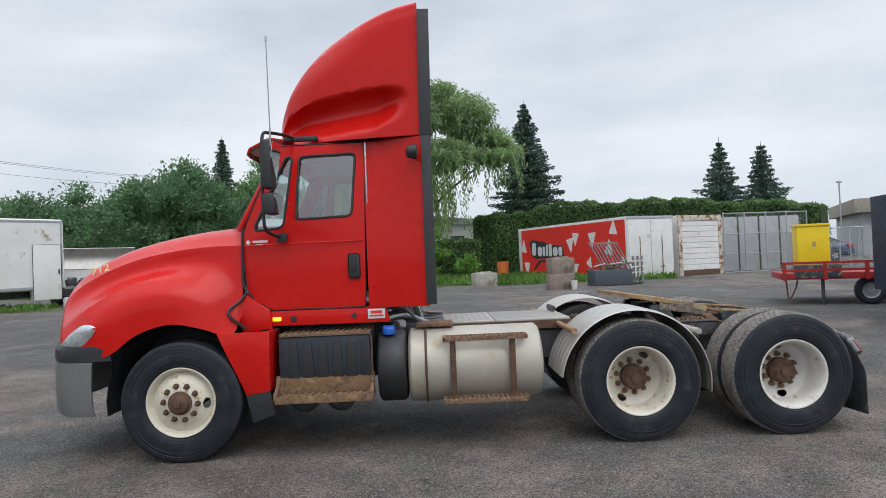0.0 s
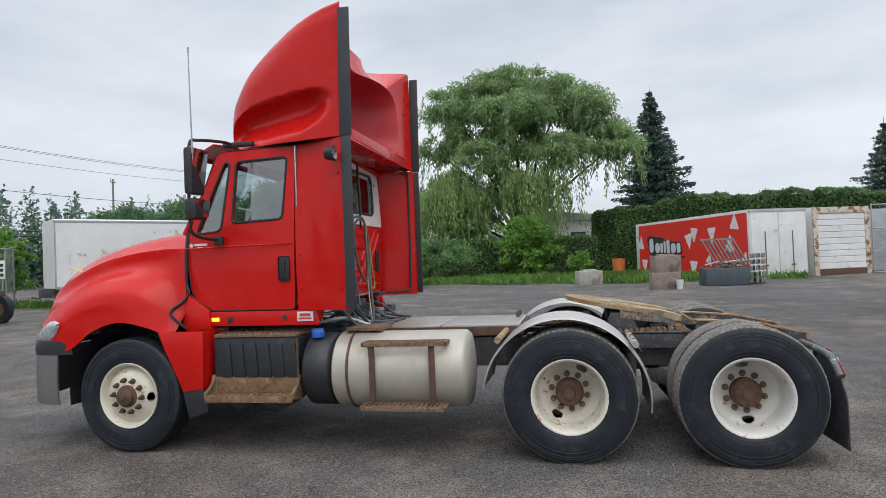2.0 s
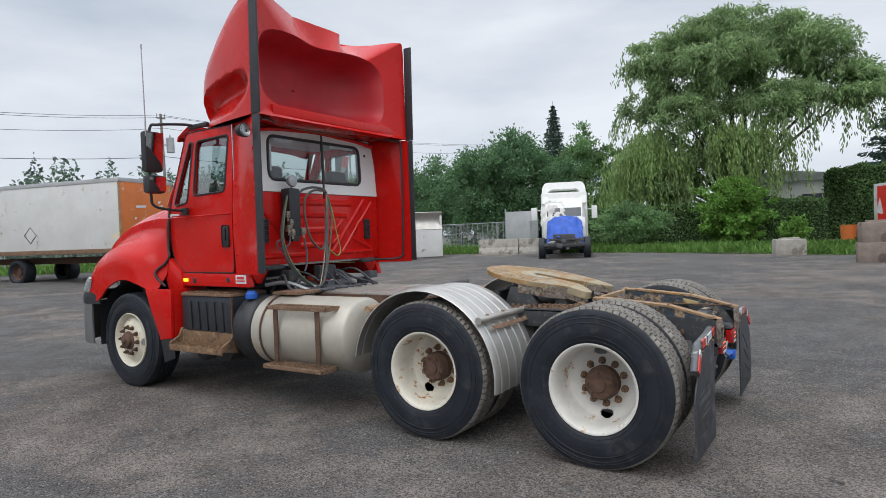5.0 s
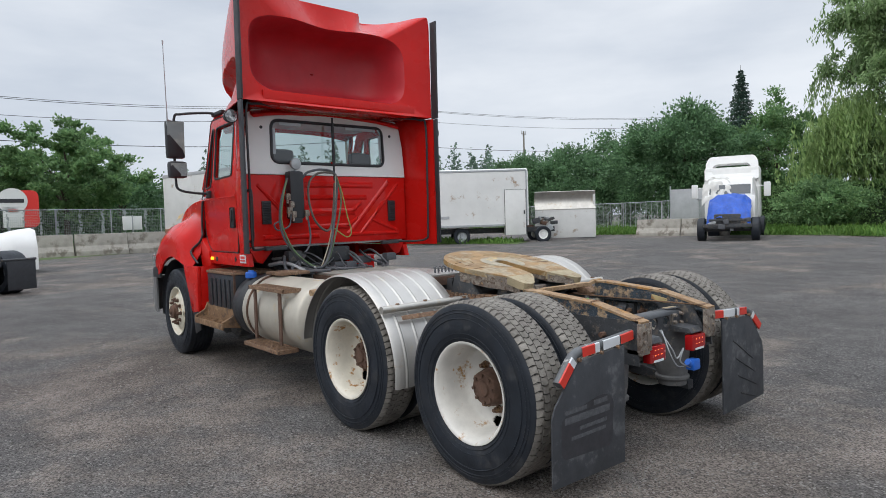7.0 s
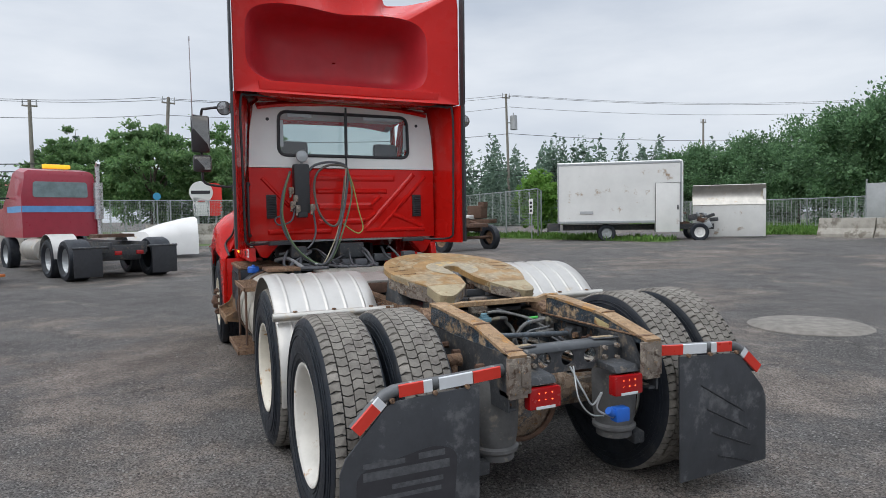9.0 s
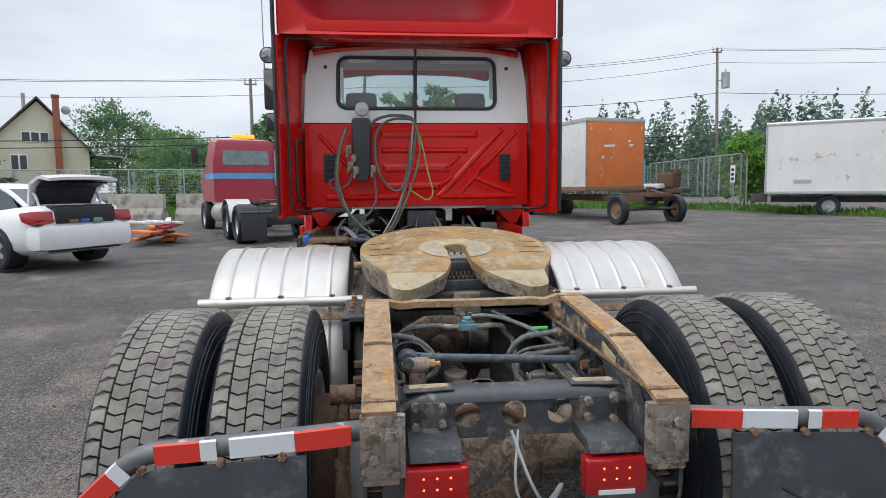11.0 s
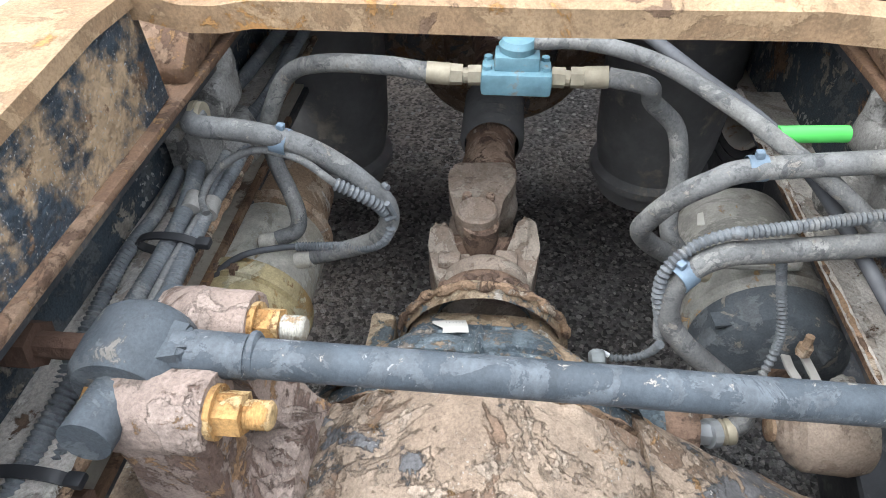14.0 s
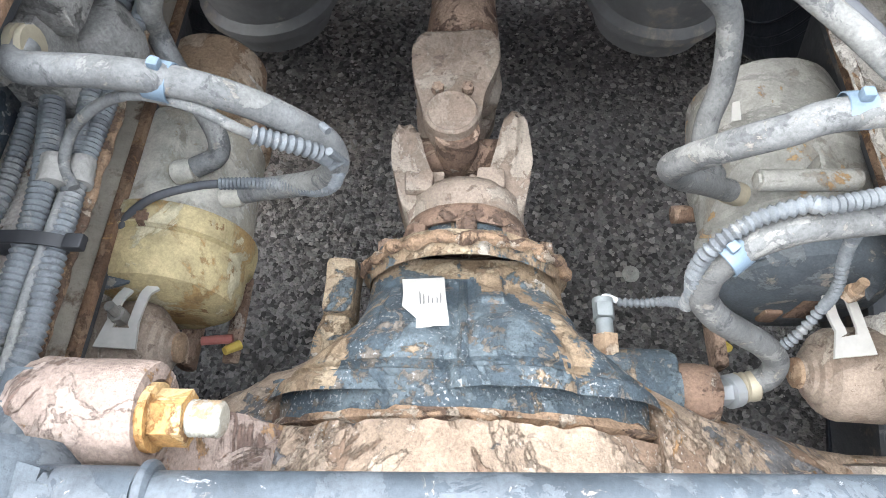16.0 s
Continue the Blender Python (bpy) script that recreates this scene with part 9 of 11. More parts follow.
def hedge(name, pts, h, w, mat, label, per=260, leaf=0.2, seed=5):
    """A clipped hedge along a line of (x, y)."""
    g = np.random.default_rng(seed)
    P, D = [], []
    for (x0, y0, h0), (x1, y1, h1) in zip(pts, pts[1:]):
        ln = math.hypot(x1 - x0, y1 - y0)
        n = int(ln * per * h / 3)
        f = g.random(n)
        nx, ny = -(y1 - y0) / ln, (x1 - x0) / ln
        hh = (h0 + (h1 - h0) * f) * (1 + 0.03 * np.sin(f * ln * 1.3) + 0.02 * np.sin(f * ln * 4.1))
        up = g.random(n) < 0.25
        v = np.where(up, 1.0, g.random(n) ** 0.8)
        o = np.where(up, g.uniform(-1, 1, n), np.where(g.random(n) < 0.75, -1.0, 1.0)) * w / 2 * (1 - 0.12 * v) * (1 + 0.15 * np.sin(f * ln * 2.1 + v * 5)) + g.normal(size=n) * 0.09
        x, y = x0 + (x1 - x0) * f + nx * -o * -1, y0 + (y1 - y0) * f + ny * o
        z = np.array([ground_z(a, b) for a, b in zip(x[:1], y[:1])])[0] + hh * v + g.normal(size=n) * 0.06
        P.append(np.stack([x, y, z], 1))
        D.append(g.normal(size=(n, 3)) + np.array([0, -0.2, 0.6]))
    P, D = np.concatenate(P), np.concatenate(D)
    ob = new(name, leaf_mesh(name, P, D, leaf * (0.6 + 0.8 * g.random(len(P))), mat, 0.6, seed))
    # solid core, darker green than the leaves, fills the hedge behind them
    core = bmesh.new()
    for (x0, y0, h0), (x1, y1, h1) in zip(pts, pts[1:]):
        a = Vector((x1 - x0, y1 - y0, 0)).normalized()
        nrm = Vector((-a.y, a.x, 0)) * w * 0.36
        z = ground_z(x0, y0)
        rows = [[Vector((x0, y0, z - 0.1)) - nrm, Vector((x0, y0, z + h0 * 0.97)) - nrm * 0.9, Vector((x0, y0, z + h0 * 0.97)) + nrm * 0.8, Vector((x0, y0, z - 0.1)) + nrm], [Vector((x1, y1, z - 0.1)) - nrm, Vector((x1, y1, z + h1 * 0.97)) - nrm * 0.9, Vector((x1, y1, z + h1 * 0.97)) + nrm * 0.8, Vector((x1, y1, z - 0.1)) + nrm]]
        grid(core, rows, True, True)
    c = part("hedge_core", core, HEDGE_IN, ob)
    return tagged(ob, label, "hedge", kind="stuff")


# even dark green for the solid hedge core
HEDGE_IN = surf("dark_green_core", (0.03, 0.055, 0.022), 0.95, var=0.3)


def grass_patch(label, poly, n, hgt, mat, seed, flowers=0):
    """Grass blades scattered over an outline on the ground."""
    g = np.random.default_rng(seed)
    xs, ys = [p[0] for p in poly], [p[1] for p in poly]
    P = []
    while len(P) < n:
        q = g.uniform((min(xs), min(ys)), (max(xs), max(ys)), (n, 2))
        px, py = np.array(xs), np.array(ys)
        inside = np.zeros(n, bool)
        for i in range(len(poly)):
            j = i - 1
            c = (py[i] > q[:, 1]) != (py[j] > q[:, 1])
            inside ^= c & (q[:, 0] < (px[j] - px[i]) * (q[:, 1] - py[i]) / (py[j] - py[i] + 1e-9) + px[i])
        P += [tuple(a) for a in q[inside]]
    P = np.array(P[:n])
    clump = 0.5 + 0.5 * np.sin(P[:, 0] * 1.9) * np.sin(P[:, 1] * 2.3 + 1) + 0.3 * g.normal(size=n)
    keep = clump > -0.15
    P, clump = P[keep], clump[keep]
    L = hgt * (0.5 + 0.7 * np.clip(clump, 0, 1)) * (0.6 + 0.8 * g.random(len(P)))
    z = np.array([ground_z(a, b) for a, b in P]) + L * 0.4
    ob = new("grass", leaf_mesh("grass", np.column_stack([P, z]), np.column_stack([g.normal(size=(len(P), 2)) * 0.45, np.ones(len(P))]), L, mat, 0.22, seed))
    tagged(ob, label, "grass", kind="stuff")


def soil(poly, z=0.012):
    bm = bmesh.new()
    bm.faces.new([bm.verts.new((x, y, ground_z(x, y) + z)) for x, y in poly])
    bmesh.ops.triangulate(bm, faces=bm.faces[:])
    for _ in range(2):
        bmesh.ops.subdivide_edges(bm, edges=bm.edges[:], cuts=2, use_grid_fill=True)
    for v in bm.verts:
        v.co.z = ground_z(v.co.x, v.co.y) + z
    return bm


TURF = surf("turf", (0.075, 0.12, 0.032), 0.95, var=0.35, scale=0.8, bump=0.6, bscale=12, worn=((0.11, 0.1, 0.06), 0.25, 0.7, 0.95))
VERGE_N = [(-36, 34), (-22, 29.5), (-12, 26.2), (-2, 26.2), (3.5, 24), (6, 22.4), (10, 22.6), (13.5, 21.9), (14, 24), (13, 40), (30, 40), (40, 60), (-40, 70)]
tagged(part("verge", soil(VERGE_N), TURF), "green grass strip along the hedge", "ground", kind="structure")
grass_patch("long bright green grass along the yard's edge", [(-13, 26.4), (-2, 26.2), (3.5, 24), (6, 22.4), (10, 22.6), (13.5, 22), (13, 30), (-13, 34)], 26000, 0.32, GRASS, 11)
grass_patch("tall weeds by the parked bodies", [(-30, 31), (-22, 27.5), (-13.5, 25), (-12, 26.5), (-13, 33), (-30, 38)], 20000, 0.34, GRASS, 12)

willow(0.3, 40.5, 15.9, 8.0)
spruce(10.42, 46.0, 14.4, 4.8, "tall dark blue-green spruce", 21, 34)
spruce(27.7, 47.8, 10.8, 3.9, "dark spruce behind the hedge", 22, 24)
spruce(30.2, 45.6, 10.0, 3.9, "dark spruce behind the hedge", 23, 24)
spruce(-15.8, 48.5, 12.8, 3.0, "slim spruce rising over the trees", 24, 36)
spruce(-51.4, -8.0, 8.7, 2.0, "distant dark spruce beyond the road", 25, 16)
spruce(-18.6, -16.2, 5.6, 2.3, "blue spruce beside the house", 26, 20)
tree("maple_tree", -16.4, 40.3, 10.1, 5.2, LEAF_D, "broad dark green round-topped tree", 48400, 0.3, 31, 0.3, 0.08, 22)
tree("maple_tree", -12.2, 46.4, 10.2, 3.8, LEAF_M, "fresh green tree behind the darker one", 33000, 0.3, 32, 0.2, 0.03, 30)
tree("bush", 1.0, 34.0, 4.6, 2.0, LEAF_B, "bright green leafy young bush", 19800, 0.24, 33, 0.06, 0.05)
tree("bush", 4.3, 31.0, 1.7, 0.7, LEAF_B, "small bright green bush", 4400, 0.16, 34, 0.03, 0.05)
tree("bush", -4.0, 31.5, 3.0, 2.2, LEAF_M, "green bush beside the hedge", 13200, 0.2, 35, 0.05, 0.05)
for i, (x, y, h, w) in enumerate([(-21.5, 43.5, 8.6, 4.2), (-26, 44.8, 8.8, 4.4), (-30.5, 44.5, 8.4, 4.2), (-35.5, 44, 8.2, 4.6)]):
    tree("poplar_tree", x, y, h, w, LEAF_D, "dark leafy tree in a dense row", 24200, 0.3, 40 + i, 0.15, 0.05, 14)
tree("bush", -22.3, 17.9, 4.3, 1.5, LEAF_B, "yellow-green young tree by the fence", 11000, 0.22, 51, 0.05, 0.1)
tree("maple_tree", -36.5, 3.6, 8.7, 4.4, LEAF_M, "airy mid-green tree beyond the fence", 33000, 0.3, 52, 0.2, 0.2, 26, True)
tree("maple_tree", -38.5, -2.3, 8.4, 4.4, LEAF_M, "spreading green tree by the road", 33000, 0.3, 53, 0.2, 0.2, 26, True)
tree("maple_tree", -43, -6.5, 8.6, 4.2, LEAF_M, "green leafy tree by the road", 33000, 0.3, 54, 0.2, 0.2, 26, True)
tree("maple_tree", -60, -26.5, 11, 5.5, LEAF_D, "dark roadside tree behind the house", 17600, 0.32, 55)
tree("maple_tree", -55, -18.6, 7.5, 4.4, LEAF_M, "distant green tree among the houses", 15400, 0.34, 56)
tree("maple_tree", -45, 8.5, 6.5, 5, LEAF_D, "low dark tree beyond the road", 15400, 0.34, 57, 0.15, 0.02)
tree("maple_tree", -44, 1.0, 6.0, 5, LEAF_D, "low dark tree beyond the road", 15400, 0.34, 58, 0.15, 0.02)
tree("maple_tree", -44, -14, 5.2, 5, LEAF_D, "low dark tree beyond the road", 13200, 0.34, 59, 0.15, 0.02)
hedge("low_hedge", [(-30.5, -13.2, 1.9), (-30.0, -9.0, 2.2)], 2.0, 2.0, LEAF_B, "round bright green hedge by the road", 660, 0.2, 61)
hedge("cedar_hedge", [(5.5, 40.5, 4.0), (12, 38.5, 4.7), (18, 33.5, 4.3), (23.5, 27.0, 3.3)], 4.4, 1.8, HEDGE, "tall clipped dark cedar hedge", 1500, 0.15, 62)
hedge("low_hedge", [(-9, 35.5, 2.3), (-2, 36.5, 2.4), (5.5, 37.2, 2.4)], 2.4, 1.5, HEDGE, "low clipped dark hedge", 1200, 0.14, 63)
# far row of trees on the skyline
bm = None
g = np.random.default_rng(70)
P, U = [], []
for i in range(190):
    f = i / 189
    x, y = -62 + 20 * f + 3 * g.normal(), 6 + 52 * f + 2 * g.normal()
    h = (8.9 if f > 0.25 else 6.3) * (0.72 + 0.42 * g.random())
    wide = 2.3 + 1.3 * g.random()
    n_ = 760
    k = 1 - np.sqrt(g.random(n_))
    a = g.random(n_) * 6.283
    r = wide * (1 - k) ** 0.9 * (0.45 + 0.6 * g.random(n_)) * (0.8 + 0.3 * np.sin(k * 42 + 3 * a))
    P.append(np.stack([x + r * np.cos(a), y + r * np.sin(a), 0.4 + k * h - 0.15 * r], 1))
    U.append(np.stack([np.cos(a), np.sin(a), -0.3 + 0 * a], 1))
P, U = np.concatenate(P), np.concatenate(U)
ob = new("far_trees", leaf_mesh("far_trees", P, U + g.normal(size=U.shape), 0.42 * (0.6 + 0.8 * g.random(len(P))), FAR_GREEN, 0.5, 71))
tagged(ob, "distant row of dark pointed trees on the skyline", "trees", kind="stuff")

# ---- the yard's other things ----
def sub(name, mat, parent, fn, label="", smooth=35, **kw):
    return one(name, mat, parent, fn, label, smooth, **kw)


def road_wheel(parent, x, y, z, r, w, side, rim=None, name="wheel"):
    """A plain road wheel on a local y axis; side is the outer side."""
    p = sub(name, rim or GALV, parent, lambda bm: lathe(bm, [(0.001, side * w * 0.2), (r * 0.2, side * w * 0.25), (r * 0.25, side * w * 0.1), (r * 0.5, side * w * 0.12), (r * 0.56, side * w * 0.35), (r * 0.62, side * w * 0.42)], "y", (0, 0, 0), 20), loc=(x, y, z))
    sub("tyre", RUBBER, p, lambda bm: lathe(bm, [(r * 0.58, w * 0.4), (r * 0.75, w * 0.52), (r * 0.93, w * 0.5), (r, w * 0.36), (r, -w * 0.36), (r * 0.93, -w * 0.5), (r * 0.75, -w * 0.52), (r * 0.58, -w * 0.4)], "y", (0, 0, 0), 28))
    return p


SNACK = surf("bright_red_panel", (0.72, 0.03, 0.022), 0.45, var=0.06, scale=1.5)
OLDWHITE = surf("weathered_white_panel", (0.62, 0.62, 0.6), 0.55, var=0.08, scale=1.2, worn=((0.36, 0.3, 0.24), 0.12, 1.6, 0.8))
RUSTWHITE = surf("rust_streaked_white", (0.68, 0.68, 0.67), 0.55, var=0.1, scale=1.5, worn=((0.42, 0.36, 0.3), 0.1, 2.2, 0.85))
FRAME_R = surf("chipped_cream_frame", (0.55, 0.5, 0.42), 0.7, var=0.2, scale=3, worn=((0.22, 0.09, 0.04), 0.42, 4, 0.6))
GREYP = surf("grey_sheet", (0.4, 0.41, 0.42), 0.6, var=0.15, scale=1.5)
ORANGE = surf("faded_orange_paint", (0.62, 0.17, 0.04), 0.55, var=0.1, scale=1.5, worn=((0.62, 0.55, 0.5), 0.06, 2.5, 0.7))
CHIP = surf("pale_crumbled_print", (0.72, 0.68, 0.68), 0.6, var=0.25, scale=9)
YEL = surf("bright_yellow_panel", (0.82, 0.6, 0.015), 0.45, var=0.05)
REDM = surf("red_trailer_paint", (0.35, 0.02, 0.02), 0.5, var=0.15, scale=4)
NAVY = surf("dark_blue_car_paint", (0.02, 0.035, 0.1), 0.25, var=0.05, coat=0.5)
CARW = surf("white_car_paint", (0.76, 0.77, 0.78), 0.22, var=0.03, coat=0.6)
TARP = surf("blue_tarpaulin", (0.012, 0.085, 0.46), 0.42, var=0.25, scale=5, bump=0.9, bscale=7)
TARP_W = surf("pale_grey_tarpaulin", (0.55, 0.54, 0.51), 0.6, var=0.12, scale=3, bump=0.5, bscale=5)
CLARET = surf("claret_truck_paint", (0.34, 0.028, 0.05), 0.35, var=0.08, coat=0.3)
STRIPE_B = surf("sky_blue_stripe", (0.12, 0.33, 0.62), 0.4)
SIDING = surf("cream_siding", (0.62, 0.58, 0.46), 0.7, var=0.06, scale=1)
BRICK = surf("chimney_brick", (0.3, 0.1, 0.06), 0.85, var=0.2, scale=6)
ROOFM = surf("brown_shingle_roof", (0.12, 0.09, 0.08), 0.9, var=0.25, scale=5)
# opaque pane with the pale sky reflection put into its colour
SKYPANE = surf("painted_sky_glass", (0.2, 0.27, 0.28), 0.1, var=0.3, scale=3)
PANE = surf("dark_far_window", (0.05, 0.06, 0.07), 0.12, var=0.1)


def box_on(parent, name, mat, a, b, bev=0.02, label=""):
    return sub(name, mat, parent, lambda bm: span(bm, a, b, bev), label)


def frame_at(name, label, cat, x, y, heading, z=None, group=""):
    """An Empty on the ground whose local x runs along heading (degrees)."""
    return thing(name, label, cat, group, (x, y, ground_z(x, y) if z is None else z), heading)


# storage trailer with red printed side
ang = math.degrees(math.atan2(32.52 - 22.6, 7.4 - 11.15))
tr = frame_at("storage_trailer", "red printed storage trailer body standing on the ground", "trailer", 11.33, 22.65, ang, 0.28)
tr.scale = (1.0, 1.09, 1.075)
box_on(tr, "body", OLDWHITE, (0, -2.5, 0.05), (10.5, 0, 2.80), 0.03)
sub("red_panel", SNACK, tr, lambda bm: span(bm, (0.12, 0.0, 0.12), (10.1, 0.006, 2.68)), "bright red printed side panel")
for x, z, s, r_ in ((1.0, 2.3, 0.46, 5), (2.75, 1.98, 0.48, 178), (4.25, 2.05, 0.46, 186), (4.75, 1.78, 0.5, 172), (1.4, 1.4, 0.5, 8), (0.35, 0.85, 0.32, 20), (3.05, 0.8, 0.36, 25), (4.4, 0.52, 0.5, 183), (9.85, 1.7, 0.5, 4), (9.5, 0.62, 0.5, 62), (6.8, 0.8, 0.36, 10)):
    sub("corn_chip_print", CHIP, tr, lambda bm: prism(bm, rounded([(x + s * 0.85 * math.cos(math.radians(r_ + 90 + 120 * k)), z + s * math.sin(math.radians(r_ + 90 + 120 * k))) for k in range(3)], 0.08), "xz", 0.006, 0.010), "pale triangular printed shape", 0)
sub("logo_patch", INK, tr, lambda bm: prism(bm, rounded([(5.35, 1.1), (8.45, 1.06), (8.9, 1.2), (9.15, 2.0), (8.7, 2.12), (7.9, 2.0), (7.5, 2.0), (6.9, 1.78), (5.5, 1.7)], 0.15), "xz", 0.006, 0.009), "black logo patch drawn as plain shapes", 0)
sub("logo_stroke", INK, tr, lambda bm: prism(bm, rounded([(5.2, 0.93), (7.9, 0.86), (8.6, 0.45), (8.75, 0.5), (8.1, 0.98), (5.2, 1.03)], 0.04), "xz", 0.006, 0.009), "black underline stroke", 0)
for x, z, w, h_, r_ in ((8.62, 1.6, 0.46, 0.72, 0.2), (7.95, 1.46, 0.5, 0.52, 0.24), (7.5, 1.45, 0.26, 0.5, 0.08), (7.16, 1.5, 0.2, 0.6, 0.06), (6.8, 1.5, 0.32, 0.64, 0.08), (6.28, 1.42, 0.5, 0.46, 0.22), (5.75, 1.42, 0.36, 0.46, 0.12)):
    sub("logo_blob", TAPE_W, tr, lambda bm: prism(bm, rounded([(x - w / 2, z - h_ / 2), (x + w / 2, z - h_ / 2), (x + w / 2, z + h_ / 2), (x - w / 2, z + h_ / 2)], r_), "xz", 0.009, 0.012), smooth=0)
for a, b in ((-2.42, -1.27), (-1.23, -0.08)):
    d = sub("door", RUSTWHITE, tr, lambda bm: span(bm, (-0.03, a, 0.15), (0.0, b, 2.68), 0.008), "white rust-streaked trailer door")
    sub("lock_rod", RUST, d, lambda bm: (rod(bm, (-0.05, (a + b) / 2, 0.2), (-0.05, (a + b) / 2, 1.9), 0.018), box(bm, (-0.05, (a + b) / 2, 0.55), (0.03, 0.2, 0.05), 0.01)))
for z in (0.06, 2.74):
    box_on(tr, "end_rail", GREYP, (-0.05, -2.5, z - 0.06), (0.02, 0.0, z + 0.06), 0.01)
for k in range(3):
    box_on(tr, "prop", DARK, (0.6 + 4 * k, -2.4, -0.3), (0.9 + 4 * k, -0.1, 0.05), 0.01)
# second trailer, its roller door to the yard
t2 = frame_at("storage_trailer", "white storage trailer with a rusty roller door", "trailer", 14.15, 23.65, ang, 0.26)
t2.scale = (1.0, 1.13, 1.1)
box_on(t2, "body", OLDWHITE, (0.05, -2.45, 0.05), (9, 0, 2.75), 0.02)
for a, b, c, d in ((-2.45, -2.25, 0.05, 2.75), (-0.2, 0.0, 0.05, 2.75), (-2.25, -0.2, 2.5, 2.75), (-2.25, -0.2, 0.02, 0.3)):
    box_on(t2, "door_frame", RUST_DARK if d < 0.5 else FRAME_R, (-0.02, a, c), (0.05, b, d), 0.01)
for k in range(9):
    sub("roller_slat", RUSTWHITE, t2, lambda bm: prism(bm, [(0.04, 0.3 + 0.245 * k), (0.01, 0.32 + 0.245 * k), (0.01, 0.52 + 0.245 * k), (0.04, 0.54 + 0.245 * k)], "xz", -2.25, -0.2))
box_on(t2, "prop", DARK, (0.3, -2.4, -0.3), (0.7, -0.1, 0.05), 0.01)
# mesh cages
for k in range(4):
    a0 = Vector((16.85, 24.65, 0)).lerp(Vector((21.65, 25.55, 0)), k / 4)
    cg = frame_at("mesh_cage", "tall galvanised mesh cage panel with a grey sheet behind", "cage", a0.x, a0.y, math.degrees(math.atan2(0.9, 4.8)), 0.2, "row of mesh cages")
    cg.scale = (1.0, 1.0, 1.1)
    for x in (0.0, 1.2):
        sub("post", GALV, cg, lambda bm: rod(bm, (x, 0, -0.3), (x, 0, 2.9), 0.03))
    for z in (0.15, 1.0, 1.9, 2.85):
        sub("rail", GALV, cg, lambda bm: rod(bm, (0, 0, z), (1.2, 0, z), 0.022))
    def net(bm):
        for i in range(-14, 13):
            for sg in (1, -1):
                p, q = Vector((i * 0.2 if sg > 0 else i * 0.2, 0.01, 0.15)), Vector((i * 0.2 + 2.7, 0.01, 2.85))
                t0, t1 = max(0, -p.x / 2.7), min(1, (1.2 - p.x) / 2.7)
                if t1 > t0:
                    a_, b_ = p.lerp(q, t0), p.lerp(q, t1)
                    if sg < 0:
                        a_.x, b_.x = 1.2 - a_.x, 1.2 - b_.x
                    tube(bm, [a_, b_], 0.006, 3, False)
    tagged(sub("wire_net", GALV, cg, net, smooth=0), kind="stuff")
    box_on(cg, "sheet", GREYP, (0.05, 0.5, 0.2), (1.15, 0.55, 2.7), 0.01)
# concrete blocks, bin, pot and scrap
for x, y, z, s, r_, gname in ((4.6, 23.0, None, 1.0, 20, "x"), (7.3, 18.7, None, 0.95, 5, "x"), (7.35, 18.75, 0.86, 0.9, 12, "x")):
    b = frame_at("concrete_block", "weathered grey concrete yard block", "concrete block", x, y, r_, z, "concrete blocks by the grass")
    sub("body", CONC if y > 20 else CONC_B, b, lambda bm: (span(bm, (-0.55 * s, -0.3, -0.05), (0.55 * s, 0.3, 0.62), 0.05), span(bm, (-0.35 * s, -0.15, 0.60), (0.35 * s, 0.15, 0.68), 0.03)))
pot = frame_at("orange_barrel", "leaning faded orange plastic barrel in the grass", "barrel", 6.55, 32.3, 0)
sub("body", ORANGE, pot, lambda bm: lathe(bm, [(0.001, -0.05), (0.3, -0.05), (0.33, 0.3), (0.36, 0.7), (0.38, 0.95), (0.33, 0.95), (0.3, 0.3)], "z", seg=20))
bn = frame_at("scrap_bin", "dark steel bin heaped with scrap metal", "bin", 9.75, 19.9, 5)
sub("bin_body", surf("slate_bin", (0.06, 0.075, 0.09), 0.6), bn, lambda bm: span(bm, (-0.9, -0.5, 0.0), (0.7, 0.5, 0.65), 0.02))
rr = random.Random(3)
for k in range(26):
    c = Vector((rr.uniform(-0.8, 0.6), rr.uniform(-0.35, 0.35), rr.uniform(0.62, 0.95)))
    d = Vector((rr.uniform(-1, 1), rr.uniform(-0.5, 0.5), rr.uniform(-0.5, 0.5))) * 0.35
    sub("scrap_piece", rr.choice([RUST, GREYP, DARK, IRON]), bn, lambda bm: rod(bm, c - d, c + d, rr.uniform(0.015, 0.04), seg=6))
OLDGREY = surf("dull_grey_board", (0.2, 0.2, 0.2), 0.75, var=0.25, scale=4)
gr = frame_at("metal_grating", "grey metal grating leaning on the scrap", "grating", 9.9, 20.3, 8)
for k in range(9):
    sub("grating_bar", OLDGREY, gr, lambda bm: box(bm, (-0.6 + 0.15 * k, 0.1, 1.15), (0.05, 0.04, 1.5), 0, Matrix.Rotation(radians(-28), 4, "Y")))
for q in (-0.62, 0.62):
    sub("grating_frame", OLDGREY, gr, lambda bm: box(bm, (0 - q * 0.53, 0.1, 1.15 + q), (1.35, 0.05, 0.06)))
for k in range(3):
    pl = frame_at("grey_pallet", "grey plastic pallet standing on edge", "pallet", 10.75 + 0.22 * k, 20.1 + 0.1 * k, 70, None, "grey pallets by the bin")
    for j in range(5):
        sub("pallet_slat", OLDGREY, pl, lambda bm: span(bm, (-0.5, -0.04, 0.03 + 0.24 * j), (0.5, 0.04, 0.2 + 0.24 * j), 0.01))
pk = frame_at("small_pail", "small white pail before the block", "pail", 7.75, 18.2, 0)
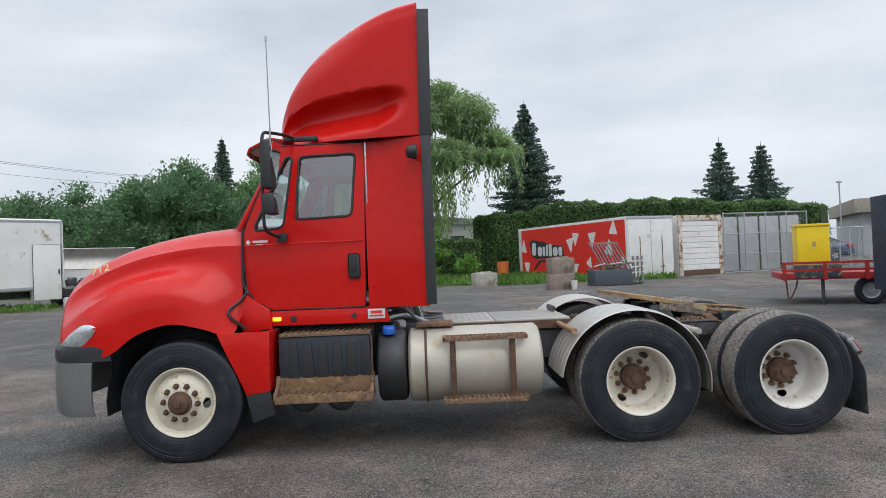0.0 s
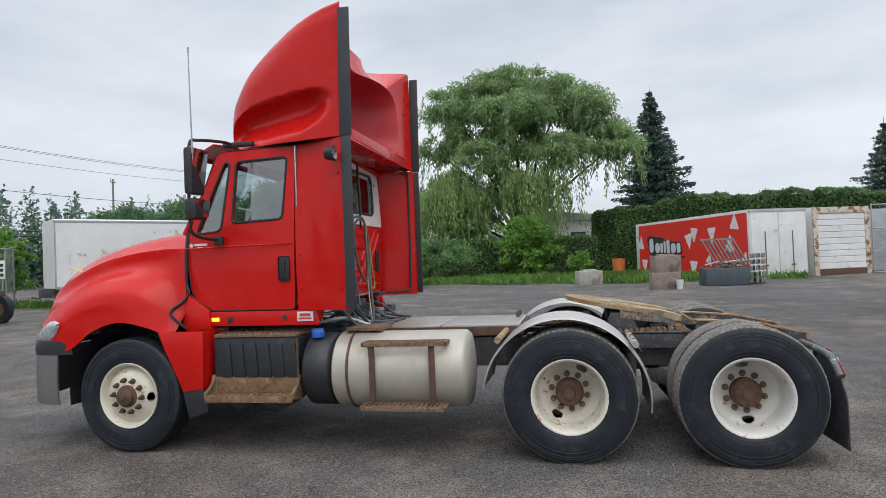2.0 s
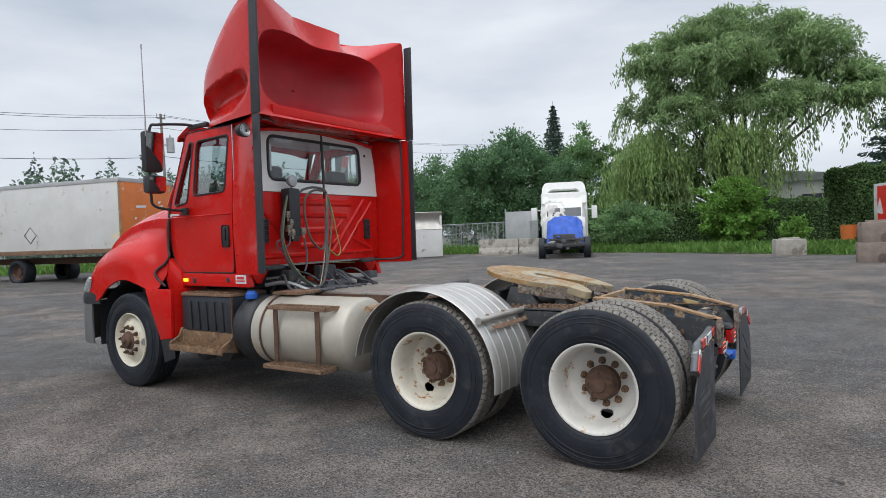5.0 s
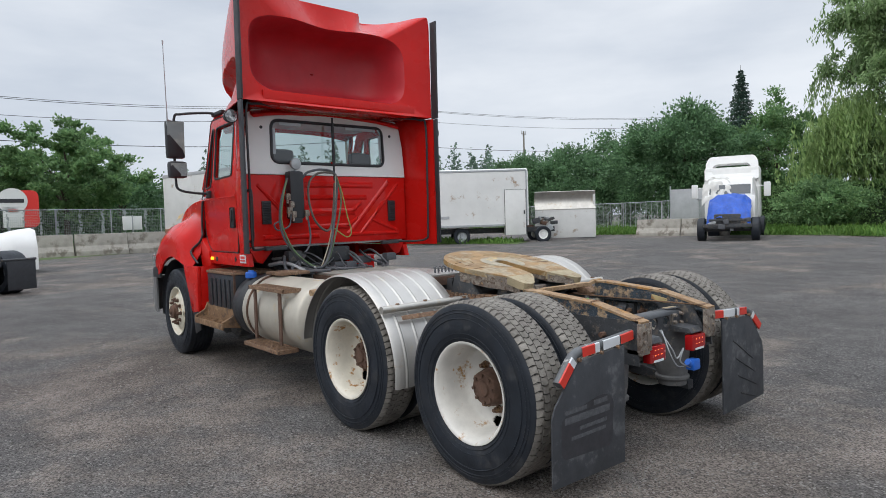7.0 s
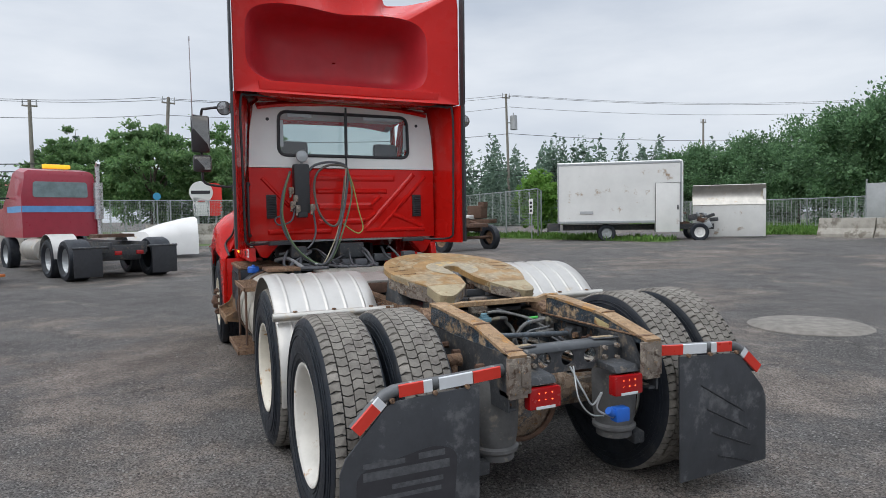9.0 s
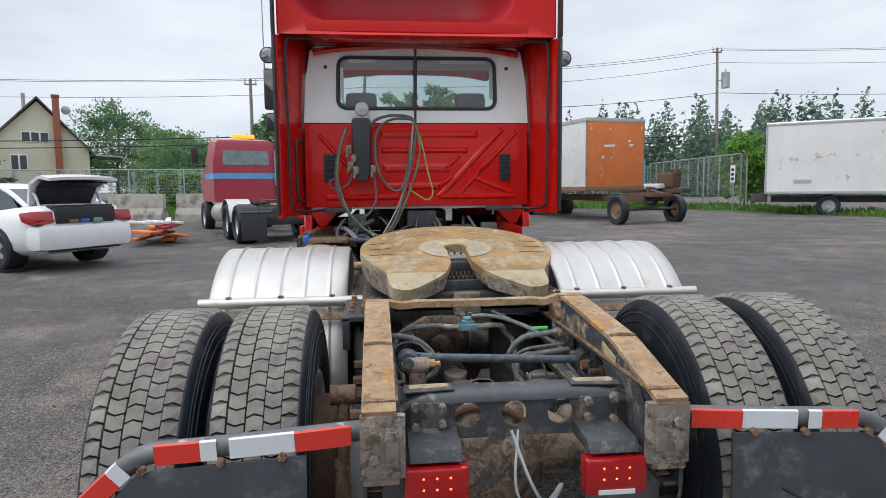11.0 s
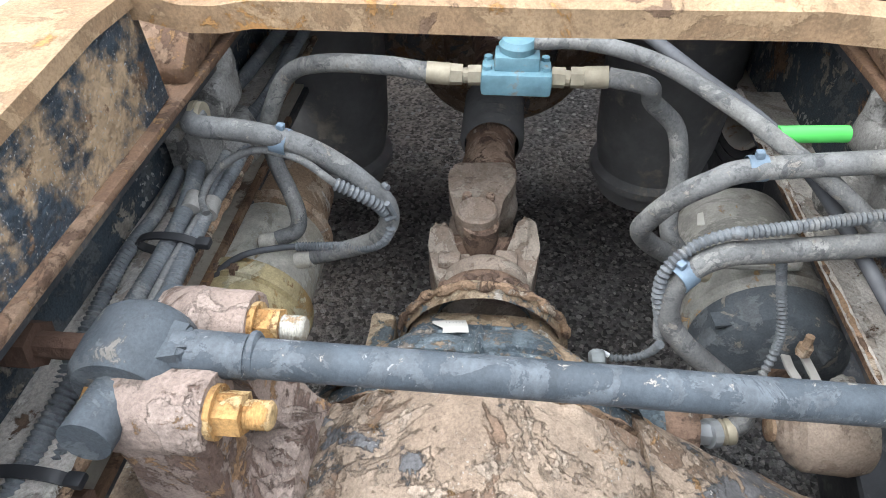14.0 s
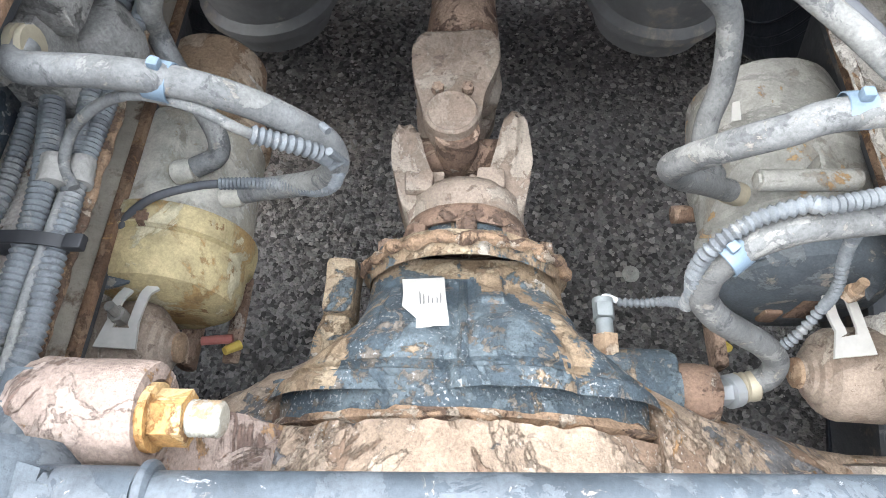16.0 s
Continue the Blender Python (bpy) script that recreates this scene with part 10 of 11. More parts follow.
sub("body", OLDWHITE, pk, lambda bm: lathe(bm, [(0.001, 0), (0.1, 0), (0.14, 0.35), (0.13, 0.35), (0.09, 0.02)], "z", seg=16))

# yellow box on a red flat trailer, a dark container corner
rt = frame_at("flat_trailer", "low red flat trailer with a railed deck", "trailer", 11.25, 9.9, -22)
box_on(rt, "deck", REDM, (0, -1.0, 0.62), (5.5, 1.0, 0.78), 0.02)
for z in (0.82, 1.0):
    sub("side_rail", REDM, rt, lambda bm: span(bm, (0, -1.03, z), (5.5, -0.98, z + 0.06)))
for k in range(7):
    sub("stake", REDM, rt, lambda bm: span(bm, (0.02 + 0.88 * k, -1.04, 0.6), (0.1 + 0.88 * k, -0.97, 1.06)))
sub("leg", DARK, rt, lambda bm: rod(bm, (0.9, -0.9, 0.0), (0.9, -0.9, 0.62), 0.04))
sub("chain", RUST_DARK, rt, lambda bm: hose(bm, [(0.1, -0.9, 0.6), (0.15, -0.92, 0.15), (0.3, -0.92, 0.4), (0.35, -0.9, 0.6)], 0.02, 6))
box_on(rt, "tool_box", BLUEBLACK, (0.3, -1.02, 0.66), (1.3, -0.6, 0.98), 0.01)
for x in (1.9, 2.8):
    road_wheel(rt, x, -0.85, 0.33, 0.33, 0.22, -1)
yb = frame_at("yellow_cabinet", "bright yellow steel cabinet on the trailer", "cabinet", 12.05, 9.65, -22, 1.0)
box_on(yb, "body", YEL, (-0.36, -0.4, 0.0), (0.36, 0.4, 1.1), 0.015)
box_on(yb, "lid", YEL, (-0.39, -0.43, 1.08), (0.39, 0.43, 1.14), 0.01)
sub("label_plate", OCHRE, yb, lambda bm: span(bm, (-0.03, -0.405, 0.55), (0.05, -0.40, 0.68)))
DKBLUE = surf("dull_navy_steel", (0.02, 0.03, 0.06), 0.5, var=0.2, scale=2)
dk = frame_at("dark_container", "dark blue steel container body at the yard's side", "container", 11.1, 4.4, -10)
box_on(dk, "body", DKBLUE, (0, 0, 0.55), (5, 2.2, 2.5), 0.03)
box_on(dk, "base", DARK, (0.1, 0.2, 0.0), (4.9, 2.0, 0.55), 0.02)
sub("corner_cap", RUST_TAN, dk, lambda bm: span(bm, (-0.02, -0.02, 2.4), (0.16, 0.16, 2.54), 0.01))


def sedan(name, label, paint, x, y, heading, z=None, scale=1.0, lid_open=False):
    """A four-door saloon; local x runs forward, wheels at the corners."""
    c = frame_at(name, label, "car", x, y, heading, z)
    c.scale = (scale,) * 3
    # lengths from the rear axle (0) to the front axle (2.69)
    secs = [(-0.98, 0.62, 0.42, 0.75), (-0.95, 0.74, 0.30, 0.95), (-0.75, 0.84, 0.26, 1.06), (-0.3, 0.89, 0.24, 1.03), (0.4, 0.9, 0.22, 0.99), (1.3, 0.9, 0.22, 0.96), (2.1, 0.89, 0.24, 0.95), (2.7, 0.87, 0.26, 0.88), (3.3, 0.80, 0.30, 0.76), (3.55, 0.66, 0.36, 0.62)]
    def body(bm):
        rows = []
        for sx, w, z0, z1 in secs:
            half_ = [(0, z0), (w * 0.8, z0), (w * 0.97, z0 + 0.1), (w, z0 + 0.3 * (z1 - z0) + 0.05), (w * 0.99, z0 + 0.7 * (z1 - z0)), (w * 0.93, z1 - 0.05), (w * 0.84, z1), (0, z1 + 0.03)]
            rows.append([(sx, -yy, zz) for yy, zz in half_] + [(sx, yy, zz) for yy, zz in half_[-2:0:-1]])
        grid(bm, rows, True, True)
    sub("body", paint, c, body, smooth=50)
    def roof(bm):
        rows = []
        for sx, w, zz in ((-0.35, 0.60, 1.05), (0.15, 0.60, 1.36), (0.5, 0.60, 1.43), (1.1, 0.6, 1.46), (1.6, 0.59, 1.42)):
            rows.append([(sx, w * k / 4, zz - 0.05 * (abs(k) / 4) ** 3) for k in range(-4, 5)])
        grid(bm, rows)
    for s_ in (-1, 1):
        sub("pillar_line", paint, c, lambda bm: (hose(bm, [(-0.55, s_ * 0.70, 1.03), (0.05, s_ * 0.62, 1.30), (0.5, s_ * 0.595, 1.40), (1.1, s_ * 0.59, 1.425), (1.6, s_ * 0.60, 1.36), (2.45, s_ * 0.74, 0.93)], 0.045, 7), hose(bm, [(0.95, s_ * 0.6, 1.41), (1.0, s_ * 0.8, 0.98)], 0.03, 6)))
        def sideglass(bm):
            grid(bm, [[(-0.45, s_ * 0.76, 1.0), (0.05, s_ * 0.63, 1.28)], [(0.3, s_ * 0.80, 0.98), (0.5, s_ * 0.60, 1.39)], [(1.0, s_ * 0.81, 0.97), (1.1, s_ * 0.595, 1.41)], [(1.9, s_ * 0.80, 0.95), (1.65, s_ * 0.60, 1.35)], [(2.35, s_ * 0.77, 0.93), (2.2, s_ * 0.70, 1.05)]])
        sub("side_window", PANE, c, sideglass)
        for seam in ([(0.98, s_ * 0.905, 0.95), (0.98, s_ * 0.905, 0.32)], [(0.1, s_ * 0.9, 0.98), (-0.05, s_ * 0.90, 0.7), (0.2, s_ * 0.905, 0.32)], [(2.02, s_ * 0.895, 0.94), (2.05, s_ * 0.9, 0.32)]):
            sub("door_seam", BLACK, c, lambda bm: tube(bm, seam, 0.006, 4))
        for sx in (0.25, 1.2):
            sub("door_handle", paint, c, lambda bm: box(bm, (sx, s_ * 0.905, 0.82), (0.18, 0.03, 0.03), 0.01))
        sub("door_mirror", paint, c, lambda bm: box(bm, (2.0, s_ * 0.98, 1.0), (0.12, 0.2, 0.13), 0.04))
        sub("tail_lamp", LENS_RED, c, lambda bm: prism(bm, [(-1.0, 0.80), (-0.95, 0.98), (-0.58, 0.95), (-0.66, 0.80), (-0.93, 0.74)], "xz", s_ * 0.56, s_ * 0.895, 0.035), "red tail lamp")
        for sx in (0, 2.69):
            w = road_wheel(c, sx, s_ * 0.82, 0.33, 0.33, 0.21, s_, BLACK)
            for k in range(5):
                a = 2 * math.pi * k / 5
                sub("spoke", GALV, w, lambda bm: prism(bm, [(0.05 * math.cos(a + 1.2), 0.05 * math.sin(a + 1.2)), (0.19 * math.cos(a + 0.2), 0.19 * math.sin(a + 0.2)), (0.19 * math.cos(a - 0.2), 0.19 * math.sin(a - 0.2)), (0.05 * math.cos(a - 1.2), 0.05 * math.sin(a - 1.2))], "xz", s_ * 0.07, s_ * 0.09))
            sub("wheel_arch", BLACK, c, lambda bm: lathe(bm, [(0.001, s_ * 0.907), (0.36, s_ * 0.907), (0.362, s_ * 0.6)], "y", (sx, 0, 0.36), 26))
    sub("roof", paint, c, roof, thick=0.03)
    sub("rear_window", PANE, c, lambda bm: grid(bm, [[(-0.42, 0.6 * k / 3, 1.04) for k in range(-3, 4)], [(0.13, 0.58 * k / 3, 1.345) for k in range(-3, 4)]]))
    sub("windscreen", PANE, c, lambda bm: grid(bm, [[(1.62, 0.58 * k / 3, 1.40) for k in range(-3, 4)], [(2.42 + 0.12 * (1 - abs(k) / 3), 0.70 * k / 3, 0.95) for k in range(-3, 4)]]))
    sub("rear_bumper", paint, c, lambda bm: box(bm, (-0.84, 0, 0.54), (0.40, 1.74, 0.44), 0.13))
    sub("bumper_lip", BLACK, c, lambda bm: box(bm, (-0.90, 0, 0.33), (0.16, 1.3, 0.05), 0.02))
    if lid_open:
        sub("boot_opening", BLACK, c, lambda bm: (box(bm, (-0.72, 0, 0.90), (0.58, 1.08, 0.27), 0.03), box(bm, (-0.6, 0, 1.04), (0.7, 1.1, 0.05), 0.01)), "open dark boot")
        for q, cl, sz in ((-0.25, TEAL, 0.16), (0.05, BLUE, 0.12), (0.3, RUST, 0.12)):
            sub("boot_item", cl, c, lambda bm: box(bm, (-0.95, q * 0.8, 0.80), (0.14, 0.18, sz * 0.55), 0.02))
        def lid(bm):
            rows = []
            for sx, zz, w in ((-0.38, 1.10, 0.60), (-0.44, 1.30, 0.62), (-0.55, 1.47, 0.66), (-0.80, 1.58, 0.66), (-1.02, 1.54, 0.62)):
                rows.append([(sx, w * k / 4, zz - 0.03 * (abs(k) / 4) ** 2) for k in range(-4, 5)])
            grid(bm, rows)
        sub("boot_lid", paint, c, lid, "open white boot lid", thick=0.05, smooth=50)
        sub("lid_lining", BLACK, c, lambda bm: grid(bm, [[(sx - 0.02, w * k / 4, zz - 0.06) for k in range(-4, 5)] for sx, zz, w in ((-0.42, 1.14, 0.5), (-0.55, 1.42, 0.55), (-0.80, 1.52, 0.56), (-0.98, 1.49, 0.52))]))
        for s_ in (-1, 1):
            sub("lid_hinge", TAPE_W, c, lambda bm: hose(bm, [(-0.45, s_ * 0.55, 1.02), (-0.62, s_ * 0.56, 1.0), (-0.58, s_ * 0.57, 1.2), (-0.5, s_ * 0.57, 1.28)], 0.022, 6))
        for s_ in (-1, 1):
            for sx, ln, zz, hh in ((1.45, 0.72, 0.60, 0.07), (1.45, 0.35, 0.69, 0.035)):
                sub("door_print", INK, c, lambda bm: span(bm, (sx - ln / 2, s_ * 0.904, zz), (sx + ln / 2, s_ * 0.909, zz + hh)), "dark door print drawn as a bar")
    return c


sedan("white_car", "white saloon car with its boot open", CARW, -4.95, -6.45, math.degrees(math.atan2(-0.866, -0.5)), 0.12, 1.05, True)
sedan("blue_car", "dark blue parked car beyond the fence", NAVY, 24.6, 28.6, 170, 0.6)

# heap of orange metal beside the car
hp = frame_at("scrap_heap", "low heap of orange-painted metal and grey trim", "scrap heap", -9.4, -5.9, 25)
for k in range(16):
    a = rr.uniform(-0.4, 0.4)
    c = Vector((rr.uniform(-0.9, 0.9), rr.uniform(-0.5, 0.5), 0.08 + 0.035 * k))
    sub("scrap_piece", rr.choice([ORANGE, ORANGE, ORANGE, REDM]) if k < 12 else TAPE_W, hp, lambda bm: box(bm, c, (rr.uniform(1.2, 2.4), rr.uniform(0.1, 0.3), 0.06), 0.01, Matrix.Rotation(a, 4, "Z")))

# second tractor in claret with a blue stripe, seen from behind
rd = frame_at("second_truck", "claret day-cab truck with a blue stripe", "truck", -8.75, -2.55, 203.5)
for s_ in (-1, 1):
    for x in (0.75, 2.05):
        road_wheel(rd, x, s_ * 0.95, 0.5, 0.5, 0.5, s_, GALV)
        sub("fender", ALU_FEN, rd, lambda bm: grid(bm, [[(x + 0.6 * math.cos(a), s_ * yy, 0.52 + 0.6 * math.sin(a)) for yy in (0.6, 1.2)] for a in (math.pi * k / 12 for k in range(13))]), thick=0.01) if x > 1 else None
    sub("mud_flap", STRIP, rd, lambda bm: span(bm, (0.05, s_ * 0.58, 0.12), (0.08, s_ * 1.2, 0.78), 0.01))
    sub("flap_bar", DARK, rd, lambda bm: rod(bm, (0.07, s_ * 0.4, 0.80), (0.07, s_ * 1.22, 0.80), 0.03))
    box_on(rd, "frame_rail", DARK, (0.0, s_ * 0.36, 0.66), (7.0, s_ * 0.44, 0.92), 0.01)
    road_wheel(rd, 6.4, s_ * 0.95, 0.5, 0.5, 0.3, s_, GALV)
    sub("tank", ALU, rd, lambda bm: rod(bm, (3.3, s_ * 0.85, 0.68), (4.6, s_ * 0.85, 0.68), 0.3, seg=24))
    sub("mirror", BLACK, rd, lambda bm: (box(bm, (6.05, s_ * 1.35, 2.5), (0.1, 0.2, 0.5), 0.03), rod(bm, (6.05, s_ * 1.0, 2.8), (6.05, s_ * 1.35, 2.8), 0.02), rod(bm, (6.05, s_ * 1.0, 2.15), (6.05, s_ * 1.35, 2.15), 0.02)))
    sub("stripe", STRIPE_B, rd, lambda bm: span(bm, (4.85, s_ * 1.0, 1.72), (6.3, s_ * 1.006, 1.90)))
def cabshape(bm):
    rows = []
    for x, z1 in ((4.8, 2.82), (4.84, 2.92), (5.6, 3.02), (6.0, 2.96), (6.25, 2.75), (6.75, 2.05)):
        rows.append([(x, -1.0, 1.0), (x, -1.0, 2.2 if x < 6.5 else 1.9), (x, -0.9, z1 - 0.08), (x, -0.8, z1), (x, 0.8, z1), (x, 0.9, z1 - 0.08), (x, 1.0, 2.2 if x < 6.5 else 1.9), (x, 1.0, 1.0)])
    grid(bm, rows, True, True)
sub("cab", CLARET, rd, cabshape, "claret cab with blue stripe", smooth=40)
box_on(rd, "hood", CLARET, (6.6, -0.85, 1.0), (8.2, 0.85, 1.9), 0.15)
sub("rear_window", SKYPANE, rd, lambda bm: prism(bm, rounded([(-0.72, 2.15), (0.72, 2.15), (0.70, 2.60), (-0.70, 2.60)], 0.08), "yz", 4.78, 4.80))
sub("stripe", STRIPE_B, rd, lambda bm: span(bm, (4.79, -1.0, 1.72), (4.798, 1.0, 1.90)))
sub("beacon", glow("lit_amber_beacon", (1.0, 0.5, 0.03), 0.7), rd, lambda bm: box(bm, (5.1, 0, 3.06), (0.2, 0.7, 0.12), 0.03), "amber roof beacon")
sub("exhaust_pipe", CHROME, rd, lambda bm: (hose(bm, [(4.7, -0.98, 0.9), (4.7, -0.98, 2.9), (4.68, -0.98, 3.1), (4.6, -0.98, 3.2)], 0.065, 10), rod(bm, (4.7, -0.98, 1.5), (4.7, -0.98, 2.6), 0.13, seg=16)), "tall bright exhaust stack")
sub("fifth_wheel", RUST_DARK, rd, lambda bm: prism(bm, rounded([(0.7, -0.45), (1.3, -0.45), (1.65, -0.25), (1.65, 0.25), (1.3, 0.45), (0.7, 0.45)], 0.1), "xy", 1.02, 1.1))
sub("rear_beam", DARK, rd, lambda bm: (span(bm, (0.0, -0.4, 0.6), (0.06, 0.4, 0.85), 0.01), span(bm, (0.5, -0.5, 0.45), (2.3, 0.5, 0.66), 0.05)))
for s_ in (-1, 1):
    sub("tail_lamp", LENS_RED, rd, lambda bm: box(bm, (-0.02, s_ * 0.25, 0.66), (0.05, 0.16, 0.1), 0.01))
# white hood lying on the ground
wh = frame_at("loose_hood", "white fibreglass truck hood lying on the ground", "truck hood", -16.4, -1.7, 95, 0.3)
sub("shell", WHITE, wh, lambda bm: grid(bm, [[(x, yy, zz * h_ + 0.05) for yy, zz in ((-0.95, 0.0), (-0.93, 0.55), (-0.7, 0.95), (0, 1.02), (0.7, 0.95), (0.93, 0.55), (0.95, 0.0))] for x, h_ in ((-1.2, 0.55), (-0.9, 0.8), (-0.2, 1.05), (0.6, 1.25), (1.0, 1.3))]), thick=0.03, smooth=60)

# white tractor under a blue tarpaulin
hd = math.degrees(math.atan2(-0.93, 0.36))
wt_ = frame_at("tarped_truck", "white sleeper truck with its nose under a blue tarpaulin", "truck", -4.45, 22.3, hd - 0, 0.24)
for s_ in (-1, 1):
    road_wheel(wt_, 0.0, s_ * 1.02, 0.5, 0.5, 0.3, s_, GALV)
    for x in (-4.2, -5.5):
        road_wheel(wt_, x, s_ * 0.95, 0.5, 0.5, 0.5, s_, GALV)
    sub("mirror", WHITE, wt_, lambda bm: (box(bm, (-1.1, s_ * 1.42, 2.15), (0.14, 0.26, 0.6), 0.04), rod(bm, (-1.2, s_ * 1.0, 2.3), (-1.1, s_ * 1.35, 2.3), 0.02)))
box_on(wt_, "sleeper", WHITE, (-3.6, -1.12, 0.95), (-1.9, 1.12, 3.2), 0.12)
def capf(bm):
    outer = rounded([(-1.08, 2.55), (1.08, 2.55), (1.05, 3.35), (0.9, 3.62), (-0.9, 3.62), (-1.05, 3.35)], 0.12)
    holed(bm, outer, [rounded([(-0.78, 2.82), (0.78, 2.82), (0.76, 3.15), (0.62, 3.28), (-0.62, 3.28), (-0.76, 3.15)], 0.06)], "yz", lambda u, v: -2.0 - 0.35 * (v - 2.55))
sub("roof_cap", WHITE, wt_, capf, "white roof fairing with an opening", thick=0.25)
def wcab(bm):
    rows = []
    for x, z1, w in ((-2.1, 2.75, 1.05), (-1.5, 2.72, 1.04), (-1.15, 2.62, 1.0), (-0.72, 1.92, 0.98), (-0.62, 1.6, 0.97)):
        rows.append([(x, -w, 0.95), (x, -w, min(2.0, z1)), (x, -w * 0.86, z1), (x, w * 0.86, z1), (x, w, min(2.0, z1)), (x, w, 0.95)])
    grid(bm, rows, True, True)
sub("cab", WHITE, wt_, wcab, smooth=40)
sub("windscreen", PANE, wt_, lambda bm: grid(bm, [[(-1.12, y, 2.56), (-0.74, y, 1.98)] for y in (-0.8, 0.0, 0.8)]))
def drape(x0, x1, y0, y1, z0, z1, seed, nx=14, ny=18):
    def f(bm):
        rows = []
        for i in range(nx + 1):
            u = i / nx
            row = []
            for j in range(ny + 1):
                v = j / ny
                y = y0 + (y1 - y0) * v
                n_ = noise.noise((u * 5 + seed, v * 6, 0.3)) * 0.10 + noise.noise((u * 12, v * 13 + seed, 0.7)) * 0.04
                edge = max(0, abs(v - 0.5) * 2 - 0.55) ** 1.3
                row.append((x0 + (x1 - x0) * u + n_, y + n_ * 0.4, z1 - (z1 - z0) * (u ** 1.7) - edge * 0.75 + n_))
            rows.append(row)
        grid(bm, rows)
    return f
sub("blue_tarp", TARP, wt_, drape(-0.75, 0.58, -0.78, 0.85, 0.95, 2.0, 3), "crumpled bright blue tarpaulin over the engine", smooth=70, thick=0.01)
sub("pale_tarp", TARP_W, wt_, drape(-1.35, -0.60, -1.10, 0.18, 1.75, 2.72, 8), "pale grey tarpaulin over the windscreen", smooth=70, thick=0.01)
sub("bare_nose", DARK, wt_, lambda bm: (span(bm, (-0.7, -0.5, 0.55), (0.6, 0.5, 1.15), 0.05), span(bm, (0.5, -0.9, 0.6), (0.62, 0.9, 0.75), 0.02), rod(bm, (0.0, -0.9, 0.5), (0.0, 0.9, 0.5), 0.07), span(bm, (-6.2, -0.44, 0.7), (0.6, 0.44, 0.9), 0.02), span(bm, (0.55, -0.7, 0.85), (0.62, 0.7, 0.95), 0.02)), "bare dark front frame")
for k in range(14):
    c = Vector((rr.uniform(0.35, 0.62), rr.uniform(-0.85, 0.85), rr.uniform(0.5, 1.05)))
    sub("loose_part", rr.choice([DARK, GALV, IRON, HOSE_D]), wt_, lambda bm: box(bm, c, (0.1, rr.uniform(0.08, 0.3), rr.uniform(0.06, 0.2)), 0.02, Matrix.Rotation(rr.uniform(-1, 1), 4, "X")))

# white box body on a bare truck chassis
va = 53.3
vn = frame_at("box_truck", "white box truck body with a side door and bare front chassis", "truck", -16.08, 14.92, va, 0.28)
def vbody(bm):
    rows = []
    for x, in_ in ((0.0, 0.0), (5.4, 0.0), (5.46, 0.03), (5.5, 0.12)):
        w0, w1 = 0.0 + in_, 2.4 - in_
        rows.append([(x, w0, 0.85), (x, w0, 3.55 - in_), (x, w0 + 0.1, 3.62 - in_), (x, w1 - 0.1, 3.62 - in_), (x, w1, 3.55 - in_), (x, w1, 0.85)])
    grid(bm, rows, True, True)
sub("body", WHITE_DIRTY, vn, vbody, smooth=40)
for z in (0.88, 3.52):
    sub("edge_trim", GALV, vn, lambda bm: span(bm, (0, -0.012, z - 0.05), (5.35, 0.0, z + 0.05), 0.004))
for x in (0.04, 5.38):
    sub("post_trim", GALV, vn, lambda bm: span(bm, (x - 0.03, -0.012, 0.85), (x + 0.03, 0.0, 3.55)))
d = sub("side_door", WHITE_DIRTY, vn, lambda bm: span(bm, (4.3, -0.03, 0.4), (5.34, 0.3, 2.6), 0.015), "white side door")
sub("door_gap", BLACK, vn, lambda bm: tube(bm, [(4.3, -0.034, 0.42), (4.3, -0.034, 2.6), (5.34, -0.034, 2.6), (5.34, -0.034, 0.42)], 0.014, 4))
sub("door_latch", DARK, vn, lambda bm: box(bm, (5.25, -0.05, 1.5), (0.06, 0.04, 0.2), 0.01))
sub("small_vent", GREYP, vn, lambda bm: span(bm, (1.0, -0.02, 1.25), (1.6, -0.005, 1.38)))
for s_, yy in ((-1, 0.25), (1, 2.15)):
    road_wheel(vn, 2.2, yy, 0.38, 0.4, 0.26, s_, GALV)
    road_wheel(vn, 6.2, yy, 0.38, 0.4, 0.26, s_, WHITE)
sub("chassis", DARK, vn, lambda bm: (span(bm, (0.2, 0.7, 0.5), (6.9, 0.8, 0.75), 0.01), span(bm, (0.2, 1.6, 0.5), (6.9, 1.7, 0.75), 0.01), rod(bm, (6.2, 0.2, 0.4), (6.2, 2.2, 0.4), 0.06), rod(bm, (2.2, 0.2, 0.4), (2.2, 2.2, 0.4), 0.08)))
for k in range(18):
    c = Vector((rr.uniform(5.6, 7.0), rr.uniform(0.3, 2.0), rr.uniform(0.55, 1.25)))
    sub("engine_part", rr.choice([DARK, IRON, RUST_DARK, GALV]), vn, lambda bm: box(bm, c, (rr.uniform(0.1, 0.4), rr.uniform(0.1, 0.4), rr.uniform(0.08, 0.3)), 0.03, Matrix.Rotation(rr.uniform(-0.6, 0.6), 4, "Y")))
sub("rear_step", DARK, vn, lambda bm: (span(bm, (-0.5, 0.3, 0.5), (0.1, 0.36, 0.85), 0.01), span(bm, (-0.5, 0.3, 0.45), (-0.44, 2.1, 0.52), 0.01)))
tp = frame_at("silver_panel_body", "scuffed silver and white panel body beside the truck", "truck body", -13.9, 21.0, 47.6, 0.4)
sub("silver_half", ALU, tp, lambda bm: grid(bm, [[(x, 0.25 * math.sin(a * 1.0), 1.45 + 0.0 + 0.95 * (k_ / 6 - 0.0)) for x in (0.0, 3.1)] for k_, a in ((k, math.pi * k / 6) for k in range(7))]), "scuffed silver upper sheet", thick=0.04)
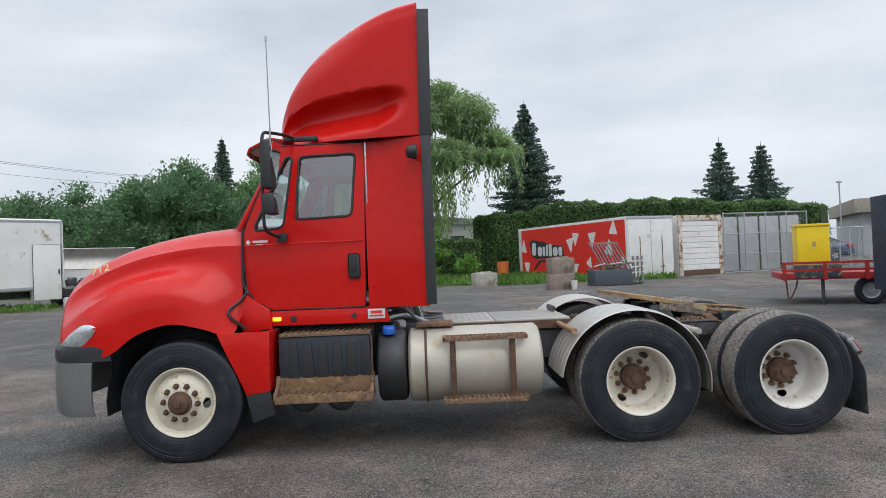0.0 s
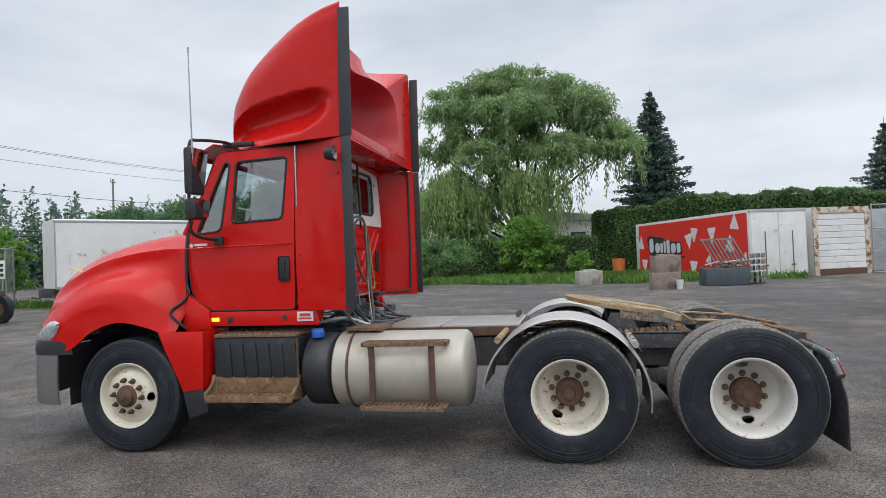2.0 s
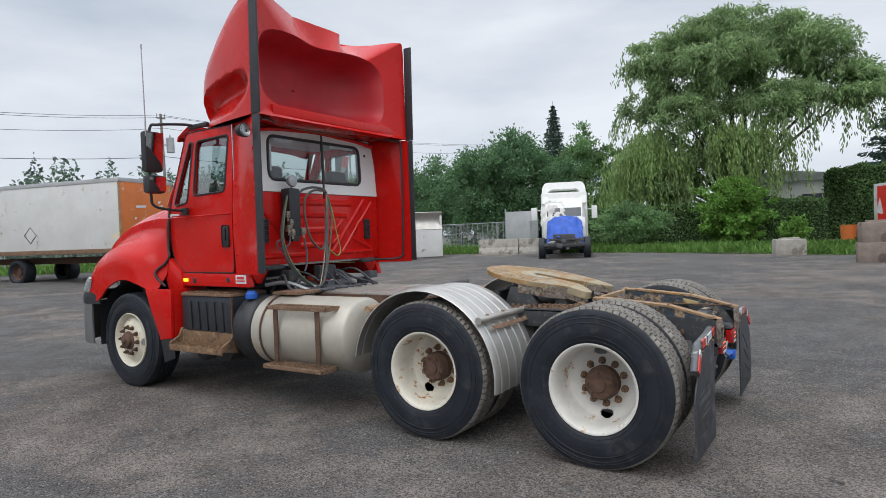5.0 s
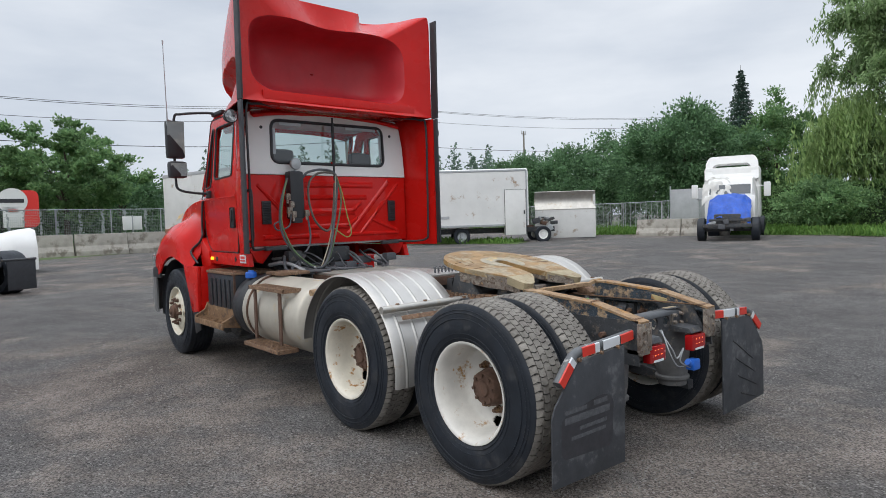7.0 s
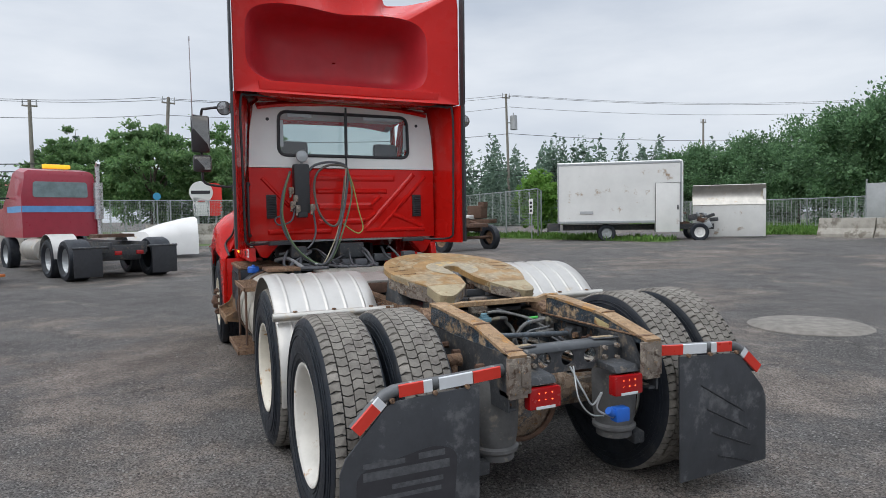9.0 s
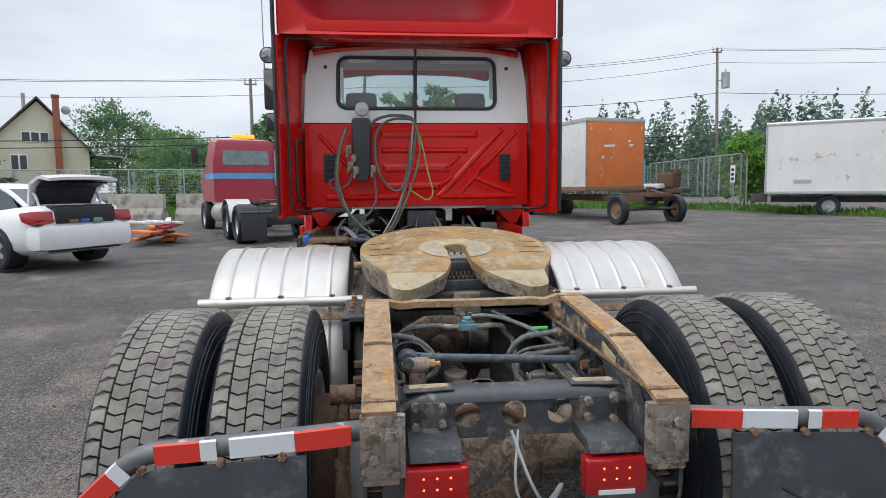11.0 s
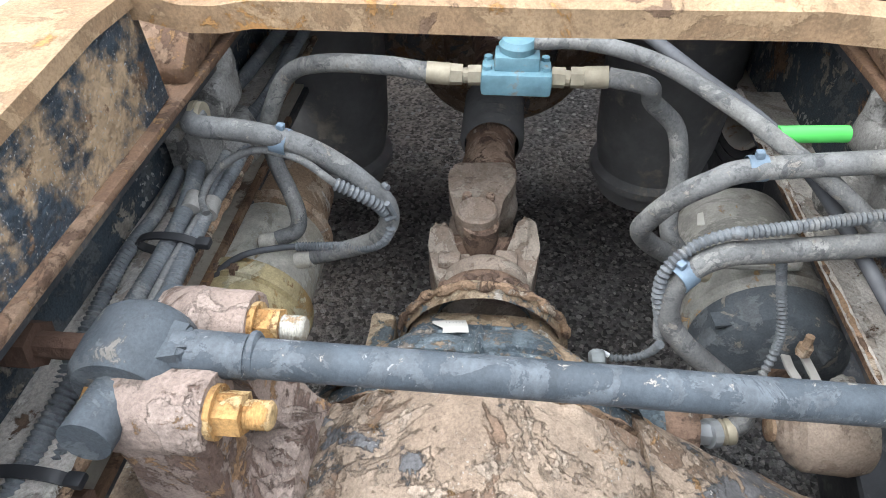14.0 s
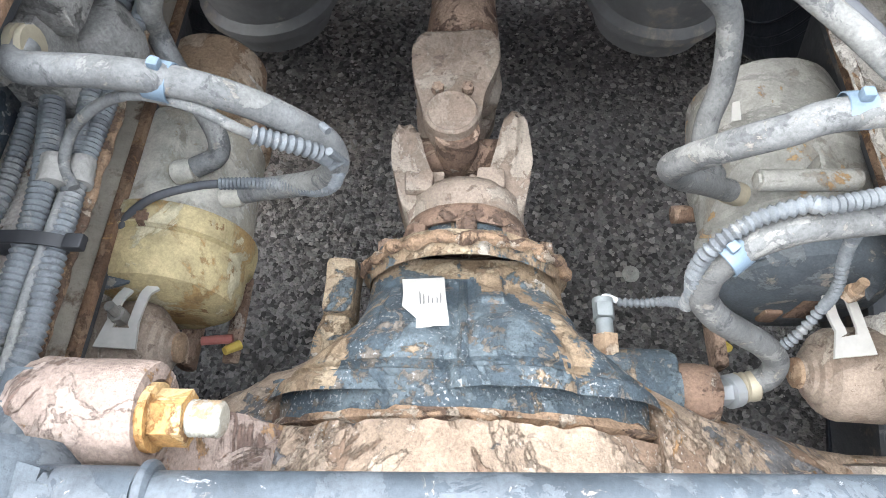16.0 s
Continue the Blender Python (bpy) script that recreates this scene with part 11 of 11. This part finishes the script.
box_on(tp, "lower_panel", OLDWHITE, (0, 0.0, 0.0), (3.1, 0.1, 1.5), 0.01)
box_on(tp, "end_panel", OLDWHITE, (3.0, 0.1, 0.0), (3.12, 1.9, 2.4), 0.01)
# concrete barriers
for x, y, r_ in ((-9.6, 25.6, 14), (-7.4, 26.1, 12)):
    b = frame_at("concrete_barrier", "weathered tan concrete road barrier", "barrier", x, y, r_, None, "concrete barriers")
    sub("body", CONC, b, lambda bm: prism(bm, [(-0.35, -0.05), (0.35, -0.05), (0.33, 0.15), (0.14, 0.4), (0.1, 0.85), (-0.1, 0.85), (-0.14, 0.4), (-0.33, 0.15)], "yz", -1.1, 1.1, 0.02))
for i, (x, y, r_) in enumerate([(-25.5, 3.2, 92), (-25.6, 0.9, 90), (-25.4, -1.4, 88), (-18.3, -9.7, 80), (-19.2, -12.3, 75), (-18.0, -7.0, 85), (-25.7, 5.5, 90)]):
    b = frame_at("concrete_barrier", "grey concrete barrier before the fence", "barrier", x, y, r_, 0.42, "concrete barriers")
    sub("body", CONC, b, lambda bm: prism(bm, [(-0.3, -0.3), (0.3, -0.3), (0.28, 0.15), (0.12, 0.4), (0.1, 0.95), (-0.1, 0.95), (-0.12, 0.4), (-0.28, 0.15)], "yz", -1.12, 1.12, 0.02))

# orange and white box on a rusty chassis
oa = math.degrees(math.atan2(7.15 - 9.6, -14.6 + 15.2))
ob_ = frame_at("orange_box_truck", "old box truck body with an orange front wall", "truck", -15.2, 9.55, oa - 90, 0.2)
oy = Vector((0.6, -2.42)).length
box_on(ob_, "body", OLDWHITE, (0.06, 0.0, 1.2), (8.0, oy, 3.68), 0.02)
sub("orange_wall", ORANGE, ob_, lambda bm: span(bm, (0.0, 0.02, 1.2), (0.06, oy - 0.02, 3.6), 0.01), "faded orange front wall with scraped paint")
for y0, y1, z in ((0.5, 0.65, 2.75), (1.3, 1.75, 2.72), (0.6, 0.7, 2.9), (1.75, 1.82, 2.3)):
    sub("bare_patch", TAPE_W, ob_, lambda bm: prism(bm, rounded([(y0, z), (y1, z - 0.03), (y1 + 0.03, z + 0.06), (y0 - 0.02, z + 0.08)], 0.04), "yz", -0.004, 0.0), smooth=0)
for y0 in (0.0, oy - 0.06):
    box_on(ob_, "corner_post", RUST_TAN, (-0.01, y0, 1.2), (0.05, y0 + 0.06, 3.66), 0.01)
box_on(ob_, "top_rail", GREYP, (-0.01, -0.02, 3.6), (8.0, oy + 0.02, 3.74), 0.01)
box_on(ob_, "bottom_rail", RUST, (-0.01, -0.02, 1.12), (8.0, oy + 0.02, 1.28), 0.01)
sub("hazard_outline", INK, ob_, lambda bm: tube(bm, [(4.3, oy + 0.006, 1.55), (4.6, oy + 0.006, 1.85), (4.3, oy + 0.006, 2.15), (4.0, oy + 0.006, 1.85), (4.3, oy + 0.006, 1.55)], 0.015, 4, False), "empty diamond placard outline")
sub("chassis", RUST_DARK, ob_, lambda bm: (span(bm, (-2.2, 0.8, 0.75), (7.5, 0.9, 0.98), 0.01), span(bm, (-2.2, 1.6, 0.75), (7.5, 1.7, 0.98), 0.01), [rod(bm, (x, 0.8, 0.85), (x, 1.7, 0.85), 0.04) for x in (-2.0, -1.0, 0.2)], rod(bm, (-1.75, 0.0, 0.5), (-1.75, 2.3, 0.5), 0.06), span(bm, (-2.6, 0.85, 0.9), (-1.3, 1.6, 1.05), 0.04), rod(bm, (-2.4, 1.0, 1.0), (-1.6, 1.0, 1.15), 0.05), rod(bm, (-2.2, 1.5, 1.0), (-2.2, 1.5, 1.25), 0.08)), "rusty bare chassis")
for s_, yy in ((-1, 0.02), (1, 2.35)):
    road_wheel(ob_, -1.75, yy, 0.48, 0.5, 0.24, s_, RUST)
for s_, yy in ((-1, 0.3), (1, 2.2)):
    road_wheel(ob_, 5.2, yy, 0.48, 0.48, 0.45, s_, RUST_DARK)
oc = frame_at("old_chassis", "old cream truck chassis with bare engine and blue drum", "truck", -22.9, 13.7, 30, 0.55)
box_on(oc, "fender", OLDWHITE, (-0.9, -0.8, 0.8), (0.6, 0.8, 1.05), 0.08)
sub("engine", RUST_DARK, oc, lambda bm: (box(bm, (0.6, 0, 1.2), (0.9, 0.7, 0.7), 0.08), box(bm, (0.9, 0.1, 1.6), (0.4, 0.4, 0.3), 0.05), span(bm, (-2, -0.4, 0.6), (1.6, 0.4, 0.8), 0.02)))
sub("blue_drum", surf("sky_blue_drum", (0.1, 0.35, 0.6), 0.5), oc, lambda bm: rod(bm, (-1.2, -0.2, 1.1), (-1.2, -0.2, 2.3), 0.45, seg=20))
for s_ in (-1, 1):
    road_wheel(oc, 0.2, s_ * 0.85, 0.45, 0.45, 0.25, s_, RUST)

# fences
NET = bpy.data.materials.new("chain_link_net")
NET.use_nodes = True
nt = NET.node_tree
n_out, n_bs = nt.nodes["Material Output"], nt.nodes["Principled BSDF"]
n_bs.inputs["Base Color"].default_value, n_bs.inputs["Roughness"].default_value = (0.3, 0.33, 0.32, 1), 0.6
n_co = nt.nodes.new("ShaderNodeTexCoord")
n_vo = nt.nodes.new("ShaderNodeTexVoronoi")
n_vo.feature = "DISTANCE_TO_EDGE"
n_vo.inputs["Scale"].default_value, n_vo.inputs["Randomness"].default_value = 12.0, 0.15
nt.links.new(n_co.outputs["Object"], n_vo.inputs["Vector"])
n_lt = nt.nodes.new("ShaderNodeMath")
n_lt.operation = "LESS_THAN"
n_lt.inputs[1].default_value = 0.05
nt.links.new(n_vo.outputs["Distance"], n_lt.inputs[0])
n_tr = nt.nodes.new("ShaderNodeBsdfTransparent")
n_mx = nt.nodes.new("ShaderNodeMixShader")
nt.links.new(n_lt.outputs[0], n_mx.inputs["Fac"])
nt.links.new(n_tr.outputs[0], n_mx.inputs[1])
nt.links.new(n_bs.outputs[0], n_mx.inputs[2])
nt.links.new(n_mx.outputs[0], n_out.inputs["Surface"])


def fence(label, pts, h, z, step=3.0):
    f = thing("chain_link_fence", label, "fence", loc=(0, 0, 0))
    for a, b in zip(pts, pts[1:]):
        a, b = Vector((*a, z)), Vector((*b, z))
        n = max(1, round((b - a).length / step))
        for k in range(n + 1):
            p = a.lerp(b, k / n)
            sub("post", GALV, f, lambda bm: rod(bm, p - Vector((0, 0, 0.5)), p + Vector((0, 0, h)), 0.035, seg=8))
        sub("top_rail", GALV, f, lambda bm: rod(bm, a + Vector((0, 0, h)), b + Vector((0, 0, h)), 0.024, seg=6))
        sub("net", NET, f, lambda bm: grid(bm, [[a, b], [a + Vector((0, 0, h)), b + Vector((0, 0, h))]]), smooth=0)


fence("galvanised chain-link fence along the road", [(-27.5, -22), (-28.5, -8), (-29.7, 2), (-30.5, 12.5), (-29.4, 16.2)], 1.75, 0.9)
fence("chain-link fence with a leaning corner post", [(-29.4, 16.2), (-18.5, 15.4), (-20.5, 16.9)], 1.85, 1.0, 3.6)
fence("low chain-link fence behind the bodies", [(-24, 27), (-15, 30.5), (-9, 29.3)], 1.5, 0.7)
fence("chain-link fence before the blue car", [(20.9, 25.6), (30, 24)], 2.0, 0.4)
gs = frame_at("grey_gate_panel", "pale grey sheet gate panel by the hedge", "gate", -10.0, 29.3, 15, 0.9)
box_on(gs, "sheet", GREYP, (-0.95, -0.02, 0.0), (0.95, 0.02, 1.9), 0.01)
for x in (-0.97, 0.97):
    sub("post", GALV, gs, lambda bm: rod(bm, (x, 0, -0.5), (x, 0, 2.1), 0.04))
gs2 = frame_at("fence_sign", "small white sign with dark bars on the fence", "sign", -19.0, 15.35, 10, 1.6)
box_on(gs2, "board", WHITE, (-0.14, -0.05, 0), (0.14, -0.03, 0.75), 0.005)
sub("post", GALV, gs2, lambda bm: rod(bm, (0, 0, -1.6), (0, 0, 0.78), 0.03, seg=8))
for z in (0.1, 0.3, 0.5):
    sub("bar", INK, gs2, lambda bm: span(bm, (-0.08, -0.055, z), (0.08, -0.05, z + 0.12)))
ws_ = frame_at("fence_sign", "white notice board on the fence", "sign", -29.5, 5.6, 92, 1.5)
box_on(ws_, "board", WHITE, (-0.5, 0.03, 0), (0.5, 0.05, 0.75), 0.005)
sub("post", GALV, ws_, lambda bm: rod(bm, (0, 0, -1.6), (0, 0, 0.8), 0.03, seg=8))
for z in (0.15, 0.4):
    sub("bar", INK, ws_, lambda bm: span(bm, (-0.35, 0.05, z), (0.35, 0.055, z + 0.12)))
# red and white roadside sign, its lettering as bars
sg = frame_at("pylon_sign", "red and white round-topped roadside sign", "sign", -31.6, 0.7, 84, 0.9)
sub("red_back", SNACK, sg, lambda bm: prism(bm, rounded([(-0.45, 0.9), (0.85, 0.9), (0.85, 2.85), (-0.45, 2.85)], 0.35), "xz", -0.1, 0.02))
sub("white_face", WHITE, sg, lambda bm: (lathe(bm, [(0.001, 0.0), (0.66, 0.0), (0.66, -0.12), (0.001, -0.12)], "y", (-0.3, -0.02, 2.3), 32), span(bm, (-0.75, -0.14, 0.9), (0.15, -0.02, 2.0), 0.01)))
sub("bar", INK, sg, lambda bm: span(bm, (-0.85, -0.155, 2.2), (0.2, -0.14, 2.4)))
sub("bar", TAPE_R, sg, lambda bm: span(bm, (-0.5, -0.155, 1.75), (-0.1, -0.14, 1.85)))
for x in (-0.5, 0.5):
    sub("leg", GALV, sg, lambda bm: rod(bm, (x, 0, -0.5), (x, 0, 1.0), 0.06))
bs_ = frame_at("blue_road_sign", "small blue round road sign on a post", "sign", -32.5, -2.0, 88, 0.8)
sub("disc", surf("sign_blue", (0.05, 0.3, 0.5), 0.4), bs_, lambda bm: lathe(bm, [(0.001, 0), (0.22, 0), (0.22, 0.02), (0.001, 0.02)], "y", (0, 0, 2.2), 20))
sub("post", GALV, bs_, lambda bm: rod(bm, (0, 0.03, -0.3), (0, 0.03, 2.4), 0.03))
# utility poles and wires
def pole(x, y, h, label, transformer=False, lean=0.0, z=0.5):
    p = thing("utility_pole", label, "utility pole", loc=(x, y, z))
    p.rotation_euler = (radians(lean), 0, 0)
    sub("shaft", POLE, p, lambda bm: tube(bm, [(0, 0, -0.5), (0, 0, h)], [0.17, 0.11], 10))
    sub("cross_arm", POLE, p, lambda bm: (box(bm, (0, 0, h - 0.4), (0.12, 0.9, 0.1), 0.01)))
    for k in (-0.4, 0.0, 0.4):
        sub("insulator", GREYP, p, lambda bm: rod(bm, (0, k, h - 0.35), (0, k, h + 0.05), 0.05, 0.03, 8))
    if transformer:
        sub("transformer", GREYP, p, lambda bm: (rod(bm, (0.1, 0.75, h - 3.6), (0.1, 0.75, h - 2.2), 0.36, seg=18), rod(bm, (0.1, 0.75, h - 2.2), (0.1, 0.75, h - 1.9), 0.06, seg=8), box(bm, (0.05, 0.3, h - 2.9), (0.1, 0.6, 0.1))), "grey pole transformer can")
    return p


pole(-47.8, 30.9, 13.4, "leaning wooden utility pole with a transformer", True, 1.5)
pole(-41.7, -1.7, 9.7, "leaning wooden utility pole by the road", False, -4, 0.8)
pole(-41.8, -9.6, 9.0, "wooden utility pole behind the second truck", False, 0, 0.8)
pole(-52, 62, 13.0, "distant wooden utility pole", False, 0)
def wire(a, b, sag, r_=0.02):
    def f(bm):
        a_, b_ = Vector(a), Vector(b)
        tube(bm, [a_.lerp(b_, k / 16) - Vector((0, 0, sag * (1 - (k / 8 - 1) ** 2))) for k in range(17)], r_, 4)
    w = new("overhead_wire", None)
    bpy.data.objects.remove(w)
    bm = bmesh.new()
    f(bm)
    tagged(part("overhead_wire", bm, INK), "thin black overhead power line", "power line", "overhead wires")


for dy, z in ((-0.4, 13.8), (0.4, 13.7), (0.0, 12.6)):
    wire((-47.8, 30.9 + dy, z), (-34, 78 + dy, z + 0.5), 0.9)
    wire((-47.8, 30.9 + dy, z), (-41.7, -1.7 + dy, z - 3.4), 0.7)
    wire((-41.7, -1.7 + dy, z - 3.4), (-41.8, -9.6 + dy, z - 4.0), 0.1)
    wire((-41.8, -9.6 + dy, z - 4.0), (-38, -60 + dy, z - 3.0), 0.8)
wire((-47.8, 30.9, 9.9), (-34, 78, 10.3), 0.9, 0.03)
wire((-47.8, 30.9, 9.9), (-41.7, -1.7, 7.6), 0.6, 0.03)
for z in (5.3, 5.8):
    wire((-47.8, 30.9, z + 0.4), (-41.7, -1.7, z), 0.5, 0.045)
    wire((-41.7, -1.7, z), (-38, -60, z), 0.7, 0.045)
    wire((-47.8, 30.9, z + 0.4), (-34, 78, z + 1), 0.7, 0.045)

# cream house with a brick chimney
hs = frame_at("house", "cream sided gable house with a brick chimney", "house", -47.2, -27.6, math.degrees(math.atan2(6.3, -3.2)), 1.0)
def gable(bm):
    prism(bm, [(-3.7, -0.5), (3.6, -0.5), (3.6, 4.0), (0.1, 7.85), (-3.7, 4.1)], "xz", 0.0, 8.0)
sub("wall", SIDING, hs, gable, smooth=0)
for k in range(30):
    sub("siding_board", SIDING, hs, lambda bm: prism(bm, [(0.0, 0.0 + 0.15 * k), (0.02, 0.0 + 0.15 * k), (0.0, 0.14 + 0.15 * k)], "yz", -3.65, 3.55) if False else box(bm, (-0.05, -0.008, 0.15 * k), (7.2, 0.016, 0.13), 0, Matrix.Rotation(radians(4), 4, "X"))) if k < 27 else None
for sx, a, b in ((-1, (-4.15, 3.55), (0.1, 8.05)), (1, (4.05, 3.45), (0.1, 8.05))):
    sub("roof", ROOFM, hs, lambda bm: prism(bm, [a, b, (b[0], b[1] + 0.18), (a[0] - 0.0, a[1] + 0.22)], "xz", -0.35, 8.2))
for x0, z0, w, h_ in ((-0.15, 4.55, 1.9, 0.85), (-1.35, 2.3, 1.15, 1.25)):
    wv = sub("window", WHITE, hs, lambda bm: box(bm, (x0, -0.02, z0 + h_ / 2), (w, 0.08, h_), 0.01))
    n = 3 if w > 1.5 else 2
    for k in range(n):
        sub("pane", PANE, wv, lambda bm: box(bm, (x0 - w / 2 + (k + 0.5) * w / n, -0.065, z0 + h_ / 2), (w / n - 0.12, 0.01, h_ - 0.14)))
sub("chimney", BRICK, hs, lambda bm: (span(bm, (1.15, -0.5, 0.0), (1.65, -0.02, 8.3), 0.01), span(bm, (1.1, -0.55, 8.2), (1.7, 0.03, 8.4), 0.01)), "tall red brick chimney")
sub("vent_pipe", GREYP, hs, lambda bm: rod(bm, (-0.8, 1.5, 7.0), (-0.8, 1.5, 8.6), 0.15, seg=12))
sub("dish", GREYP, hs, lambda bm: lathe(bm, [(0.001, 0.0), (0.2, 0.03), (0.35, 0.12)], "y", (2.1, -0.3, 7.2), 18), thick=0.02)
sub("porch_roof", GREYP, hs, lambda bm: prism(bm, [(3.6, 3.75), (6.2, 3.55), (6.2, 3.45), (3.6, 3.6)], "xz", 0.5, 6))
h2 = frame_at("low_house", "low house with a brown-red roof behind the hedge", "house", -52, -14.5, 90, 1.0)
sub("wall", SIDING, h2, lambda bm: span(bm, (-4, -4, -0.5), (4, 4, 2.3)))
sub("roof", surf("red_brown_roof", (0.2, 0.07, 0.05), 0.8), h2, lambda bm: prism(bm, [(-4.6, 2.2), (4.6, 2.2), (0, 3.9)], "yz", -4.5, 4.5))
# white house behind the hedge and flat grey building
w3 = frame_at("white_house", "white flat-roofed house behind the hedge", "house", 4.0, 46.5, 0, 0.5)
box_on(w3, "wall", WHITE, (-3.5, 0, 0), (2.3, 6, 4.0), 0.02)
sub("roof", GREYP, w3, lambda bm: prism(bm, [(-4.4, 4.0), (3.2, 4.0), (3.0, 4.3), (-2, 4.9), (-4.2, 4.3)], "xz", -0.2, 6.5))
for x in (-2.4, 0.4):
    sub("window", PANE, w3, lambda bm: box(bm, (x, -0.02, 2.5), (1.2, 0.06, 1.1)))
b4 = frame_at("flat_building", "long grey flat-roofed commercial building", "building", 36, 42, -25, 0.5)
box_on(b4, "wall", GREYP, (0, 0, 0), (22, 12, 3.4), 0.02)
box_on(b4, "roof_edge", surf("tan_fascia", (0.33, 0.29, 0.24), 0.7), (-0.6, -0.8, 3.4), (22, 12, 4.5), 0.03)
for k in range(5):
    sub("window", PANE, b4, lambda bm: span(bm, (1 + 3.2 * k, -0.03, 1.0), (3.4 + 3.2 * k, 0.0, 2.4)))
lp = frame_at("street_lamp", "thin grey street lamp post", "street lamp", 33, 40, 0, 0.5)
sub("post", GALV, lp, lambda bm: rod(bm, (0, 0, 0), (0, 0, 5.6), 0.07, 0.05, 8))
sub("head", GREYP, lp, lambda bm: box(bm, (0, 0, 5.7), (0.3, 0.2, 0.15), 0.03))
# maroon old tractor far away, seen from the front
pt = frame_at("maroon_truck", "maroon long-nosed truck with a chrome grille", "truck", -25.0, -21.6, 35, 0.7)
box_on(pt, "hood", CLARET, (-0.2, -0.55, 0.9), (1.5, 0.55, 1.75), 0.12)
box_on(pt, "cab", CLARET, (-2.0, -1.0, 0.9), (-0.2, 1.0, 2.5), 0.12)
sub("windscreen", PANE, pt, lambda bm: (span(bm, (-0.22, -0.85, 1.85), (-0.18, -0.03, 2.3), 0.01), span(bm, (-0.22, 0.03, 1.85), (-0.18, 0.85, 2.3), 0.01)))
sub("grille", CHROME, pt, lambda bm: span(bm, (1.48, -0.4, 0.7), (1.54, 0.4, 1.65), 0.03))
box_on(pt, "bumper", CHROME, (1.55, -1.1, 0.35), (1.7, 1.1, 0.65), 0.03)
sub("light_bar", GALV, pt, lambda bm: span(bm, (-0.9, -0.85, 2.5), (-0.6, 0.85, 2.62), 0.03))
for s_ in (-1, 1):
    sub("fender", CLARET, pt, lambda bm: box(bm, (0.9, s_ * 0.85, 0.95), (1.1, 0.5, 0.3), 0.1))
    road_wheel(pt, 0.9, s_ * 0.9, 0.5, 0.5, 0.3, s_, GALV)
    sub("mirror", CHROME, pt, lambda bm: box(bm, (-0.3, s_ * 1.3, 2.0), (0.08, 0.25, 0.5), 0.02))
# worn round slab in the yard
mh = frame_at("round_slab", "pale worn round patch in the asphalt", "manhole", 2.75, 5.9, 0)
sub("disc", surf("pale_gravel", (0.2, 0.185, 0.165), 0.95, var=0.3, scale=8, bump=0.6, bscale=50), mh, lambda bm: lathe(bm, [(0.001, 0.035), (0.66, 0.03), (0.74, 0.0), (0.74, -0.05)], "z", seg=36))
grass_patch("weeds along the fence", [(-30, -20), (-27, -20), (-26.5, 6), (-21, 14.5), (-12.5, 17.5), (-13, 19.2), (-22, 17.5), (-31, 13)], 26000, 0.26, GRASS, 15)
grass_patch("grass before the house", [(-27, -22), (-20, -15), (-19.5, -8), (-26, -3)], 9000, 0.25, GRASS, 16)
tagged(part("verge", soil([(-31, -30), (-26, -22), (-20.5, -13), (-19.8, -8), (-26.6, -3), (-26.4, 7), (-21, 14.2), (-12, 17.6), (-13, 19.5), (-31, 17), (-60, 30), (-60, -40)]), TURF), "green grass beyond the yard's edge", "ground", kind="structure")


# loose stones on the ground round the truck's rear
def stones(n, x0, x1, y0, y1, r0, r1, seed):
    g = np.random.default_rng(seed)
    base = np.array([(1, 0, 0), (-1, 0, 0), (0, 1, 0), (0, -1, 0), (0, 0, 1), (0, 0, -1)], float)
    tri = np.array([(0, 2, 4), (2, 1, 4), (1, 3, 4), (3, 0, 4), (2, 0, 5), (1, 2, 5), (3, 1, 5), (0, 3, 5)])
    r = r0 + (r1 - r0) * g.random(n) ** 3
    sc = r[:, None, None] * g.uniform(0.6, 1.25, (n, 6, 3)) * np.array([1, 1, 0.65])
    a = g.random(n) * 6.283
    v = base[None] * sc + g.normal(size=(n, 6, 3)) * r[:, None, None] * 0.15
    c, s = np.cos(a)[:, None], np.sin(a)[:, None]
    x, y = v[:, :, 0] * c - v[:, :, 1] * s, v[:, :, 0] * s + v[:, :, 1] * c
    px, py = g.uniform(x0, x1, n), g.uniform(y0, y1, n)
    pz = np.array([ground_z(p, q) for p, q in zip(px, py)]) + r * 0.25
    v = np.stack([x + px[:, None], y + py[:, None], v[:, :, 2] + pz[:, None]], 2)
    me = bpy.data.meshes.new("gravel")
    me.from_pydata(v.reshape(-1, 3).tolist(), [], (tri[None] + 6 * np.arange(n)[:, None, None]).reshape(-1, 3).tolist())
    me.materials.append(STONE)
    tagged(new("gravel", me), "loose grey gravel on the asphalt", "gravel", kind="stuff")


STONE = surf("loose_stone", (0.18, 0.168, 0.155), 0.9, var=0.3, scale=30, island=0.55, bump=0.3, bscale=200)
stones(22000, 3.7, 6.0, -1.0, 1.0, 0.002, 0.009, 81)
stones(16000, -3, 12, -7, -1.0, 0.004, 0.014, 82)
